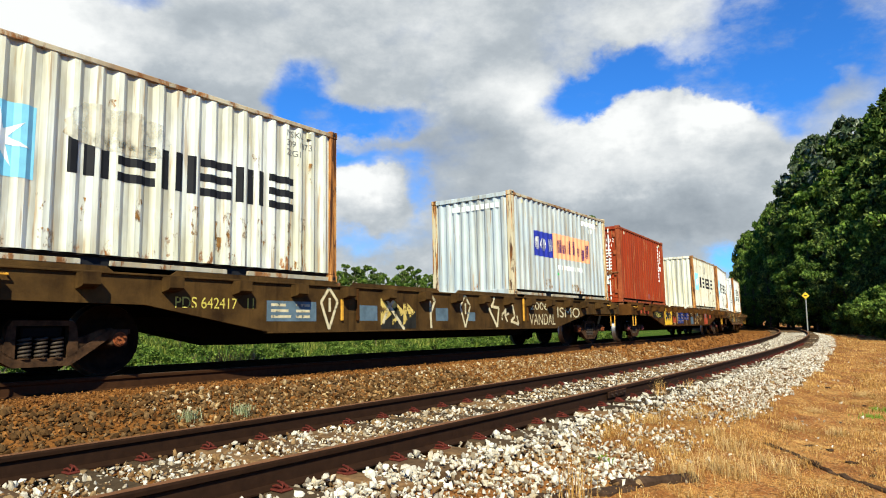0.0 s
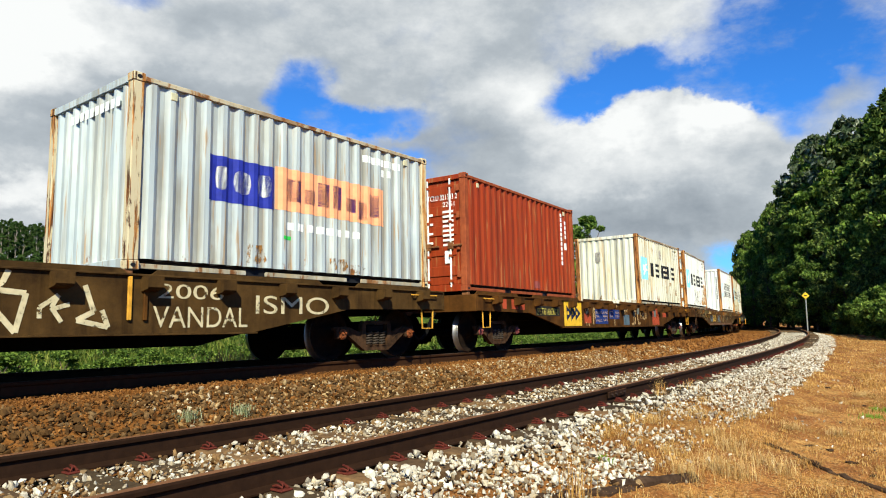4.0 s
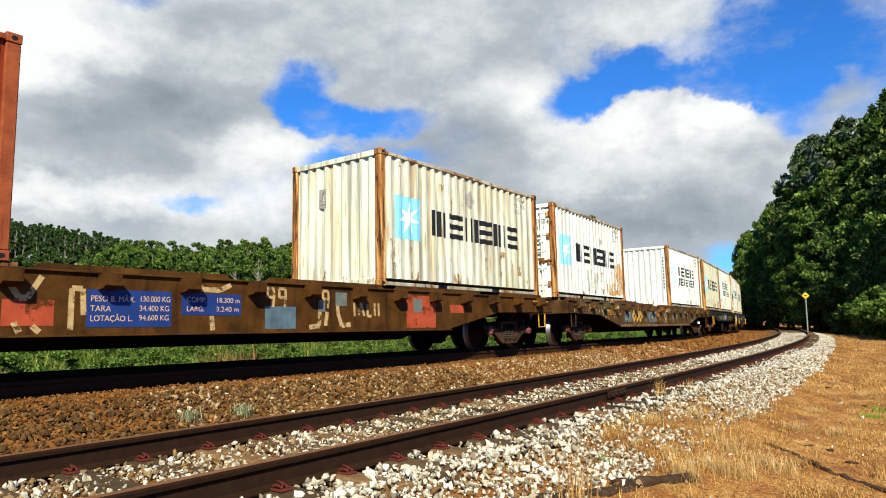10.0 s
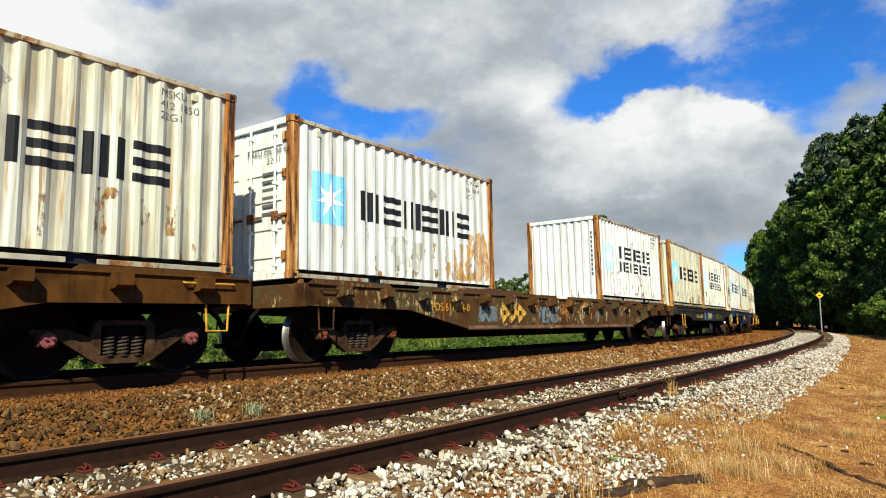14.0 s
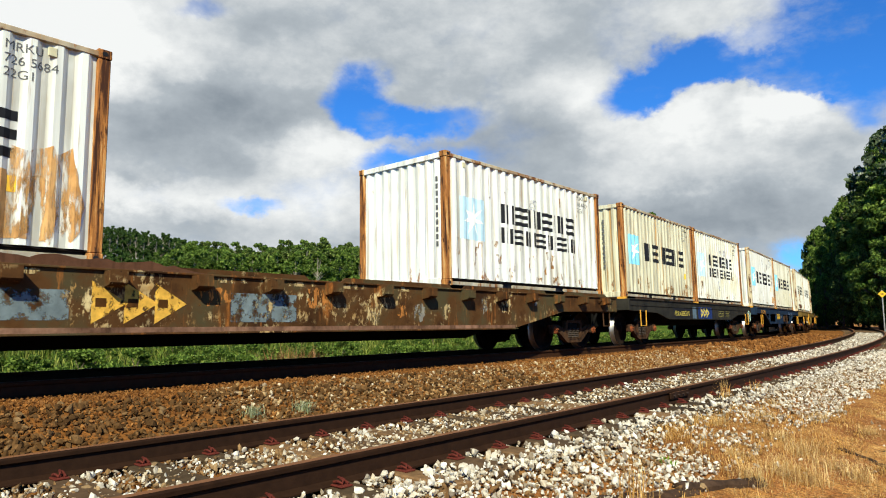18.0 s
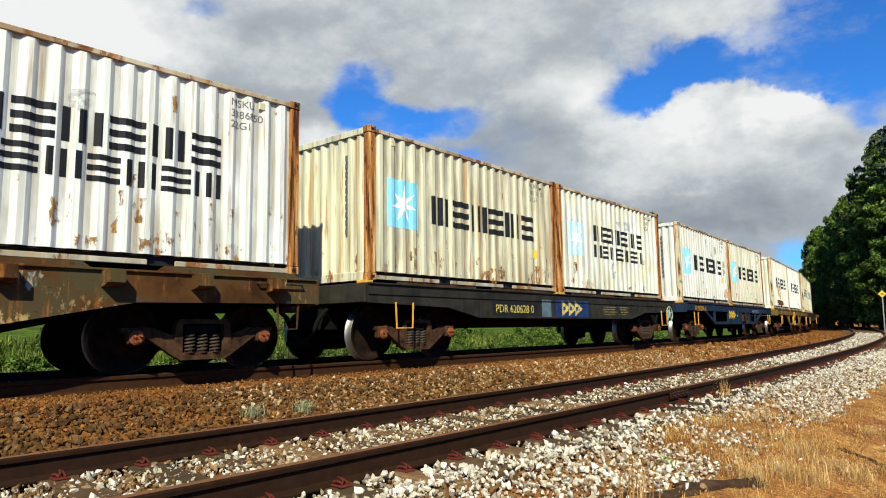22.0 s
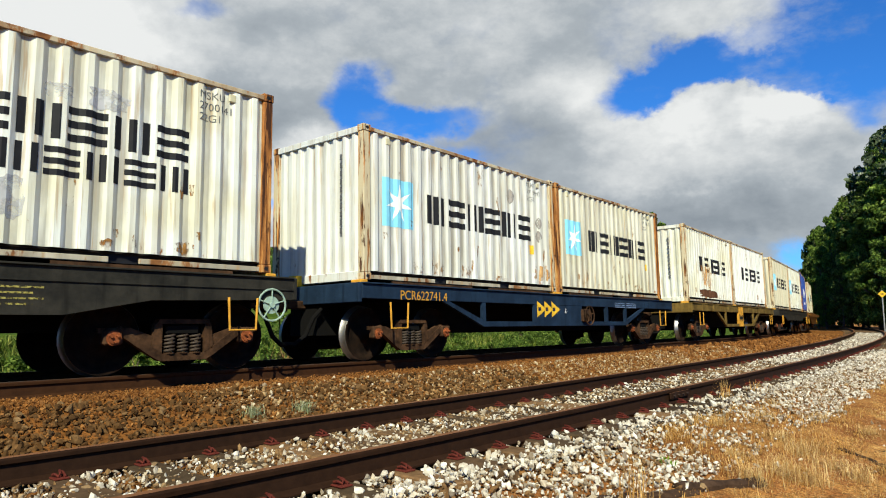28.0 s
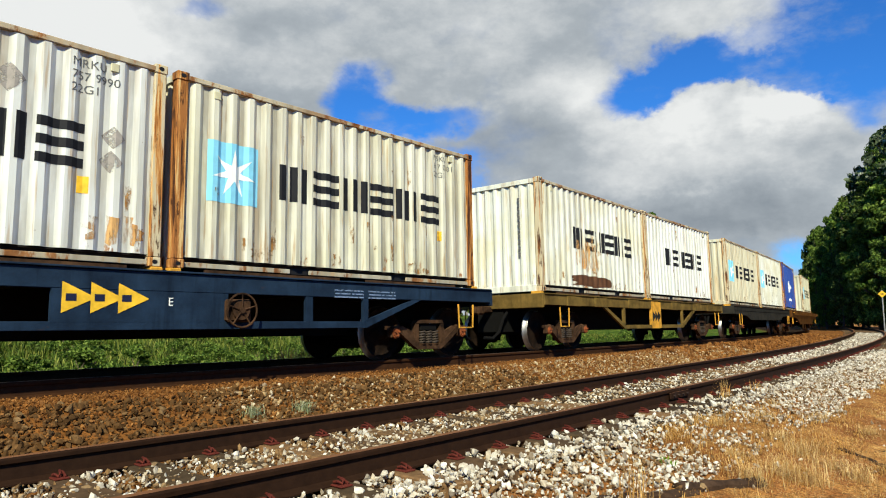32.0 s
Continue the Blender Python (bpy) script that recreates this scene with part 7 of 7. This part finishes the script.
    for i in range(150):
        px = 150 + (430 if i % 2 else 1020) * ((i * 0.618) % 1.0)
        w = sky_line(px)
        k = i % 5
        r = 112 + k * 17 + rng.uniform(-4, 4)
        x, y = w.x * r, w.y * r
        top = lerp_table(scrub_line, px) + rng.uniform(-12, 4)
        h = ((568 - top) / 1187 * r * w.y + 1.5 - ground_z(x, y)) * (0.80 + 0.20 * k / 4)
        plant("tree", far[i % 5], "rounded green tree on the rise", "tree", x, y, rng.uniform(0, 6.3), max(3.0, h) * 0.95 / 12.0, "scrub on the rise")
    for i in range(64):
        s, u = -12 + 80 * ((i * 0.618) % 1.0), -11 - 24 * ((i * 0.37) % 1.0)
        p = on_line(s, u)
        plant("bush", bush[i % 3], "low green bush in the meadow", "bush", p.x, p.y, rng.uniform(0, 6.3), rng.uniform(0.18, 0.55), "bushes in the meadow")
    for i in range(170):
        s, u = 2 + 66 * ((i * 0.618) % 1.0), -5.6 - 5.5 * ((i * 0.377) % 1.0)
        p = on_line(s, u)
        plant("bush", bush[i % 3], "leafy green weed clump in the meadow", "bush", p.x, p.y, rng.uniform(0, 6.3), rng.uniform(0.10, 0.28), "weed clumps in the meadow")
    # one crown stands above the rest
    w = sky_line(1043)
    plant("tree", broad[2], "lone taller tree behind the train", "tree", w.x * 120, w.y * 120, 1.0, ((566 - 384) / 1187 * 120 + 1.5 - ground_z(w.x * 120, w.y * 120)) / 12.0)


build_trees()


# ---- grass and small plants ----
MAT_STRAW = leafy("straw_grass", (0.20, 0.08, 0.018), (0.58, 0.31, 0.075), (0.82, 0.58, 0.24), 0.25, 1.3)
MAT_TUSSOCK = leafy("bleached_tussock_grass", (0.42, 0.24, 0.07), (0.66, 0.44, 0.17), (0.85, 0.66, 0.34), 0.25, 2.0)
MAT_MEADOW = leafy("meadow_grass", (0.030, 0.058, 0.006), (0.105, 0.155, 0.016), (0.34, 0.34, 0.07), 0.32, 0.5)
MAT_DRYWEED = leafy("brown_dry_weed", (0.17, 0.085, 0.03), (0.26, 0.13, 0.05), (0.33, 0.19, 0.08), 0.3)
MAT_SILVER = leafy("silvery_herb", (0.18, 0.20, 0.09), (0.30, 0.32, 0.17), (0.46, 0.46, 0.29), 0.2)
MAT_LIME = leafy("lime_green_weed", (0.13, 0.24, 0.02), (0.20, 0.34, 0.03), (0.27, 0.42, 0.05), 0.35)


def blade_mesh(name, spots, heights, per, spread, width, material, seed, droop=0.5):
    """Tufts of bent blades: three stations a blade."""
    rng = np.random.default_rng(seed)
    n = len(spots) * per
    base = np.repeat(spots, per, 0) + np.concatenate([rng.normal(size=(n, 2)) * spread, np.zeros((n, 1))], 1)
    h = np.repeat(heights, per) * rng.uniform(0.5, 1.15, n)
    a = rng.uniform(0, 2 * np.pi, n)
    out = np.stack([np.cos(a), np.sin(a), np.zeros(n)], 1)
    side = np.stack([-np.sin(a), np.cos(a), np.zeros(n)], 1)
    lean = rng.uniform(0.1, 1.0, n) * droop
    w = width * rng.uniform(0.6, 1.3, n)
    mid = base + out * (h * lean * 0.35)[:, None] + np.array([0, 0, 1]) * (h * 0.6)[:, None]
    tip = base + out * (h * lean)[:, None] + np.array([0, 0, 1]) * (h * (1 - 0.35 * lean))[:, None]
    lo = base - np.array([0, 0, 0.03])
    v = np.stack([lo - side * w[:, None] / 2, lo + side * w[:, None] / 2, mid + side * w[:, None] * 0.4, mid - side * w[:, None] * 0.4, tip], 1).reshape(-1, 3)
    k = np.arange(n)[:, None] * 5
    f = np.concatenate([k + np.array([[0, 1, 2]]), k + np.array([[0, 2, 3]]), k + np.array([[3, 2, 4]])], 0)
    return array_mesh(name, v, f, material)


def strip_spots(seed, count, s0, s1, u0, u1, keep=None, bias=1.0):
    rng = np.random.default_rng(seed)
    s = s0 + (s1 - s0) * rng.uniform(0, 1, count) ** bias
    u = rng.uniform(u0, u1, count)
    out = []
    for a, b in zip(s, u):
        if keep and not keep(a, b):
            continue
        p = on_line(a, b)
        out.append((p.x, p.y, ground_z(p.x, p.y)))
    return np.array(out)


def turf_patch(s, u):
    return (u > white_edge(s) - 0.1 and noise.noise(Vector((s * 1.3, u * 1.5, 2.0))) > -0.12) or creep(s, u) > 0.55 + 0.4 * noise.noise(Vector((s * 9, u * 9, 1)))


def grass_stuff(name, label, me):
    return tagged(new(name, me), label, "grass", "", "stuff")


def herb(name, label, x, y, material, height, per, spread, width, seed, droop=0.7):
    t = thing(name, label, "plant", Matrix.Translation((x, y, ground_z(x, y))))
    part("blade_tuft", blade_mesh("blade_tuft", np.zeros((1, 3)), np.array([height]), per, spread, width, material, seed, droop), material, t)
    return t


def beside(px, py, z_guess=0.2):
    """Where the line of sight through a place of the first picture plane meets the ground."""
    w = view_way(px, py)
    d = 2.0
    while d < 200:
        p = EYE + w * d
        if p.z < ground_z(p.x, p.y):
            break
        d += 0.03
    return p


def tuft_heights(p, rng, lo, hi):
    """Taller and shorter patches."""
    k = np.array([0.5 + 0.8 * noise.noise(Vector((x * 1.6, y * 1.6, 5.0))) for x, y, _ in p]).clip(0.0, 1.0)
    return (lo + (hi - lo) * k ** 2) * rng.uniform(0.5, 1.1, len(p))


def build_grass():
    rng = np.random.default_rng(21)
    p = strip_spots(1, 21000, 12.5, 34, 5.9, 13.5, turf_patch, 1.6)
    grass_stuff("dry_grass", "short straw-coloured dry grass beside the ballast", blade_mesh("dry_grass", p, tuft_heights(p, rng, 0.015, 0.09), 17, 0.06, 0.0055, MAT_STRAW, 2, 2.3))
    p = strip_spots(3, 330, 13, 30, 6.2, 12.0, lambda s, u: turf_patch(s, u) and noise.noise(Vector((s * 1.1, u * 1.1, 8))) > 0.05, 1.5)
    grass_stuff("dry_grass", "taller tussocks of bleached dry grass", blade_mesh("dry_grass", p, rng.uniform(0.08, 0.22, len(p)), 40, 0.07, 0.0045, MAT_STRAW, 4, 2.0))
    p = strip_spots(5, 13000, 30, 72, 6.9, 24, turf_patch, 1.5)
    grass_stuff("dry_grass", "dry golden turf running back to the wood", blade_mesh("dry_grass", p, tuft_heights(p, rng, 0.02, 0.20), 8, 0.14, 0.013, MAT_STRAW, 6, 1.4))
    p = strip_spots(7, 260, 14, 60, 8.5, 22, lambda s, u: noise.noise(Vector((s * 0.4, u * 0.4, 18))) > 0.25)
    grass_stuff("green_grass", "green patches in the dry turf", blade_mesh("green_grass", p, rng.uniform(0.06, 0.16, len(p)), 26, 0.13, 0.012, MAT_MEADOW, 8, 0.9))
    for k, (px, py, h) in enumerate(((1290, 800, 0.26), (1340, 820, 0.22), (1255, 770, 0.18), (1400, 760, 0.18), (1480, 770, 0.16), (1320, 735, 0.15), (1230, 735, 0.14), (1180, 800, 0.12), (1150, 745, 0.12), (1260, 835, 0.34), (1310, 850, 0.36), (1215, 850, 0.30), (1380, 840, 0.30), (1440, 730, 0.14), (1520, 700, 0.14))):
        q = beside(px, py)
        herb("grass_tussock", "pale golden dry grass tussock", q.x, q.y, MAT_TUSSOCK, h * 0.8, 150, 0.085, 0.004, 60 + k, 1.5)
    for k, (px, py) in enumerate(((1560, 728), (1590, 735), (1545, 740))):
        q = beside(px, py)
        herb("weed", "small green weed patch in dry turf", q.x, q.y, MAT_LIME, 0.08, 120, 0.12, 0.01, 90 + k, 1.4)
    # the meadow beyond the train
    p = strip_spots(9, 13000, 2, 70, -13.0, -5.0, None, 1.0)
    grass_stuff("green_grass", "tall bright green grass beyond the main track", blade_mesh("green_grass", p, rng.uniform(0.10, 0.50, len(p)) * (0.7 + 0.5 * np.sin(p[:, 0] * 1.9 + np.sin(p[:, 1] * 1.3) * 2)), 9, 0.13, 0.018, MAT_MEADOW, 10, 1.6))
    p = strip_spots(11, 9000, -30, 75, -34, -8, None, 1.0)
    grass_stuff("green_grass", "green meadow grass", blade_mesh("green_grass", p, rng.uniform(0.35, 0.9, len(p)), 8, 0.25, 0.06, MAT_MEADOW, 12, 0.7))
    p = strip_spots(13, 900, 2, 60, -9, -3, lambda s, u: noise.noise(Vector((s * 0.5, u * 0.5, 31))) > 0.28)
    grass_stuff("dry_grass", "brown dry weeds in the meadow", blade_mesh("dry_grass", p, rng.uniform(0.4, 0.8, len(p)), 14, 0.14, 0.02, MAT_DRYWEED, 14, 0.6))
    # single plants
    for k, (px, py) in enumerate(((335, 748), (428, 738))):
        q = beside(px, py)
        plant_ob = herb("herb", "silvery green herb on the stones", q.x, q.y, MAT_SILVER, 0.15, 90, 0.06, 0.007, 30 + k, 1.8)
        plant_ob.location.z += 0.03
    herb("weed", "small lime green weed among white stones", 1.42, 6.18, MAT_LIME, 0.09, 26, 0.03, 0.018, 33, 1.3)
    for k, (s, u, h) in enumerate(((23.6, 5.95, 0.34), (24.4, 6.15, 0.22), (18.6, 7.0, 0.45), (17.6, 7.5, 0.5), (17.2, 8.2, 0.42))):
        p = on_line(s, u)
        herb("grass_tussock", "wispy pale dry grass tussock", p.x, p.y, MAT_STRAW, h, 60, 0.07, 0.005, 40 + k, 0.7)
    w = sky_line(415)
    herb("dry_shrub", "brown dry shrub in green grass", w.x * 15.6, w.y * 15.6, MAT_DRYWEED, 1.0, 420, 0.36, 0.018, 50, 0.8)


build_grass()


# ---- things beside the tracks ----
def build_props():
    w = sky_line(1428)
    p = Vector((w.x * 62, w.y * 62, ground_z(w.x * 62, w.y * 62)))
    d = (p - EYE).length
    k = d / 1187.0
    sign = thing("track_sign", "yellow diamond sign on a thin grey post", "sign", Matrix.Translation((p.x, p.y, ground_z(p.x, p.y))) @ Matrix.Rotation(heading(55) - math.pi / 2, 4, "Z"))
    hgt = 57 * k
    grey = plain("galvanised_post", (0.34, 0.35, 0.34), 0.5, 0.4)
    part("post", Shape().rod((0, 0, -0.3), (0, 0, hgt + 0.3), 0.045, 8), grey, sign)
    r = 5.4 * k
    board = part("board", Shape().prism([(-r, hgt), (0, hgt - r), (r, hgt), (0, hgt + r)], 1, -0.065, -0.045), MAT_YELLOW, sign, "yellow diamond board")
    part("board_bar", Shape().box(-0.35 * r, 0.35 * r, -0.075, -0.067, hgt - 0.12 * r, hgt + 0.12 * r), MAT_BLACK, board)
    p = beside(1518, 590)
    post = thing("marker_post", "short whitewashed leaning marker post", "post", Matrix.Translation((p.x, p.y, ground_z(p.x, p.y))) @ pose(0, 0, 0, 0, -5, 0))
    h = 20 * (p - EYE).length / 1187
    part("shaft", Shape().box(-0.09, 0.09, -0.09, 0.09, -0.3, h, 0.02), plain("whitewash", (0.62, 0.60, 0.55), 0.8), post)
    p = beside(1526, 598)
    rock = tagged(new("boulder", array_mesh("boulder", ROCKS[3] * np.array([0.75, 0.6, 0.5]), ROCK_F, plain("red_earth_rock", (0.40, 0.17, 0.09), 0.9, 0, 0.3, 5))), "reddish earth-stained boulder on the bank", "rock")
    rock.location = (p.x, p.y, ground_z(p.x, p.y) + 0.10)
    # rotten timbers in front of the camera
    bark = rust_metal("rotten_timber", (0.018, 0.010, 0.006), (0.085, 0.048, 0.028), 0, 9.0)
    for j, (px0, py0, px1, py1, rad) in enumerate(((1085, 862, 1225, 850, 0.065), (940, 886, 1120, 868, 0.055), (1352, 786, 1405, 806, 0.035), (1405, 806, 1470, 838, 0.04), (1470, 838, 1580, 878, 0.035))):
        a, b = beside(px0, py0), beside(px1, py1)
        rg = random.Random(j)
        pts = [a.lerp(b, i / 9) + Vector((rg.uniform(-0.015, 0.015), rg.uniform(-0.015, 0.015), rg.uniform(-0.01, 0.015))) for i in range(10)]
        sh = Shape().path(pts, [rad * rg.uniform(0.6, 1.15) for _ in pts], 9)
        me = sh.mesh("rotten_log", bark)
        c = a.lerp(b, 0.5)
        for v in me.vertices:
            v.co -= c
        ob = tagged(new("rotten_log", me), "dark rotten piece of timber in dry grass", "log")
        ob.location = c
    # clods and bits of bark in the turf
    dirt = plain("dark_clod", (0.055, 0.030, 0.016), 0.95, 0, 0.4, 12)
    for j, (px, py, sz) in enumerate(((1430, 792, 0.10), (1470, 800, 0.13), (1505, 822, 0.12), (1545, 845, 0.12), (1465, 688, 0.18), (1380, 655, 0.2), (1395, 672, 0.15), (1530, 720, 0.10))):
        p = beside(px, py)
        ob = tagged(new("clod", array_mesh("clod", ROCKS[j % 14] * np.array([1.6, 1.0, 0.6]) * sz, ROCK_F, dirt)), "dark clod of earth in dry grass", "clod")
        ob.location, ob.rotation_euler = (p.x, p.y, ground_z(p.x, p.y) + sz * 0.12), (0, 0, j * 1.3)
    # rubble beyond the train
    pile = plain("broken_brick", (0.42, 0.16, 0.10), 0.9, 0, 0.3, 6)
    pale = plain("broken_plaster", (0.70, 0.69, 0.66), 0.8, 0, 0.1, 6)
    rg = random.Random(8)
    for j in range(14):
        w = sky_line(735 + 65 * rg.random())
        r = 27 + 2.2 * rg.random()
        ob = tagged(new("rubble_piece", array_mesh("rubble_piece", ROCKS[j % 14] * np.array([1.2, 0.9, 0.8]) * rg.uniform(0.25, 0.5), ROCK_F, pile if j % 3 else pale)), "piece of red and white rubble in the grass", "rubble", "rubble heap")
        ob.location = (w.x * r, w.y * r, ground_z(w.x * r, w.y * r) + 0.32 + 0.2 * rg.random())


build_props()


def motions():
    """The train rolls by, and its wheels turn."""
    for ob, mid, b, local in RIDERS:
        walk(ob, [(t, car_pose(mid - rolled(t), b) @ local) for t in range(0, 33)])
    for ob, place in TURNING:
        rows = []
        for i in range(0, 161):
            t = i * 0.2
            rows.append((t, pose(*place) @ Matrix.Rotation(-rolled(t) / WHEEL_R, 4, "Y")))
        walk(ob, rows)


motions()
